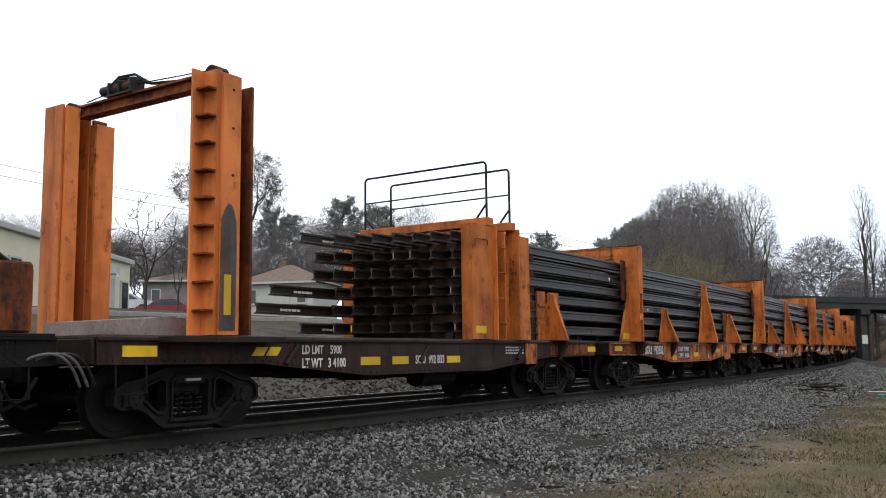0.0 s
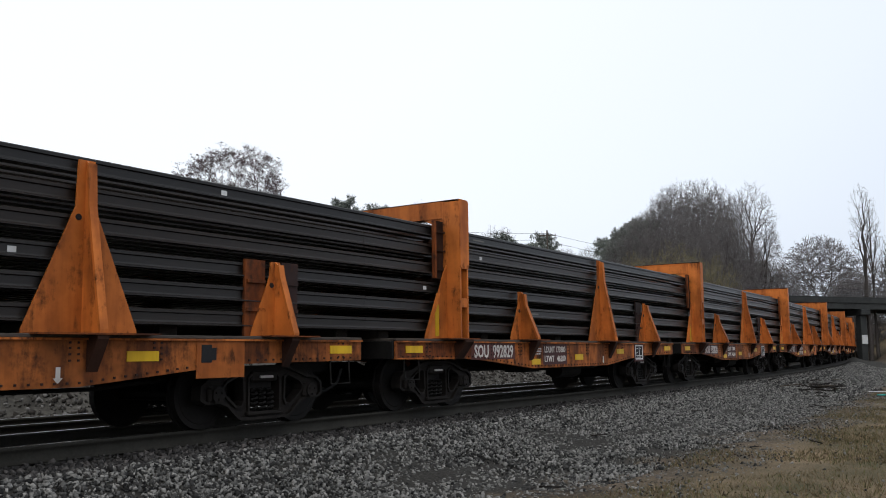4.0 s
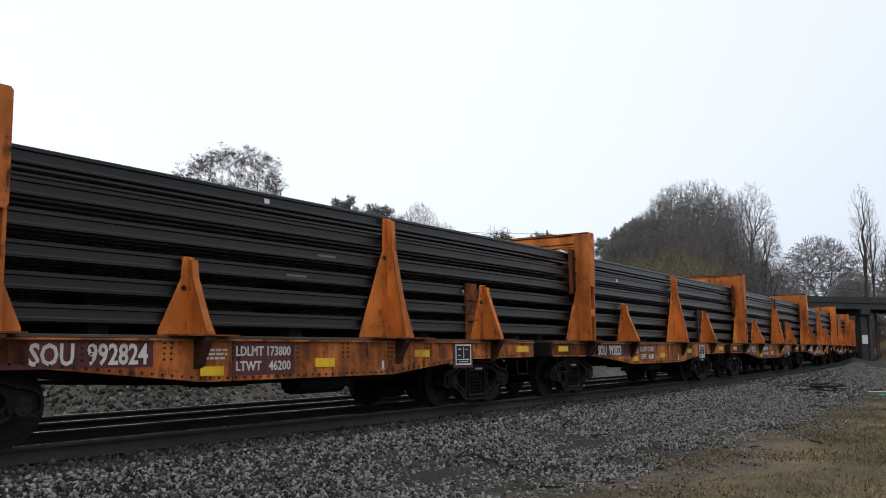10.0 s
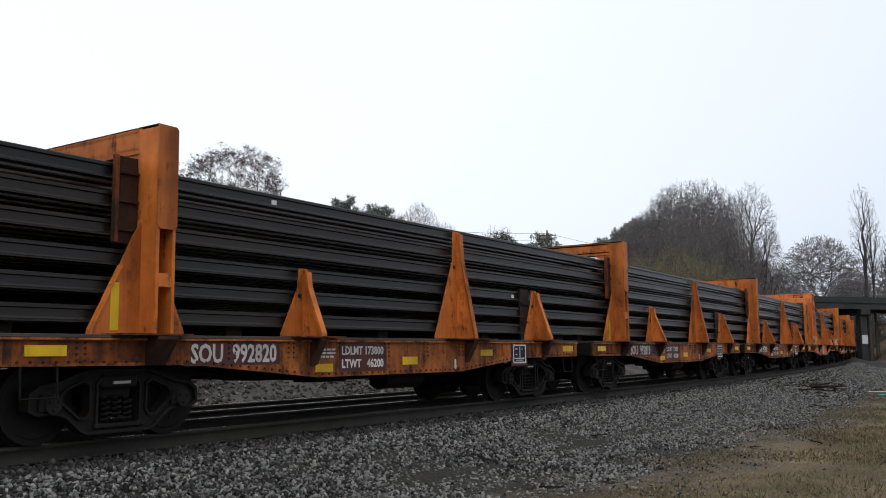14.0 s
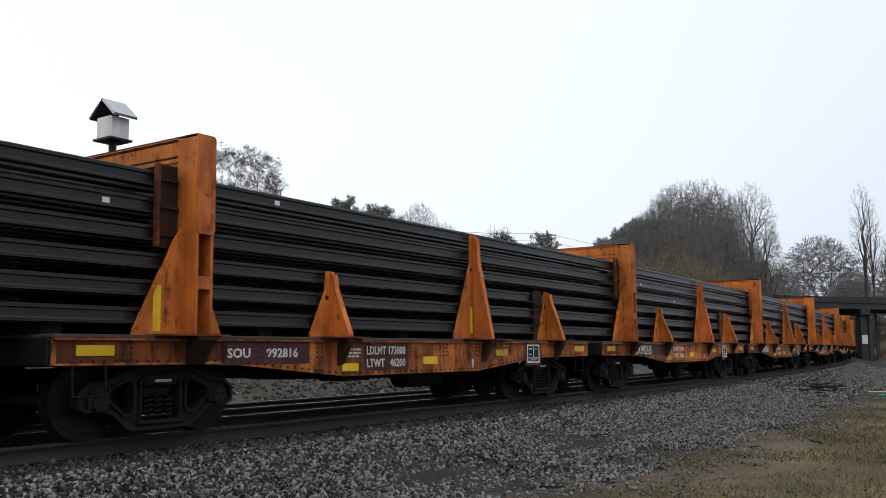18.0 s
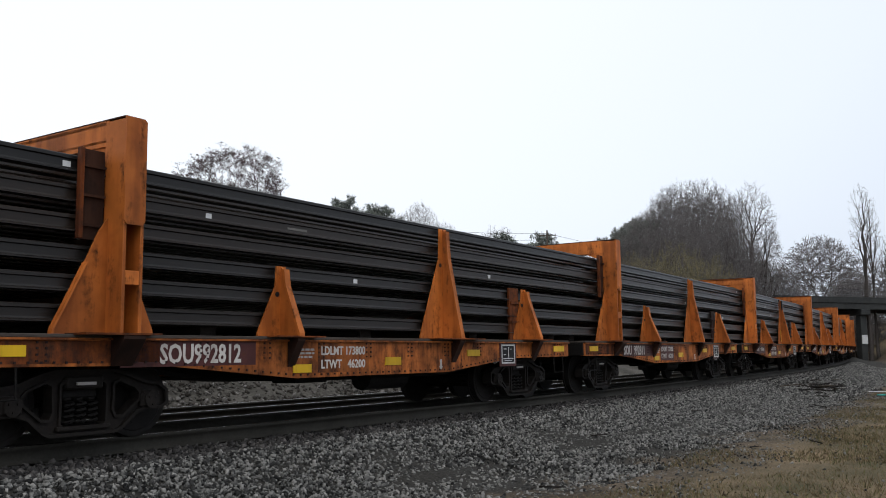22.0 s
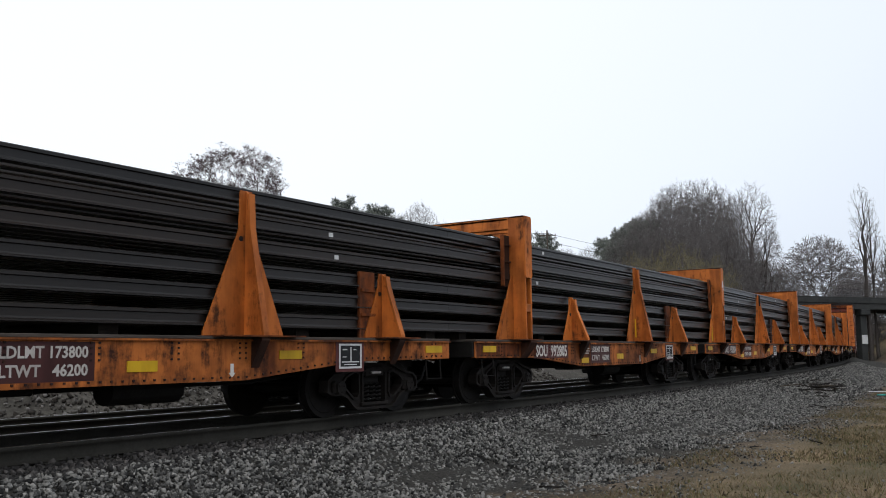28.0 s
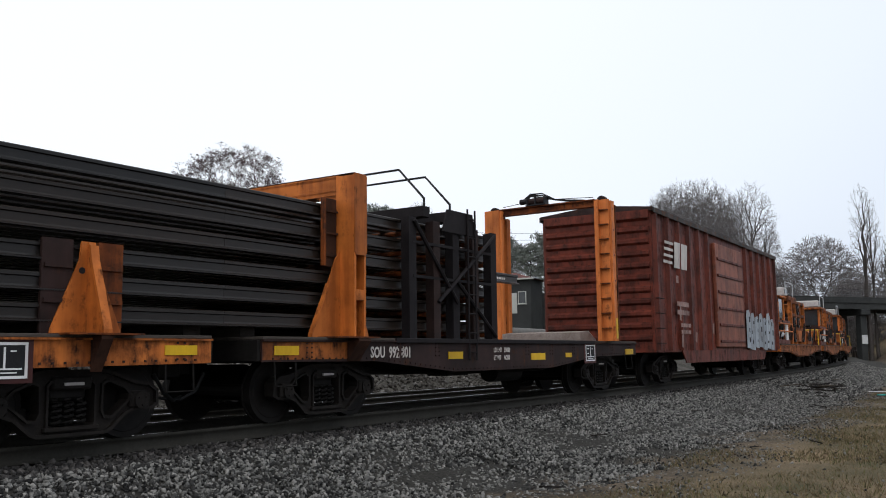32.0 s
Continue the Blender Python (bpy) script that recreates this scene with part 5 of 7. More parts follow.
def data_plate(car, x):
    """White-framed black data plate hung below the sill."""
    bm = bmesh.new()
    box(bm, x - 0.31, x + 0.31, -1.392, -1.384, 0.72, 1.18)
    pl = part("data_plate", bm, MAROON, car, "white-framed black stencil plate")
    bm = bmesh.new()
    for q in ((-0.25, 0.25, 0.77, 0.80), (-0.25, 0.25, 1.12, 1.15), (-0.25, -0.22, 0.80, 1.12), (0.22, 0.25, 0.80, 1.12), (0.0, 0.022, 0.88, 1.10), (-0.19, 0.19, 0.862, 0.88)):
        box(bm, x + q[0], x + q[1], -1.400, -1.396, q[2], q[3])
    for q in ((-0.17, -0.09, 0.94, 0.955), (-0.17, -0.07, 1.05, 1.07), (0.07, 0.13, 1.05, 1.065), (-0.14, 0.14, 0.825, 0.838)):
        box(bm, x + q[0], x + q[1], -1.400, -1.396, q[2], q[3])
    part("frame_mark", bm, WHITE_PLATE, pl)
    bm = bmesh.new()
    box(bm, x - 0.25, x + 0.25, -1.397, -1.392, 0.77, 1.15)
    part("black_field", bm, BLACK_PLATE, pl)


def orange_plate(car, x):
    bm = bmesh.new()
    box(bm, x - 0.40, x + 0.36, -1.396, -1.384, 0.70, 1.18, 0.004)
    pl = part("blank_plate", bm, ORANGE, car, "plain orange plate with a small dark patch")
    bm = bmesh.new()
    box(bm, x - 0.33, x - 0.17, -1.400, -1.396, 0.90, 1.13)
    box(bm, x - 0.17, x - 0.10, -1.400, -1.396, 0.93, 1.09)
    part("dark_patch", bm, BLACK_PLATE, pl)


def stake_boards(car, x, both, mats):
    """Dark upright backing boards beside the rear stake."""
    for k, (a, b) in enumerate(((-0.52, -0.16), (0.14, 0.46))):
        if k == 1 and not both:
            continue
        bm = bmesh.new()
        box(bm, x + a, x + b, -1.17, -1.12, Z0, 2.33, 0.006)
        for z in (1.6, 2.0):
            box(bm, x + a + 0.02, x + b - 0.02, -1.20, -1.17, z, z + 0.05)
        part("backing_board", bm, mats[k], car, "rusty backing plate")


RAIL_PROFILE = [(u, w / KZ) for u, w in rail_section(None)]


def toned(me, value):
    """One shade of rust for a whole rail."""
    at = me.attributes.new("tone", "FLOAT", "POINT")
    at.data.foreach_set("value", np.full(len(me.vertices), value, np.float32))
    return me


STACK = {}
_stack = random.Random(41)
for _k in range(6):
    for _n in range(8):
        _bm = prism(bmesh.new(), RAIL_PROFILE, "x", -CAR / KX / 2 - 0.02, CAR / KX / 2 + 0.02)
        STACK[(_k, _n)] = (toned(mesh_of("rail", _bm, RAIL_LOAD), _stack.random()), _stack.uniform(-0.012, 0.012))


MARK = mesh_of("paint_mark", box(bmesh.new(), -0.048, 0.048, -0.004, 0.0, -0.034, 0.034), WHITE_PLATE)
FAINT_MARK = mesh_of("paint_mark", box(bmesh.new(), -0.20, 0.20, -0.004, 0.0, -0.016, 0.016), KERB)


DUNNAGE = mesh_of("dunnage_beam", box(bmesh.new(), -0.13, 0.13, -0.98, 0.98, 1.2455, TIER0 - 0.001), TIE)


def dunnage(b, x0, x1):
    """Dark timbers across the deck, under the lowest rails."""
    n = max(1, round((x1 - x0) / 1.6))
    for k in range(n + 1):
        part("dunnage_beam", DUNNAGE, None, b, "dark timber beam under the rails", pose(x0 + (x1 - x0) * k / n, 0, 0))


def rail_bundle(seed):
    """Six tiers of long rails as they lie on one car."""
    rnd = random.Random(seed)
    b = thing("rail_bundle", "six tiers of dark new steel rails on a flat car", "rails", "rail bundles")
    for k in range(6):
        z = TIER0 + TIER * k
        for n in range(8):
            y = -1.10 + n * 0.314
            r = part("rail", STACK[(k, n)][0], None, b, at=pose(0, y + STACK[(k, n)][1], z))
            if n == 0 and k > 1 and rnd.random() < 0.85:
                part("paint_mark", MARK, None, r, "white inspection mark", pose(rnd.uniform(-6, 6), -0.012, 0.085))
            if n == 0 and rnd.random() < 0.12:
                part("paint_mark", FAINT_MARK, None, r, "faint chalk mark", pose(rnd.uniform(-6, 6), -0.012, 0.085))
    dunnage(b, -6.2, 6.5)
    return b


RUNNING_GEAR = ("bolster", "maker_plate", "side_frame", "spring", "wheelset", "brake_beam")
settled = set()


def settle(ob):
    """Brings the drawn body of a car to its true length and height; the running gear is drawn true."""
    k = Matrix.Diagonal((KX, 1, KZ, 1))
    for o in ob.children_recursive:
        if o.name.split(".")[0] in RUNNING_GEAR:
            continue
        o.location = (o.location.x * KX, o.location.y, o.location.z * KZ)
        if o.data.name not in settled:
            settled.add(o.data.name)
            o.data.transform(k)


def keyed_pose(off, b, t):
    """Pose of a car whose middle lies off metres behind the train's reference at t."""
    s = off - travel(t)
    return bedded(s - b, s + b, 0.5)


def rail_cars():
    base = base_car()
    rnd = random.Random(2)
    first = True
    for i in range(1, 32):
        n = 833 - i
        if i == 16:
            continue
        car = base if first else copy_thing(base, Matrix.Identity(4))
        first = False
        MOVING.append((car, i * CAR + MID * KX, 4.83 * KX))
        yield i, n, car


cars = list(rail_cars())
WORN_PANEL = bpy.data.meshes["paint_panel"].copy()   # the capacity panel where its maroon paint has gone
WORN_PANEL.materials[0] = ORANGE_WORN
for i, n, car in cars:
    rnd = random.Random(100 + i)
    small = i in (17, 23, 24)
    word = "SOU%s992%d" % ("" if i in (18, 19, 20, 21) else ("     " if small else "  "), n)
    panel(car, -4.62 if i % 3 == 0 else -4.2, -1.95 if i % 4 == 2 else -2.6, 0.86, 1.175, MAROON)
    size = 0.12 if small else 0.235
    part("car_number", lettering(word, size, WHITE_MARK, 0.72, 1.26 if small else (1.24 if i in (18, 19, 20, 21) else 1.42)), None, car, "white stencilled number", pose({18: -4.40, 19: -4.24, 20: -4.40}.get(i, -4.10), -1.388, 1.02 - size * 0.5))
    if i in (1, 2, 3, 6, 7, 8):
        orange_plate(car, 8.25 - MID)
    else:
        data_plate(car, 8.32 - MID)
    if i in (7, 10, 18, 19, 20, 21):
        for c in car.children:
            if c.data.name == "paint_panel":
                c.data = WORN_PANEL
    stake_boards(car, 9.34 - MID, i in (1, 2, 3, 5, 6, 10, 28, 29, 30, 31), (BROWN_STEEL, BROWN_STEEL) if i == 5 else (ORANGE_RUSTY, ORANGE_RUSTY) if i in (1, 28, 30) else (ORANGE_RUSTY, BROWN_STEEL) if i % 3 == 0 and i != 12 else (BROWN_STEEL, ORANGE_RUSTY))
    if i in (12, 29):
        part("chalk_mark", lettering("9" if i == 12 else "4", 0.34, WHITE_PLATE, 0.55), None, car, "white painted digit", pose(-MID - 0.20, -1.519, 3.05))
    if i in (16, 17, 23, 28, 31):
        bm = bmesh.new()
        box(bm, 6.30 - MID, 6.38 - MID, -1.21, -1.205, Z0 + 0.12, Z0 + 0.62)
        part("reflector", bm, YELLOW, car, "upright yellow reflective strip")
    if i == 1:
        bm = bmesh.new()
        box(bm, -MID - 0.80, -MID - 0.34, -1.247, -1.241, Z0 + 0.07, Z0 + 0.22)
        part("reflector", bm, YELLOW, car, "yellow reflective strip")
    if i in (11, 23, 29, 31):
        bm = bmesh.new()
        box(bm, 6.46 - MID - 0.104, 6.46 - MID + 0.104, -1.204, -1.171, 2.86, 3.284)
        prism(bm, [(-1.322, 2.80), (-1.302, 3.235), (-1.262, 3.235), (-1.262, 2.80)], "x", 6.46 - MID - 0.053, 6.46 - MID + 0.053)
        part("burnt_top", bm, BLACK_PLATE, car, "blackened stake top")
    if i in (2, 4, 5, 6, 9, 11, 12, 13, 14, 17, 19, 25, 26, 29):
        bm = bmesh.new()
        box(bm, -MID - 0.66, -MID - 0.55, -1.247, -1.241, Z0 + 0.05, Z0 + 0.62)
        part("reflector", bm, YELLOW, car, "upright yellow reflective strip")
for i in range(1, 32):
    b = rail_bundle(i)
    MOVING.append((b, i * CAR + MID * KX, 4.83 * KX))


RACK_BROWN = plain("dark_brown_rack_paint", (0.013, 0.0082, 0.0078), (0.034, 0.019, 0.016), 4, 0.7)
BARE_PLATE = plain("worn_bare_plate", (0.14, 0.105, 0.09), (0.30, 0.25, 0.225), 2.5, 0.75, 0, 0.3, 30)
NAVY = plain("purple_black_paint", (0.007, 0.0062, 0.0072), (0.019, 0.0155, 0.0165), 4, 0.75)


def handrail(parent, x, y0, y1, z0, z1, mat=BLACK_PAINT, slant=0.0):
    """A pipe handrail across the car with a middle rail."""
    bm = bmesh.new()
    r = 0.06
    pts = [(x, y0, z0), (x, y0, z1 - r), (x, y0 + r * 0.4, z1 - r * 0.3), (x, y0 + r, z1), (x, y1 - r, z1), (x, y1 - r * 0.4, z1 - r * 0.3), (x, y1, z1 - r), (x, y1, z0)]
    if slant:
        pts = [(x, y0, z0), (x, y0, z0 + 0.15), (x, y0 + slant, z1), (x, y1, z1), (x, y1, z0)]
    tube(bm, pts, 0.022, 8)
    h = part("handrail", bm, mat, parent, "black pipe handrail")
    if slant:
        bm = bmesh.new()
        tube(bm, [(x, y1 - 0.5, z0), (x, y1 - 0.5, z1)], 0.018, 6)
        part("upright", bm, mat, h)
    else:
        bm = bmesh.new()
        zm = z0 + (z1 - z0) * 0.52
        tube(bm, [(x, y0, zm), (x, y1, zm)], 0.016, 6)
        part("middle_rail", bm, mat, h)
        for y, m in ((y0, 1), (y1, -1)):
            bm = bmesh.new()
            tube(bm, [(x, y, z0 + 0.28), (x + 0.0, y + m * 0.22, z0)], 0.02, 6)
            part("stay", bm, mat, h)


def portal(car, x0, x1, top, winch_y):
    """A tall portal with wide channel posts, rungs, a crossbeam and a winch."""
    w = x1 - x0
    for m in (1, -1):
        ys = lambda a: -a * m * 1.17
        def yb(bm, xa, xb, ya, yb_, za, zb, bev=0.0):
            box(bm, xa, xb, min(ys(ya), ys(yb_)), max(ys(ya), ys(yb_)), za, zb, bev)
        bm = bmesh.new()
        if m > 0:
            yb(bm, x0 + 0.26 * w, x0 + 0.80 * w, 1.05, 1.11, Z0, top)
        else:
            yb(bm, x0 + 0.30 * w, x0 + 0.80 * w, 1.30, 1.355, Z0, top - 0.05)
        post = part("post", bm, ORANGE_CLEAN, car, "tall orange channel post")
        for name, q in (("front_flange", (0.26, 0.32, 1.11, 1.36, 0.0)), ("face_plate", (0.30, 0.66, 1.36, 1.40, 0.04)), ("middle_flange", (0.62, 0.66, 1.11, 1.36, 0.04)), ("inner_rib", (0.86, 0.90, 1.02, 1.10, 0.3))):
            bm = bmesh.new()
            yb(bm, x0 + q[0] * w, x0 + q[1] * w, q[2], q[3], Z0, top - q[4])
            part(name, bm, ORANGE_CLEAN, post)
        bm = bmesh.new()
        if m > 0:
            yb(bm, x0 + 0.22 * w, x0 + 0.26 * w, 1.14, 1.36, Z0, top)
        else:
            yb(bm, x0, x0 + 0.04 * w, 1.02, 1.36, Z0, top)
        part("ladder_channel", bm, ORANGE_CLEAN, post)
        if m < 0:
            for name, q in (("inner_panel", (0.05, 0.30, 0.98, 1.02, 0.02)), ("inner_panel", (0.64, 1.0, 0.98, 1.02, 0.2)), ("channel_edge", (0.64, 0.68, 1.02, 1.30, 0.2))):
                bm = bmesh.new()
                yb(bm, x0 + q[0] * w, x0 + q[1] * w, q[2], q[3], Z0, top - q[4])
                part(name, bm, ORANGE_CLEAN, post)
        else:
            for z in (0.42, 0.60, 0.78, 0.93):
                bm = bmesh.new()
                disc(bm, "y", (x0 + 0.5 * w, Z0 + (top - Z0) * z), 0.022, -1.6405, -1.636, 10)
                part("bolt_hole", bm, BLACK_PAINT, post)
        bm = bmesh.new()
        yb(bm, x0, x0 + 0.22 * w, 1.14, 1.17, Z0, top)
        part("side_plate", bm, ORANGE_CLEAN, post)
        for k in range(9):
            bm = bmesh.new()
            z = Z0 + 0.3 + k * (top - Z0 - 0.4) / 8.5
            yb(bm, x0 + 0.05 * w, x0 + 0.22 * w, 1.17, 1.35, z, z + 0.025)
            part("rung", bm, ORANGE_RUSTY, post)
        bm = bmesh.new()
        yb(bm, x1 - 0.10, x1 - 0.06, 1.06, 1.40, Z0, top - 0.12)
        yb(bm, x0 + 0.66 * w, x1 - 0.06, 1.06, 1.10, Z0, top - 0.12)
        part("rear_flange", bm, ORANGE_RUSTY, post)
        bm = bmesh.new()
        disc(bm, "x", (ys(1.2), top + 0.0), 0.11, x0 + 0.3 * w, x0 + 0.55 * w, 14)
        part("sheave", bm, BROWN_STEEL, post)
    bm = bmesh.new()
    yl = x0 + 0.45 * w
    box(bm, yl - 0.09, yl + 0.09, -1.24, 1.24, top - 0.15, top - 0.12)
    box(bm, yl - 0.09, yl + 0.09, -1.24, 1.24, top + 0.01, top + 0.04)
    box(bm, yl - 0.02, yl + 0.02, -1.24, 1.24, top - 0.13, top + 0.02)
    part("crossbeam", bm, ORANGE_RUSTY, car, "rusty orange beam")
    t1 = top + 0.04
    bm = bmesh.new()
    box(bm, yl - 0.13, yl + 0.13, winch_y - 0.26, winch_y + 0.26, t1, t1 + 0.03)
    for y in (-0.24, 0.0, 0.21):
        box(bm, yl - 0.12, yl + 0.12, winch_y + y, winch_y + y + 0.03, t1 + 0.03, t1 + 0.22, 0.008)
    win = part("winch", bm, BLACK_PAINT, car, "black winch")
    bm = bmesh.new()
    tube(bm, [(yl, winch_y - 0.23, t1 + 0.13), (yl, winch_y + 0.23, t1 + 0.13)], 0.085, 14)
    part("drum", bm, BROWN_STEEL, win)
    bm = bmesh.new()
    tube(bm, [(yl - 0.02, winch_y + 0.24, t1 + 0.14), (yl - 0.02, winch_y + 0.44, t1 + 0.14)], 0.075, 12)
    part("motor", bm, BLACK_PAINT, win)
    for k in range(3):
        bm = bmesh.new()
        tube(bm, [(yl, winch_y + 0.36 - 0.05 * k, t1 + 0.20), (yl + 0.04, winch_y + 0.2, t1 + 0.34 - 0.03 * k), (yl + 0.06, winch_y - 0.1, t1 + 0.33 - 0.05 * k), (yl + 0.05, winch_y - 0.45, t1 + 0.12), (yl + 0.05, winch_y - 0.9 - 0.15 * k, t1 + 0.02)], 0.02, 6)
        part("hose", bm, RUBBER, win)
    for e in (-1.18, 1.18):
        bm = bmesh.new()
        tube(bm, [(yl, winch_y, t1 + 0.16), (yl, e, t1 + 0.06)], 0.009, 5)
        part("cable", bm, RUBBER, win)
    bm = bmesh.new()
    prism(bm, [(x0 - 0.3, Z0), (x1 + 0.1, Z0), (x1 + 0.1, Z0 + 0.06), (x0 + 0.1, Z0 + 0.26), (x0 - 0.3, Z0 + 0.22)], "y", -0.98, 1.0)
    ramp_plate = part("ramp_plate", bm, BARE_PLATE, car, "worn bare-metal ramp plate")
    bm = bmesh.new()
    prism(bm, [(x0 + 0.25, Z0 + 0.245), (x1 + 0.1, Z0 + 0.066), (x1 + 0.1, Z0 + 0.08), (x0 + 0.25, Z0 + 0.26)], "y", -0.95, 0.97)
    part("worn_face", bm, BOARD_PALE, ramp_plate, "pale worn steel")


def staggered_bundle(label, x_out, forward, far_out):
    """The rails' cut ends on an end car: each rail stops at its own length."""
    rnd = random.Random(77 if forward else 88)
    b = thing("rail_bundle", label, "rails", "rail bundles")
    for k in range(6):
        z = TIER0 + TIER * k
        for n in range(8):
            y = -1.10 + n * 0.314
            tip = x_out - (0.16 * n if forward else 0.0) + rnd.uniform(-0.07, 0.07)
            if (k, n) in far_out:
                tip = far_out[(k, n)]
            a, e = (tip, 6.857) if forward else (-6.857, tip)
            bm = bmesh.new()
            prism(bm, RAIL_PROFILE, "x", a, e)
            r = part("rail", toned(mesh_of("rail", bm, RAIL_LOAD), rnd.random() * 0.5), None, b, at=pose(0, y + STACK[(k, n)][1], z))
            if rnd.random() < 0.25:
                bm = bmesh.new()
                prism(bm, [(-0.012, 0.03), (-0.012, 0.15), (0.012, 0.15), (0.012, 0.03)], "x", a - 0.003 if forward else e, a if forward else e + 0.003)
                part("end_mark", bm, rnd.choice((FADED_MARK, BOARD_GREY, YELLOW, RED_BOX)), r, "paint dab on the cut end")
            if (k, n) in far_out:
                bars(r, tip + 0.55 if forward else tip - 1.0, 0.05, 0.5, 0.08, 1, WHITE_MARK, -0.016)
    dunnage(b, x_out + 0.3, 6.5) if forward else dunnage(b, -6.3, x_out - 0.5)
    return b


def first_end_car():
    """Brown end car where the rails stop, with a tall winch portal."""
    car = thing("rail_end_car", "rusty brown flat car with an orange winch portal and bulkhead", "flat car", "rail train cars")
    underframe(car, 6.38, BOARD_GREY, BROWN_STEEL, BROWN_STEEL)
    bogie(car, -4.83)
    bogie(car, 4.83)
    portal(car, -5.15, -4.35, 4.72, 0.35)
    bm = bmesh.new()
    box(bm, -4.87, -4.76, -1.648, -1.643, 1.50, 2.02)
    part("reflector", bm, YELLOW, car, "upright yellow reflective strip")
    bm = bmesh.new()
    prism(bm, [(-4.94, 1.30), (-4.68, 1.30), (-4.67, 2.3), (-4.68, 2.72), (-4.72, 2.86), (-4.76, 2.93), (-4.81, 2.95), (-4.86, 2.88), (-4.92, 2.74)], "y", -1.642, -1.6385)
    part("grey_patch", bm, GREY_STEEL, car, "worn grey patch")
    bm = bmesh.new()
    box(bm, -5.6, -3.8, -1.66, -1.36, 1.15, 1.235, 0.01)
    part("outrigger", bm, BROWN_STEEL, car)
    # orange bulkhead of channels with a ladder
    for m in (-1, 1):
        bm = bmesh.new()
        box(bm, 1.15, 1.86, min(m * 1.42, m * 1.45), max(m * 1.42, m * 1.45), Z0, 3.46)
        bulk = part("bulkhead", bm, ORANGE, car, "orange bulkhead with a ladder")
        for name, a, e, y0, y1, z1 in (("flange", 1.83, 1.88, 1.20, 1.52, 3.46), ("flange", 1.15, 1.18, 1.20, 1.42, 3.46), ("channel_web", 1.88, 2.68, 1.26, 1.30, 3.40), ("flange", 2.17, 2.21, 1.30, 1.50, 3.40), ("flange", 2.68, 2.74, 1.26, 1.52, 3.50)):
            bm = bmesh.new()
            box(bm, a, e, min(m * y0, m * y1), max(m * y0, m * y1), Z0, z1)
            part(name, bm, ORANGE, bulk)
        bm = bmesh.new()
        box(bm, 2.74, 3.20, min(m * 1.44, m * 1.47), max(m * 1.44, m * 1.47), Z0, 3.38)
        part("rear_plate", bm, ORANGE, bulk)
        for z in (1.55, 2.05, 2.56, 3.06):
            bm = bmesh.new()
            tube(bm, [(1.90, m * 1.50, z), (2.19, m * 1.50, z)], 0.014, 6)
            part("rung", bm, ORANGE_RUSTY, bulk)
    bm = bmesh.new()
    tube(bm, [(1.15, -1.49, 3.12), (1.17, -1.50, 3.16), (1.55, -1.50, 3.16), (1.57, -1.49, 3.06)], 0.014, 6)
    part("grab_iron", bm, ORANGE_RUSTY, car)
    for x in (1.78, 2.62):
        bm = bmesh.new()
        box(bm, x - 0.12, x + 0.1, -1.45, 1.45, 3.47, 3.64, 0.01)
        part("crossbeam", bm, ORANGE, car)
    for x in (1.35, 2.0, 2.9, 3.9):
        for k in range(6):
            z = TIER0 + TIER * k
            bm = bmesh.new()
            box(bm, x - 0.08, x + 0.08, -1.16, 1.16, max(z - 0.145, 1.2455), z - 0.003)
            part("roller", bm, DARK_RUST, car, "rusty crossbar under the rails")
    handrail(car, 1.76, -1.38, 1.38, 3.64, 4.77)
    handrail(car, 2.62, -1.38, 1.38, 3.64, 4.77)
    reflectors(car, [(-5.84, 1.05, 0.46, 0.13), (-1.72, 0.88, 0.46, 0.13), (-0.97, 0.88, 0.42, 0.13), (0.55, 0.88, 0.4, 0.12), (6.2, 1.05, 0.4, 0.12)])
    for x in (-4.05, -3.8):
        bm = bmesh.new()
        prism(bm, [(x - 0.09, 0.98), (x + 0.12, 0.98), (x + 0.2, 1.10), (x - 0.01, 1.10)], "y", -1.388, -1.383)
        part("reflector", bm, YELLOW, car, "slanted yellow reflective patch")
    bm = bmesh.new()
    box(bm, 1.2, 1.55, -1.456, -1.451, 1.36, 1.50)
    part("reflector", bm, YELLOW, car)
    part("capacity_mark", lettering("LD LMT    5900", 0.125, WHITE_MARK, 0.72), None, car, "worn white lettering", pose(-3.21, -1.386, 1.00))
    part("capacity_mark", lettering("LT WT   3 4100", 0.135, WHITE_MARK, 0.72), None, car, "worn white lettering", pose(-3.21, -1.386, 0.80))
    part("car_number", lettering("SOU  992 833", 0.14, WHITE_MARK, 0.72), None, car, "worn white number", pose(-0.56, -1.386, 0.82))
    bars(car, 2.35, 0.95, 0.7, 0.17, 3, WHITE_MARK)
    bm = bmesh.new()
    box(bm, 3.1, 3.55, -1.42, -1.384, 0.74, 1.17, 0.01)
    part("tag_board", bm, ORANGE_WORN, car)
    stake(car, "D", 4.62)
    stake_boards(car, 4.62, True, (ORANGE, ORANGE))
    panel(car, 4.2, 6.36, 0.92, 1.17, ORANGE_RUSTY)
    for x in (3.0, -0.2, -3.3):
        bm = bmesh.new()
        tube(bm, [(x, -1.39, 1.12), (x - 0.25, -1.41, 0.86)], 0.035, 6)
        part("tie_down_lug", bm, BROWN_STEEL, car)
    return car


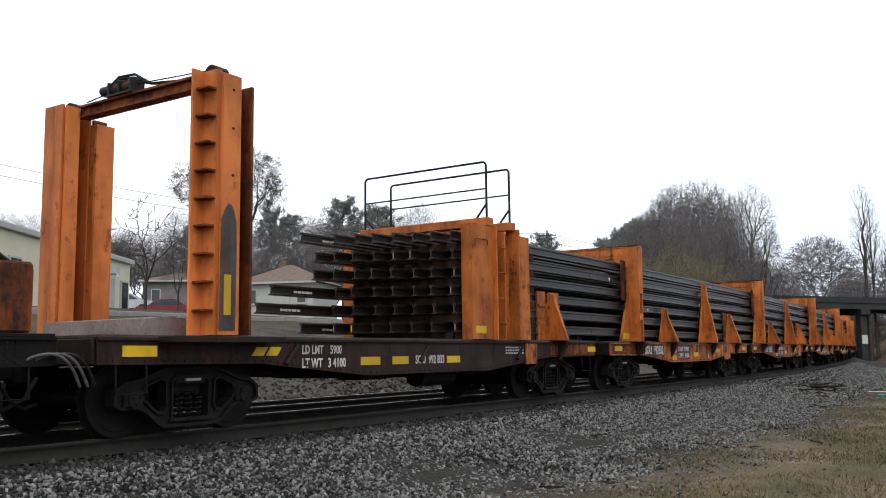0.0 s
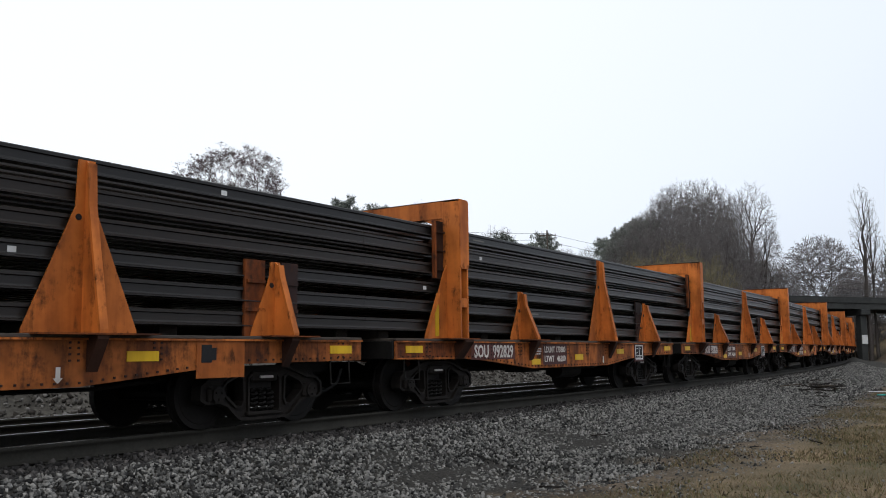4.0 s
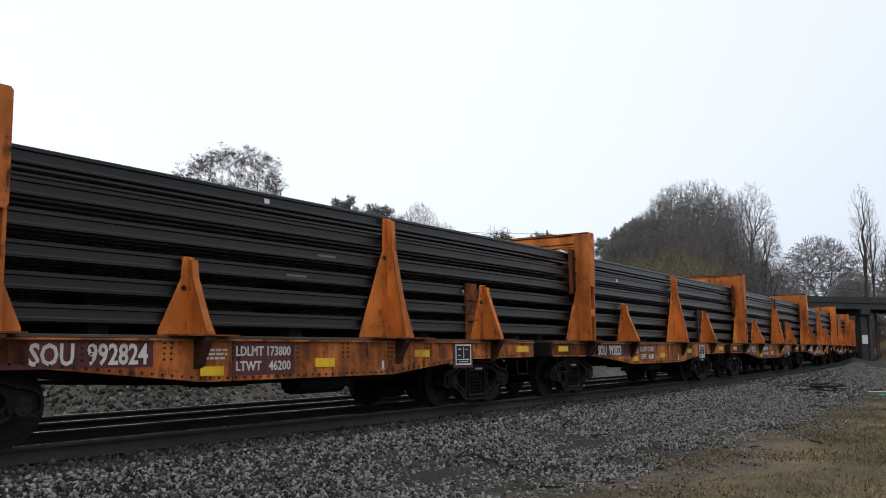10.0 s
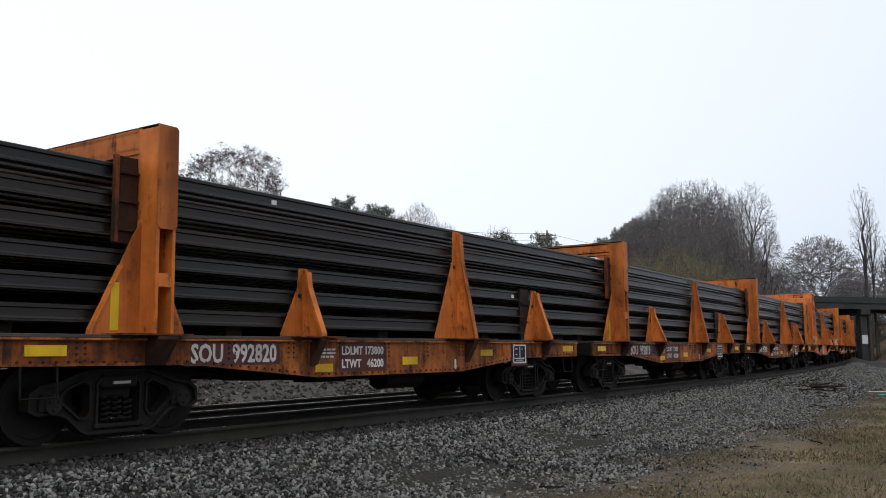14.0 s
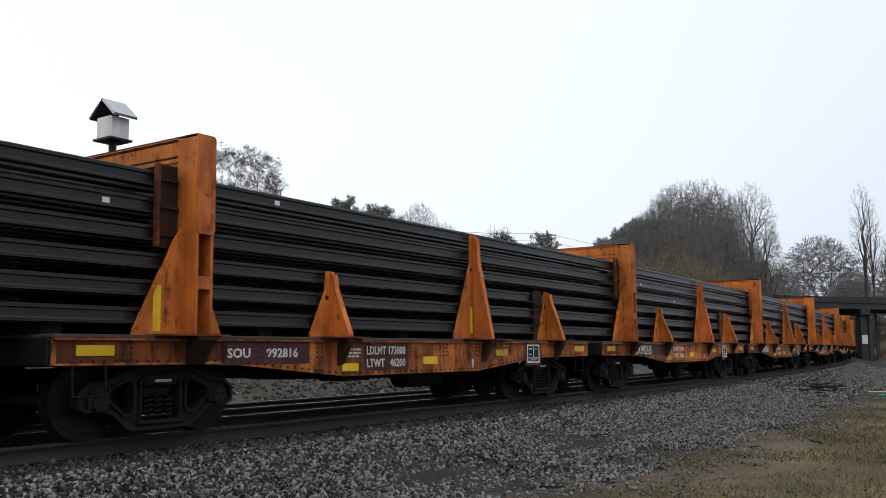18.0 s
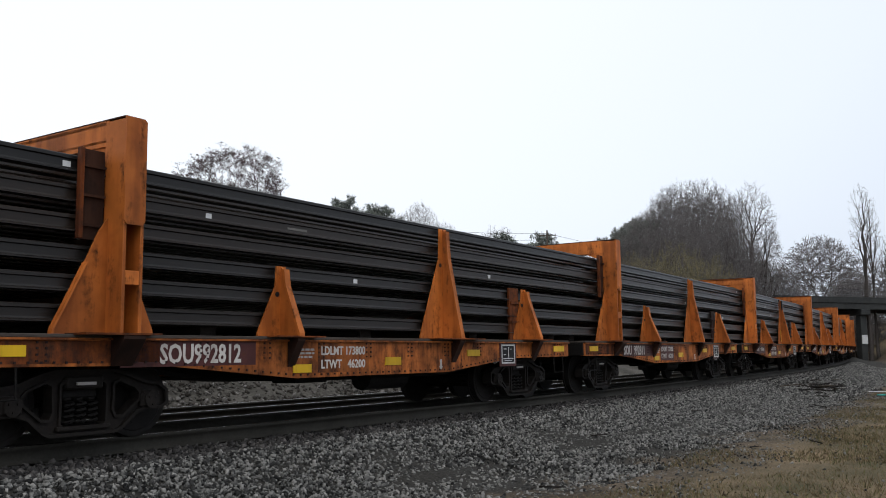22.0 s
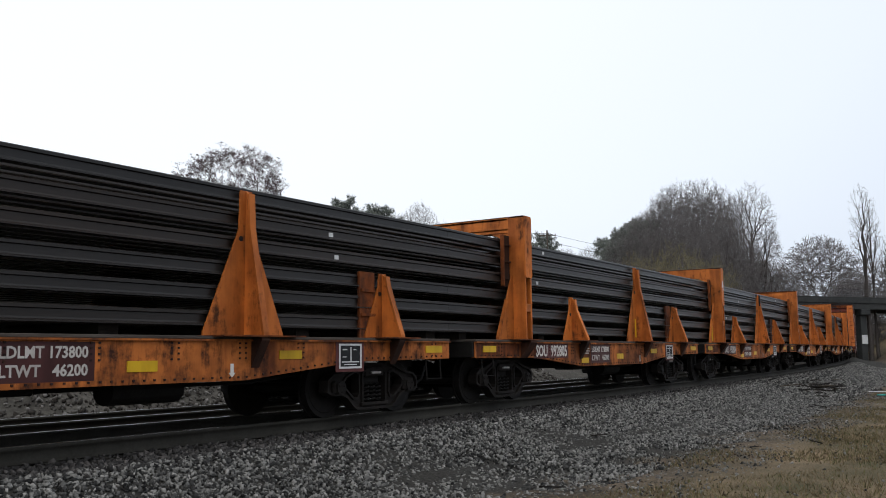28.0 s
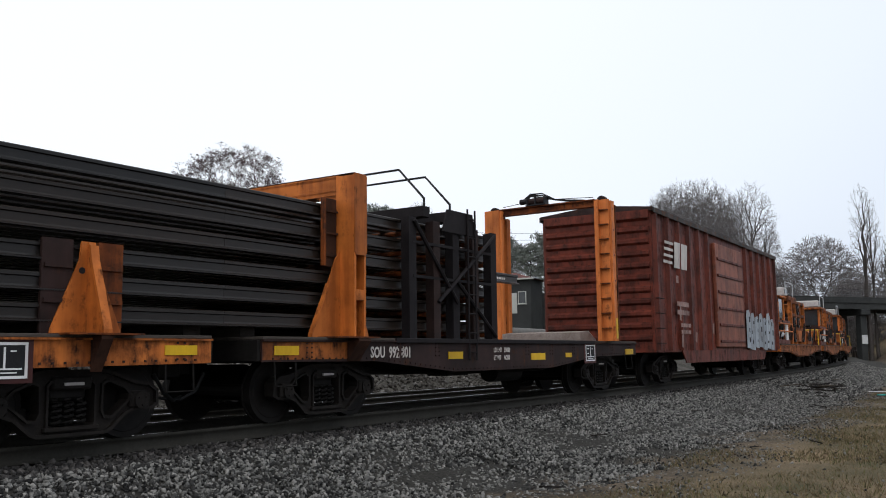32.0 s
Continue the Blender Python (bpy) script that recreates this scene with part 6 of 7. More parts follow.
def last_end_car():
    """Brown end car with a black roller rack round the rail ends and a winch portal."""
    car = thing("rail_end_car", "rusty brown flat car with a black rail rack and winch portal", "flat car", "rail train cars")
    underframe(car, 6.45, BOARD_GREY, BROWN_STEEL, TRUCK)
    bogie(car, -4.83)
    bogie(car, 4.95)
    tower(car, -MID)
    portal(car, 4.42, 4.90, 4.78, 0.25)
    for x, mat in ((-3.05, NAVY), (-2.35, RACK_BROWN), (-1.75, NAVY), (-1.1, RACK_BROWN), (-0.45, NAVY)):
        for m in (-1, 1):
            bm = bmesh.new()
            box(bm, x - 0.05, x + 0.05, min(m * 1.17, m * 1.33), max(m * 1.17, m * 1.33), Z0, 3.36)
            box(bm, x - 0.10, x + 0.10, min(m * 1.33, m * 1.36), max(m * 1.33, m * 1.36), Z0, 3.36)
            part("rack_post", bm, mat, car)
        for k in range(6):
            bm = bmesh.new()
            tube(bm, [(x, -1.16, TIER0 - 0.05 + k * TIER), (x, 1.16, TIER0 - 0.05 + k * TIER)], 0.045, 8)
            part("roller", bm, ORANGE_RUSTY, car)
    for a, b in (((-3.05, 3.3), (-1.75, 1.9)), ((-2.35, 1.9), (-0.45, 3.3)), ((-1.75, 2.3), (-0.45, 1.3))):
        bm = bmesh.new()
        tube(bm, [(a[0], -1.39, a[1]), (b[0], -1.39, b[1])], 0.035, 6)
        part("brace", bm, NAVY, car)
    for z in (2.9, 2.3):
        bm = bmesh.new()
        box(bm, -3.05, -0.45, -1.37, -1.34, z, z + 0.05)
        part("rack_bar", bm, NAVY, car)
    for x in (-1.45, -1.2):
        bm = bmesh.new()
        tube(bm, [(x, -1.42, 0.85), (x, -1.42, 3.7)], 0.02, 6)
        part("ladder_rail", bm, NAVY, car)
    for k in range(8):
        bm = bmesh.new()
        tube(bm, [(-1.45, -1.42, 1.0 + k * 0.36), (-1.2, -1.42, 1.0 + k * 0.36)], 0.014, 6)
        part("rung", bm, NAVY, car)
    for x in (-2.55, -1.75):
        bm = bmesh.new()
        box(bm, x - 0.1, x + 0.1, -1.3, 1.3, 3.42, 3.62, 0.01)
        part("top_beam", bm, NAVY, car)
    bm = bmesh.new()
    prism(bm, [(-2.2, 3.2), (-1.1, 3.2), (-1.25, 3.62), (-2.05, 3.62)], "y", -1.40, -1.36)
    part("hood_plate", bm, NAVY, car)
    handrail(car, -2.55, -1.25, 1.1, 3.62, 4.36, BLACK_PAINT, 0.5)
    handrail(car, -1.75, -1.25, 1.1, 3.62, 4.36, BLACK_PAINT, 0.5)
    bm = bmesh.new()
    box(bm, -3.6, 3.9, -1.43, -1.36, 1.165, 1.25, 0.01)
    part("rub_rail", bm, NAVY, car)
    panel(car, -6.44, -4.40, 0.92, 1.17, ORANGE_WORN)
    part("car_number", lettering("SOU  992 801", 0.175, WHITE_MARK, 0.72), None, car, "worn white number", pose(-4.2, -1.386, 0.93))
    part("capacity_mark", lettering("LD LMT   59000", 0.09, WHITE_MARK, 0.7), None, car, "worn white lettering", pose(-0.55, -1.386, 1.0))
    part("capacity_mark", lettering("LT WT    46200", 0.09, WHITE_MARK, 0.7), None, car, "worn white lettering", pose(-0.55, -1.386, 0.85))
    reflectors(car, [(-6.0, 1.05, 0.46, 0.13), (-1.85, 0.95, 0.45, 0.13), (1.2, 0.90, 0.6, 0.14), (2.6, 0.92, 0.3, 0.1), (6.0, 0.98, 0.5, 0.14)])
    data_plate(car, 3.7)
    bm = bmesh.new()
    box(bm, 4.62, 4.72, -1.648, -1.643, 1.30, 1.80)
    part("reflector", bm, YELLOW, car)
    return car


def control_car():
    """The cleaner orange car with a cab-like bulkhead, ladders, tool chest and a humped stake."""
    car = thing("rail_control_car", "clean orange flat car with ladder bulkhead and tool chests", "flat car", "rail train cars")
    underframe(car, 6.12, BOARD_GREY, ORANGE_CLEAN, TRUCK)
    bogie(car, B1)
    bogie(car, B2)
    stake(car, "B", 2.494 - MID)
    stake(car, "C", 6.35 - MID)
    for m in (-1, 1):
        o = lambda a, b: (min(m * a, m * b), max(m * a, m * b))
        bm = bmesh.new()
        box(bm, -5.42, -3.68, *o(1.20, 1.52), Z0, 1.72, 0.01)
        bulk = part("bulkhead", bm, ORANGE_CLEAN, car, "orange panelled bulkhead")
        for xa, xb, zt in ((-4.62, -3.78, 3.03), (-5.42, -5.30, 3.40)):
            bm = bmesh.new()
            box(bm, xa, xb, *o(1.20, 1.24), 1.722, zt)
            part("panel", bm, ORANGE_CLEAN, bulk)
        bm = bmesh.new()
        box(bm, -4.38, -4.02, *o(1.505, 1.53), 3.66, 4.0, 0.004)
        part("end_cap", bm, ORANGE_RUSTY, bulk, "rusty beam end")
        for x, z1 in ((-4.70, 3.62), (-4.35, 3.9), (-3.76, 3.66)):
            bm = bmesh.new()
            box(bm, x, x + 0.07, *o(1.24, 1.50), 1.72, z1, 0.004)
            part("upright", bm, ORANGE_CLEAN, bulk)
        bm = bmesh.new()
        box(bm, -4.28, -3.765, *o(1.26, 1.48), 3.44, 3.66, 0.008)
        part("side_beam", bm, ORANGE_CLEAN, bulk)
        bm = bmesh.new()
        box(bm, -4.26, -4.235, *o(1.24, 1.27), 1.75, 2.75)
        part("panel_seam", bm, ORANGE_RUSTY, bulk)
        bm = bmesh.new()
        box(bm, -4.72, -4.62, *o(1.24, 1.40), 1.73, 3.02, 0.006)
        part("panel_edge", bm, ORANGE_CLEAN, bulk)
        for z in (2.05, 2.5, 3.0, 3.5):
            bm = bmesh.new()
            box(bm, -5.24, -4.74, *o(1.53, 1.555), z, z + 0.03)
            part("rung", bm, ORANGE_CLEAN, bulk)
        for x in (-5.26, -4.76):
            bm = bmesh.new()
            box(bm, x, x + 0.04, *o(1.51, 1.545), 1.72, 3.75)
            part("ladder_rail", bm, ORANGE_CLEAN, bulk)
        # no hole is cut: a black plate carries the opening's inner shade as colour
        bm = bmesh.new()
        box(bm, -5.20, -4.75, *o(1.515, 1.535), 1.34, 1.55)
        part("opening", bm, BLACK_PAINT, bulk, "black plate painted as a shaded opening")
        for x in (-5.55,):
            for z in (1.95, 2.95):
                bm = bmesh.new()
                tube(bm, [(x, m * 1.30, z), (x - 0.06, m * 1.36, z + 0.05), (x - 0.06, m * 1.36, z + 0.32), (x, m * 1.30, z + 0.4)], 0.016, 6)
                part("grab_iron", bm, BLACK_PAINT, bulk)
        bm = bmesh.new()
        box(bm, -5.56, -5.42, *o(1.18, 1.30), Z0, 3.5, 0.008)
        part("corner_post", bm, ORANGE_CLEAN, bulk)
        bm = bmesh.new()
        box(bm, -4.0, -3.7, *o(1.525, 1.53), 1.45, 1.60)
        part("reflector", bm, YELLOW, bulk)
        bm = bmesh.new()
        tube(bm, [(-4.72, m * 1.56, 3.25), (-4.7, m * 1.64, 3.0), (-3.75, m * 1.64, 2.98), (-3.72, m * 1.52, 3.2)], 0.016, 6)
        part("grab_rail", bm, BLACK_PAINT, bulk)
    for x, z0, z1 in ((-5.3, 3.45, 3.72), (-4.2, 3.62, 4.02)):
        bm = bmesh.new()
        box(bm, x - 0.18, x + 0.18, -1.5, 1.5, z0, z1, 0.015)
        part("crossbeam", bm, ORANGE_CLEAN, car)
    bm = bmesh.new()
    tube(bm, [(-5.3, -1.15, 3.72), (-5.3, -1.15, 3.9), (-5.3, -0.75, 3.9), (-5.3, -0.75, 3.72)], 0.02, 6)
    part("grab_iron", bm, BLACK_PAINT, car)
    for k in range(9):
        bm = bmesh.new()
        prism(bm, [(-1.384, 1.18), (-1.50, 1.18), (-1.386, 0.93)], "x", -5.3 + k * 0.2, -5.28 + k * 0.2)
        part("sill_rib", bm, ORANGE_RUSTY, car)
    # tool chest and humped stake
    bm = bmesh.new()
    box(bm, 1.95, 3.25, -1.58, -1.2, Z0, 1.60, 0.012)
    chest = part("tool_chest", bm, ORANGE_CLEAN, car, "orange steel tool chest")
    bm = bmesh.new()
    box(bm, 1.93, 3.27, -1.60, -1.2, 1.60, 1.63)
    part("lid", bm, ORANGE_WORN, chest)
    bm = bmesh.new()
    tube(bm, [(2.6, -1.60, 1.6), (2.62, -1.63, 1.45), (2.70, -1.62, 1.40)], 0.02, 6)
    part("hasp", bm, BROWN_STEEL, chest)
    bm = bmesh.new()
    box(bm, 3.65, 5.6, -1.62, -1.2, Z0, 1.63, 0.012)
    base = part("stake_base", bm, ORANGE_CLEAN, car, "boxed orange stake base")
    bm = bmesh.new()
    prism(bm, [(3.75, 1.63), (5.45, 1.63), (5.3, 1.95), (4.9, 2.35), (4.55, 2.35), (4.1, 2.0)], "y", -1.22, -1.19)
    prism(bm, [(-1.22, 1.63), (-1.55, 1.63), (-1.30, 2.2), (-1.22, 2.35)], "x", 4.62, 4.66)
    prism(bm, [(-1.22, 1.63), (-1.55, 1.63), (-1.30, 2.2), (-1.22, 2.35)], "x", 4.92, 4.96)
    part("hump_plate", bm, ORANGE_WORN, base)
    bm = bmesh.new()
    box(bm, 4.3, 4.85, -1.627, -1.622, 1.38, 1.53)
    part("reflector", bm, YELLOW, base)
    bm = bmesh.new()
    box(bm, 5.22, 5.62, -1.632, -1.624, 1.27, 1.62)
    part("data_plate", bm, WHITE_PLATE, base, "white-framed black plate")
    bm = bmesh.new()
    for a, b in ((5.26, 5.41), (5.43, 5.58)):
        box(bm, a, b, -1.637, -1.633, 1.34, 1.58)
    part("black_field", bm, BLACK_PLATE, base)
    for k in range(10):
        bm = bmesh.new()
        prism(bm, [(-1.384, 1.18), (-1.56, 1.2), (-1.386, 0.95)], "x", 3.7 + k * 0.2, 3.72 + k * 0.2)
        part("sill_rib", bm, ORANGE_RUSTY, car)
    panel(car, -1.75, -0.35, 0.74, 1.12, MAROON)
    part("car_number", lettering("SOU  992817", 0.11, WHITE_MARK, 0.72), None, car, "white number", pose(-1.65, -1.388, 0.90))
    reflectors(car, [(-5.75, 1.06, 0.5, 0.13), (-1.9, 1.06, 0.35, 0.12), (0.1, 1.06, 0.45, 0.12), (5.8, 1.04, 0.4, 0.12)])
    bars(car, -0.2, 0.74, 0.5, 0.22, 3, WHITE_MARK)
    return car


def box_car():
    """Fifty-foot boxcar of weathered red steel."""
    car = thing("boxcar", "weathered red boxcar with ribbed sides and graffiti", "boxcar")
    h = 7.55
    bm = bmesh.new()
    box(bm, -h, h, -1.49, 1.49, 0.95, 4.98)
    part("body", bm, RED_BOX, car)
    bm = bmesh.new()
    prism(bm, [(-1.56, 4.92), (-1.56, 5.02), (0, 5.20), (1.56, 5.02), (1.56, 4.92)], "x", -h - 0.06, h + 0.06)
    part("roof", bm, BROWN_STEEL, car, "dull brown metal roof")
    for m in (-1, 1):
        for k in range(16):
            x = -h + 0.08 + k * (2 * h - 0.3) / 15
            if 5 < k < 10 and abs(x) < 1.75:
                continue
            bm = bmesh.new()
            prism(bm, [(x - 0.02, m * 1.49), (x + 0.05, m * 1.585), (x + 0.15, m * 1.585), (x + 0.22, m * 1.49)], "z", 1.0, 4.9)
            part("side_rib", bm, RED_BOX, car)
        bm = bmesh.new()
        box(bm, -1.75, 1.75, min(m * 1.49, m * 1.60), max(m * 1.49, m * 1.60), 1.10, 4.62, 0.02)
        door = part("door", bm, BROWN_STEEL if m > 0 else painted("faded_door_red", (0.27, 0.085, 0.05), (0.16, 0.07, 0.05), 0.4), car, "faded panelled sliding door")
        for k in range(6):
            bm = bmesh.new()
            z = 1.25 + k * 0.56
            box(bm, -1.6, 1.6, min(m * 1.60, m * 1.64), max(m * 1.60, m * 1.64), z, z + 0.09, 0.01)
            part("door_rib", bm, RED_BOX, door)
        bm = bmesh.new()
        prism(bm, [(-h, 1.0), (-h + 2.2, 1.0), (-h + 2.6, 0.62), (h - 2.6, 0.62), (h - 2.2, 1.0), (h, 1.0)], "y", min(m * 1.49, m * 1.52), max(m * 1.49, m * 1.52))
        part("side_sill", bm, RED_BOX, car)
    for m in (-1, 1):
        for k in range(11):
            bm = bmesh.new()
            z = 1.25 + k * 0.34
            prism(bm, [(m * h, z), (m * (h + 0.07), z + 0.06), (m * (h + 0.07), z + 0.14), (m * h, z + 0.2)], "y", -1.42, 1.42)
            part("end_rib", bm, RED_BOX, car)
        bm = bmesh.new()
        box(bm, min(m * h, m * (h + 0.1)), max(m * h, m * (h + 0.1)), -1.45, 1.45, 4.72, 4.95)
        part("end_cap", bm, RED_BOX, car)
    for k in range(4):
        bm = bmesh.new()
        tube(bm, [(-h + 0.08, -1.50, 1.2 + k * 0.42), (-h + 0.1, -1.60, 1.2 + k * 0.42), (-h + 0.5, -1.60, 1.2 + k * 0.42), (-h + 0.52, -1.50, 1.2 + k * 0.42)], 0.014, 6)
        part("grab_iron", bm, BROWN_STEEL, car)
    bogie(car, -5.6)
    bogie(car, 5.6)
    coupler(car, -h, -1)
    coupler(car, h, 1)
    bm = bmesh.new()
    box(bm, -h, h, -0.3, 0.3, 0.7, 0.95)
    part("centre_sill", bm, TRUCK, car)
    # the emblem as plain white shapes
    for k in range(4):
        mark = bmesh.new()
        box(mark, -6.95 + 0.05 * k, -6.2 + 0.05 * k, -1.596, -1.590, 3.50 + k * 0.19, 3.58 + k * 0.19)
        part("emblem_stripe", mark, WHITE_MARK, car, "faded white stripe")
    for x, w in ((-6.05, 0.5), (-5.42, 0.55)):
        mark = bmesh.new()
        prism(mark, [(x, 3.42), (x + w, 3.42), (x + w + 0.12, 4.2), (x + 0.12, 4.2)], "y", -1.596, -1.590)
        part("emblem_block", mark, WHITE_MARK, car, "faded white emblem shape")
    for x, z, w, hh, rows in ((-5.9, 2.9, 0.2, 0.4, 1), (-5.9, 2.0, 1.1, 0.5, 2), (-5.6, 1.45, 0.9, 0.4, 2)):
        bars(car, x, z, w, hh, rows, FADED_MARK, -1.592, True)
    # pale lettering-like patches of spray paint, no readable words
    rnd = random.Random(5)
    for k in range(7):
        bm = bmesh.new()
        x = 2.0 + k * 0.64
        lo, hi = 1.0 + rnd.random() * 0.12, 2.25 + rnd.random() * 0.35
        prism(bm, [(x, lo), (x + 0.60, lo - 0.04), (x + 0.64, hi - 0.2), (x + 0.45, hi), (x + 0.12, hi - 0.04), (x + 0.02, hi - 0.25)], "y", -1.596 - 0.0005 * k, -1.590)
        blot = part("spray_paint", bm, SPRAY, car, "pale blue-grey spray paint")
        for q in range(3):
            bm = bmesh.new()
            dx, dz = rnd.uniform(0.08, 0.4), lo + 0.2 + q * 0.38
            box(bm, x + dx, x + dx + rnd.uniform(0.08, 0.18), -1.604, -1.600, dz, dz + rnd.uniform(0.1, 0.22))
            part("spray_outline", bm, BLACK_PLATE, blot)
    for k in range(9):
        bm = bmesh.new()
        x, z = rnd.uniform(-7.0, 1.6), rnd.uniform(1.05, 2.3)
        prism(bm, [(x, z), (x + 0.14, z - 0.05), (x + 0.2, z + 0.25 + rnd.random() * 0.3), (x + 0.03, z + 0.3)], "y", -1.594, -1.590)
        part("paint_scrape", bm, FADED_MARK, car, "pale scraped patch")
    for m in (-1, 1):
        bm = bmesh.new()
        box(bm, -h - 0.05, h + 0.05, min(m * 1.565, m * 1.60), max(m * 1.565, m * 1.60), 4.86, 5.0)
        part("roof_edge", bm, GREY_STEEL, car, "dull grey roof edge strip")
    return car


SPRAY = painted("pale_blue_spray_paint", (0.36, 0.40, 0.44), (0.2, 0.1, 0.07), 0.25, dark=0.8)


def machine_car(label, seed):
    """A flat car with orange track machinery on it."""
    car = thing("machine_car", label, "work car", "work cars")
    rnd = random.Random(seed)
    underframe(car, 6.3, BOARD_GREY, ORANGE_WORN, ORANGE_WORN)
    bogie(car, -4.7)
    bogie(car, 4.7)
    def piece(name, mat, boxes, label=""):
        bm = bmesh.new()
        for q in boxes:
            box(bm, *q)
        return part(name, bm, mat, car, label)

    def pipe(name, mat, pts, r, label=""):
        bm = bmesh.new()
        tube(bm, pts, r, 8)
        return part(name, bm, mat, car, label)

    # low engine section: red and dark machinery with a white panel, an open-framed cab above
    piece("engine_bed", RED_BOX, [(-5.7, -2.6, -1.2, 1.2, Z0, 1.5, 0.03)], "dark red engine bed")
    piece("engine_block", BLACK_PAINT, [(-5.3, -4.1, -1.0, 1.0, 1.5, 2.15, 0.05)], "black engine")
    piece("white_panel", WHITE_PLATE, [(-3.75, -3.25, -1.24, -1.18, 1.45, 2.2, 0.01)], "white panel")
    piece("hydraulic_tank", ORANGE_WORN, [(-3.2, -2.55, -1.1, 1.0, 1.5, 2.25, 0.05)])
    piece("hood", ORANGE_WORN, [(-5.85, -5.35, -1.15, 1.15, 1.5, 2.1, 0.05)])
    pipe("air_tank", WHITE_PLATE, [(-5.15, -1.12, 1.72), (-4.55, -1.12, 1.72)], 0.16, "white air tank")
    pipe("filter", BLACK_PAINT, [(-4.3, -1.1, 1.55), (-4.3, -1.1, 2.1)], 0.12)
    for z in (2.2, 1.85):
        pipe("guard_pipe", ORANGE, [(-5.8, -1.28, z), (-2.5, -1.28, z)], 0.035)
    piece("shelf_beam", RED_BOX, [(-5.7, -2.5, -1.22, -1.12, 2.26, 2.36)])
    for x, y in ((-4.9, -1.15), (-3.5, -1.15), (-4.9, 0.5), (-3.5, 0.5)):
        piece("cab_post", ORANGE, [(x - 0.05, x + 0.05, y, y + 0.1, 2.36, 3.4)])
    piece("cab_roof", ORANGE_WORN, [(-5.1, -3.35, -1.25, 0.7, 3.4, 3.5, 0.03)], "orange cab roof")
    piece("cab_glass", PANE, [(-4.84, -3.56, -1.11, -1.08, 2.45, 3.38)], "dark cab glass")
    piece("front_glass", PANE, [(-4.91, -4.88, -1.02, 0.48, 2.45, 3.38)], "dark cab glass")
    piece("seat", BLACK_PAINT, [(-4.5, -4.0, -0.6, -0.1, 2.36, 3.0, 0.05)])
    # tall crane section: posts, beams, drums and gear, a small white cab on top
    for x in (-1.9, -0.7, 0.6, 1.9):
        for y in (-1.22, 1.04):
            piece("upright", ORANGE_WORN, [(x, x + 0.16, y, y + 0.18, Z0, 3.35)])
    for z in (1.95, 2.65, 3.3):
        for y in (-1.2, 1.06):
            piece("cross_rail", ORANGE_RUSTY, [(-1.9, 2.06, y, y + 0.12, z, z + 0.14)])
    piece("turntable", BLACK_PAINT, [(-1.7, 1.8, -0.9, 0.9, 1.3, 1.9, 0.1)], "dark turntable")
    piece("gear_case", BROWN_STEEL, [(-1.6, -0.8, -1.0, 0.8, 2.1, 2.6, 0.06), (0.8, 1.7, -1.0, 0.8, 2.0, 2.9, 0.08)])
    piece("side_plate", ORANGE_WORN, [(-0.55, 0.62, -1.25, -1.20, 1.4, 1.95)])
    piece("slewing_head", ORANGE_RUSTY, [(-0.5, 1.9, -0.9, 0.9, 3.44, 3.75, 0.05)])
    piece("counterweight", ORANGE_WORN, [(2.2, 3.0, -1.1, 1.1, 2.1, 3.55, 0.15)])
    for x, z in ((-1.2, 2.35), (0.0, 2.35), (1.3, 1.62), (-1.2, 1.62), (0.0, 3.0)):
        bm = bmesh.new()
        disc(bm, "y", (x, z), 0.26, -1.24, -1.0, 18, 0.2)
        drum_part = part("winch_drum", bm, BLACK_PAINT, car, "dark cable drum")
        bm = bmesh.new()
        disc(bm, "y", (x, z), 0.11, -1.27, -1.24, 12)
        part("hub", bm, ORANGE_RUSTY, drum_part)
    upper = piece("upper_cab", BOARD_PALE, [(-0.35, 0.6, -0.7, 0.7, 3.75, 4.2, 0.06)], "white operator cab")
    bm = bmesh.new()
    box(bm, -0.25, 0.5, -0.72, -0.705, 3.88, 4.1)
    part("cab_window", bm, PANE, upper, "dark window")
    for y in (-0.8, 0.8):
        pipe("top_rail", GALV, [(-0.6, y, 3.75), (-0.6, y, 4.45), (1.6, y, 4.45), (1.6, y, 3.75)], 0.02, "thin grey rail")
    pipe("boom", ORANGE_WORN, [(2.4, 0, 3.3), (3.6, 0, 3.45), (5.4, 0, 2.3)], 0.16, "folded orange boom")
    pipe("ram", GALV, [(2.8, -0.35, 2.2), (4.3, -0.35, 2.9)], 0.06)
    piece("power_pack", ORANGE_WORN, [(3.2, 4.6, -1.15, 1.15, Z0, 2.0, 0.06)])
    piece("vent_panel", BLACK_PAINT, [(3.35, 4.4, -1.175, -1.16, 1.45, 1.85)])
    piece("fuel_tank", BROWN_STEEL, [(4.8, 5.7, -1.1, 1.1, Z0, 1.75, 0.12)])
    pipe("exhaust", BLACK_PAINT, [(4.2, -0.7, 2.0), (4.2, -0.7, 2.8)], 0.06)
    pipe("guard_rail", YELLOW, [(5.9, -1.3, Z0), (5.9, -1.3, 2.1), (5.9, 1.3, 2.1), (5.9, 1.3, Z0)], 0.03)
    for k in range(9):
        x = rnd.uniform(-5.4, 4.6)
        pipe("hose", RUBBER if k % 2 else BROWN_STEEL, [(x, -1.2, 1.5), (x + 0.25, -1.3, 1.9 + rnd.random() * 0.5), (x + 0.6, -1.2, 1.45)], 0.03)
    return car


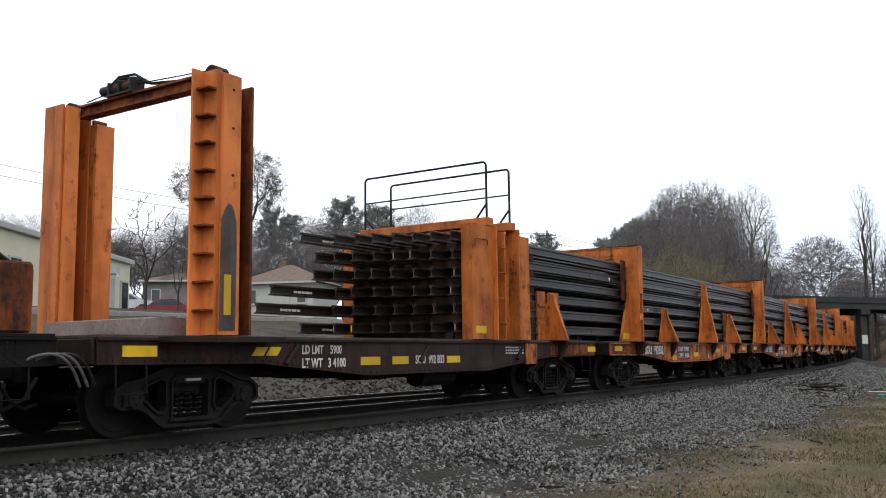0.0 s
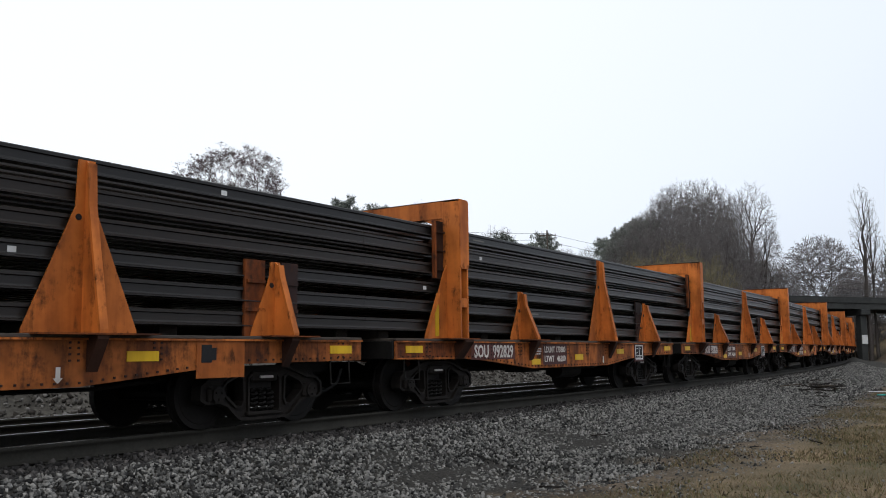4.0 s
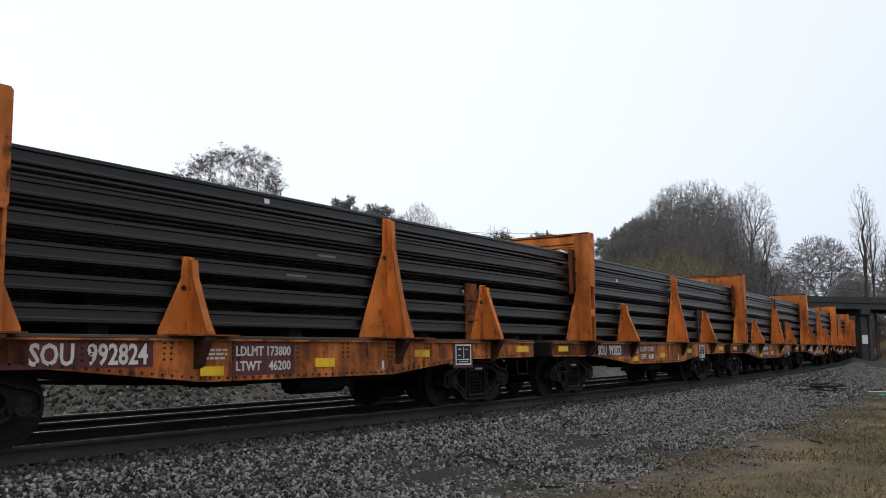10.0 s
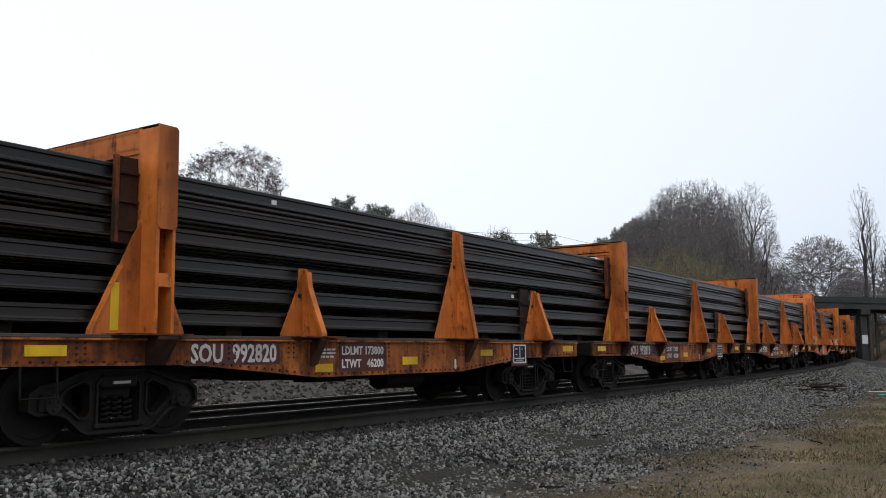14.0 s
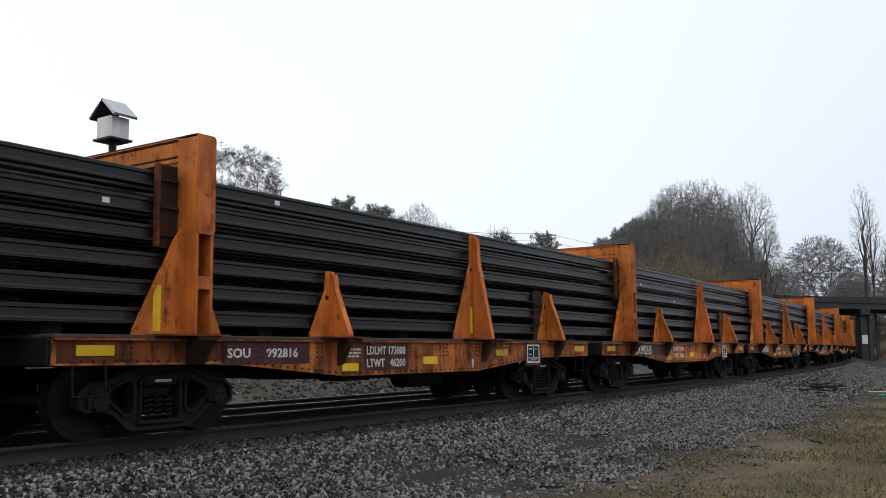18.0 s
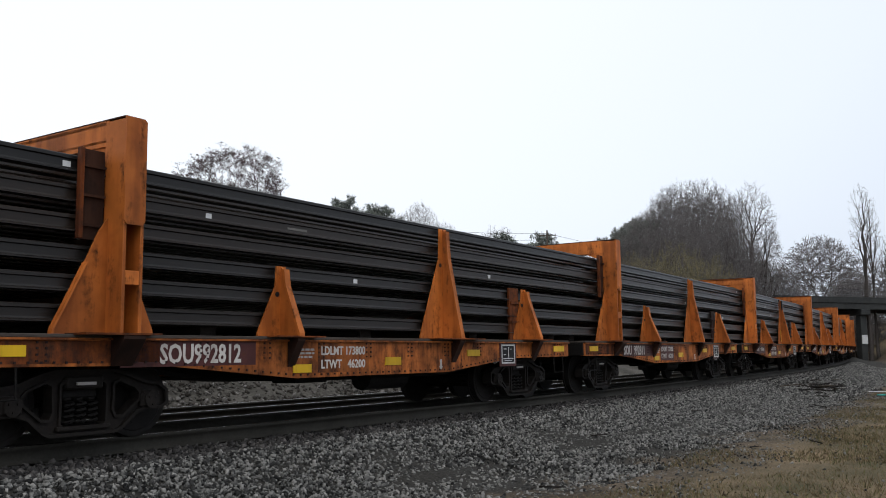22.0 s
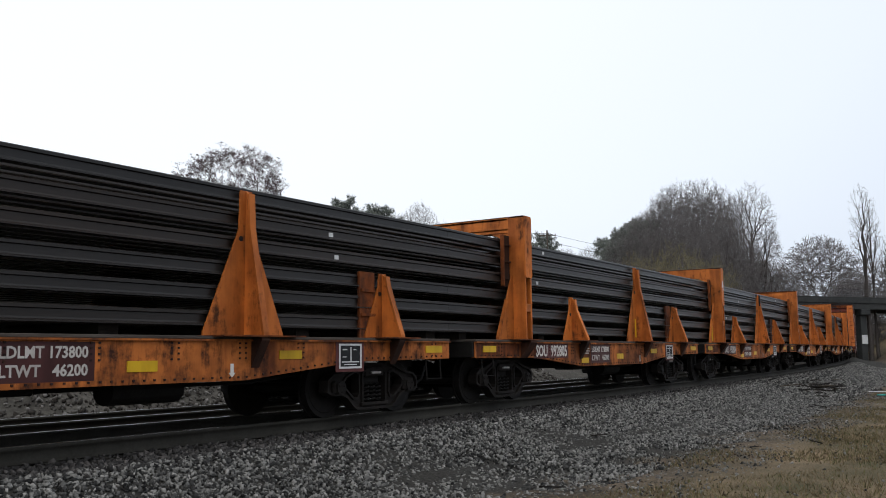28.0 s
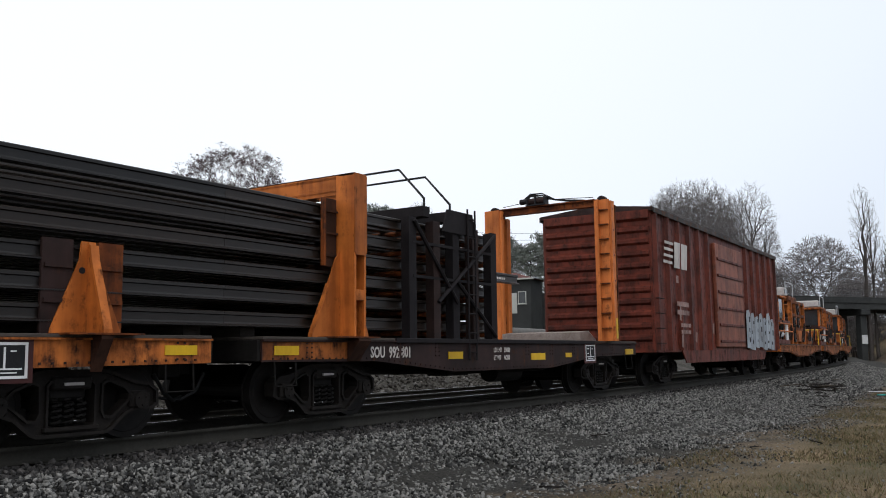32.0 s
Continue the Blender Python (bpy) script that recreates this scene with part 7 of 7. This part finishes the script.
def leading_car():
    """The car ahead of the rails: an orange power box and a tall rust-red frame."""
    car = thing("machine_car", "dark flat car with an orange power box and hoses", "work car", "work cars")
    underframe(car, 6.45, TRUCK, TRUCK, TRUCK)
    bogie(car, -4.83)
    bogie(car, 4.83)
    bm = bmesh.new()
    box(bm, 4.2, 6.26, -1.30, 0.2, Z0, 2.02, 0.03)
    pb = part("power_box", bm, ORANGE_RUSTY, car, "scuffed orange power box")
    bm = bmesh.new()
    box(bm, 6.262, 6.28, -1.25, 0.15, 1.3, 1.95)
    part("end_panel", bm, ORANGE, pb)
    for y in (-1.0, -0.4):
        bm = bmesh.new()
        tube(bm, [(5.6, y, 2.0), (5.7, y, 2.16), (6.0, y, 2.14), (6.2, y, 2.0)], 0.03, 6)
        part("hose", bm, RUBBER, pb)
    for k in range(3):
        bm = bmesh.new()
        arc = [(6.15 + 0.09 * k + 0.62 * f, -1.36 - 0.10 * math.sin(f * math.pi), 0.90 + 0.22 * math.sin(f * math.pi * 0.62 + 0.25) - 0.42 * f * f) for f in [q / 9 for q in range(10)]]
        tube(bm, arc, 0.017, 8)
        part("air_hose", bm, HOSE_GREY if k < 2 else RUBBER, car, "worn grey air hose" if k < 2 else "")
    for m in (-1, 1):
        bm = bmesh.new()
        box(bm, 5.36, 5.62, min(m * 1.15, m * 1.4), max(m * 1.15, m * 1.4), Z0, 5.6, 0.01)
        part("frame_post", bm, RED_BOX, car, "tall rust-red post")
    return car


c0 = first_end_car()
MOVING.append((c0, MID * KX, 4.83 * KX))
b0 = staggered_bundle("cut ends of six tiers of dark steel rails", 1.02, True, {(1, 7): -1.52, (2, 7): -1.20, (5, 7): -0.45, (0, 7): -0.45})
MOVING.append((b0, MID * KX, 4.83 * KX))
c32 = last_end_car()
MOVING.append((c32, 32 * CAR + MID * KX, 4.83 * KX))
b32 = staggered_bundle("cut ends of rails held in a black rack", -0.3, False, {(3, 0): 0.9, (3, 7): 0.4})
MOVING.append((b32, 32 * CAR + MID * KX, 4.83 * KX))
MOVING.append((control_car(), 16 * CAR + MID * KX, 4.83 * KX))
MOVING.append((box_car(), 32 * CAR + MID * KX + 15.1 * KX, 5.6 * KX))
MOVING.append((machine_car("flat car loaded with orange track machinery", 3), 32 * CAR + MID * KX + 30.3 * KX, 4.7 * KX))
MOVING.append((machine_car("flat car loaded with orange track machinery", 6), 32 * CAR + MID * KX + 44.0 * KX, 4.7 * KX))
MOVING.append((machine_car("flat car loaded with orange track machinery", 9), 32 * CAR + MID * KX + 57.7 * KX, 4.7 * KX))
MOVING.append((leading_car(), -CAR + MID * KX + 0.4, 4.83 * KX))

# an opened signal box on the beam of one car, and a drum on the rails of another
lamp = thing("signal_box", "white box with open lids on a short post", "signal box")
SX, SY = -4.58, 0.27
bm = bmesh.new()
box(bm, SX - 0.14, SX + 0.14, SY - 0.15, SY + 0.15, 4.05, 4.36, 0.01)
part("box", bm, WHITE_PLATE, lamp)
for k, mat in ((-1, GALV), (1, BLACK_PAINT)):
    bm = bmesh.new()
    prism(bm, [(SY, 4.58), (SY + k * 0.24, 4.34), (SY + k * 0.26, 4.37), (SY, 4.62)], "x", SX - 0.18, SX + 0.18)
    part("lid", bm, mat, lamp)
bm = bmesh.new()
tube(bm, [(SX, SY, 3.835), (SX, SY, 4.03)], 0.05, 8)
box(bm, SX - 0.17, SX + 0.17, SY - 0.18, SY + 0.18, 4.02, 4.05)
part("post", bm, BLACK_PAINT, lamp)
MOVING.append((lamp, 17 * CAR + MID * KX, 4.83 * KX))
drum = thing("drum", "green-grey drum lashed above the orange bulkhead", "drum")
DX = -4.85
bm = bmesh.new()
tube(bm, [(DX - 0.18, 1.45, 3.98), (DX + 0.18, 1.45, 3.98)], 0.275, 24)
part("shell", bm, plain("green_grey_paint", (0.10, 0.115, 0.10), (0.17, 0.19, 0.16), 4, 0.6), drum)
for x in (-0.18, 0.0, 0.18):
    bm = bmesh.new()
    tube(bm, [(DX + x - 0.012, 1.45, 3.98), (DX + x + 0.012, 1.45, 3.98)], 0.288, 24)
    part("hoop", bm, GALV, drum)
bm = bmesh.new()
box(bm, -5.3, -4.6, 1.2, 1.5, 3.66, 3.71)
part("cradle", bm, BROWN_STEEL, drum)
MOVING.append((drum, 16 * CAR + MID * KX, 4.83 * KX))


# ---- cars that drive over the bridge ----
BRIDGE_CARS = [(motor_car("white car driving over the bridge", WHITE_PLATE, Matrix.Identity(4)), 46.2, 24.0, 5.7),
               (motor_car("pale silver car driving over the bridge", SILVER_CAR, Matrix.Identity(4)), 45.0, 19.0, 9.3)]
ON_BRIDGE = pose(53.0, 122.0, 0.0, 0, 0.9, 16.0)


def bridge_rows(x0, t0, v):
    """Rows for a car that waits behind the trees, crosses, and waits beyond."""
    rows = []
    for t in [0.5 * k for k in range(65)]:
        d = min(max((x0 + v * (t - t0) - 53.0) / math.cos(radians(16.0)), -44.0), 37.0)
        rows.append((t, ON_BRIDGE @ pose(d, 2.4, 7.502)))
    return rows



for ob, off, b in MOVING:
    settle(ob)


# ---- motion ----
def motions():
    for ob, x0, t0, v in BRIDGE_CARS:
        walk(ob, bridge_rows(x0, t0, v))
    times = [0.0, 0.1, 0.2] + [0.4 * k for k in range(1, 81)]
    for ob, off, b in MOVING:
        walk(ob, [(t, keyed_pose(off, b, t)) for t in times])
        sets = [c for c in ob.children if c.name.split(".")[0] == "wheelset"]
        if not sets:
            continue
        # the wheels are turned while the car is on the near stretch
        near = [k / FPS for k in range(0, 32 * FPS + 1) if -24 < off - travel(k / FPS) < 30]
        if not near:
            continue
        stretch = ([0.0] if near[0] > 0 else []) + near + ([32.0] if near[-1] < 32.0 else [])
        for w in sets:
            at = w.matrix_basis.translation.copy()
            rows = []
            for t in stretch:
                tt = min(max(t, near[0]), near[-1])
                rows.append((t, Matrix.Translation(at) @ Matrix.Rotation(-(travel(tt) - travel(near[0])) / 0.419, 4, "Y")))
            walk(w, rows)


motions()
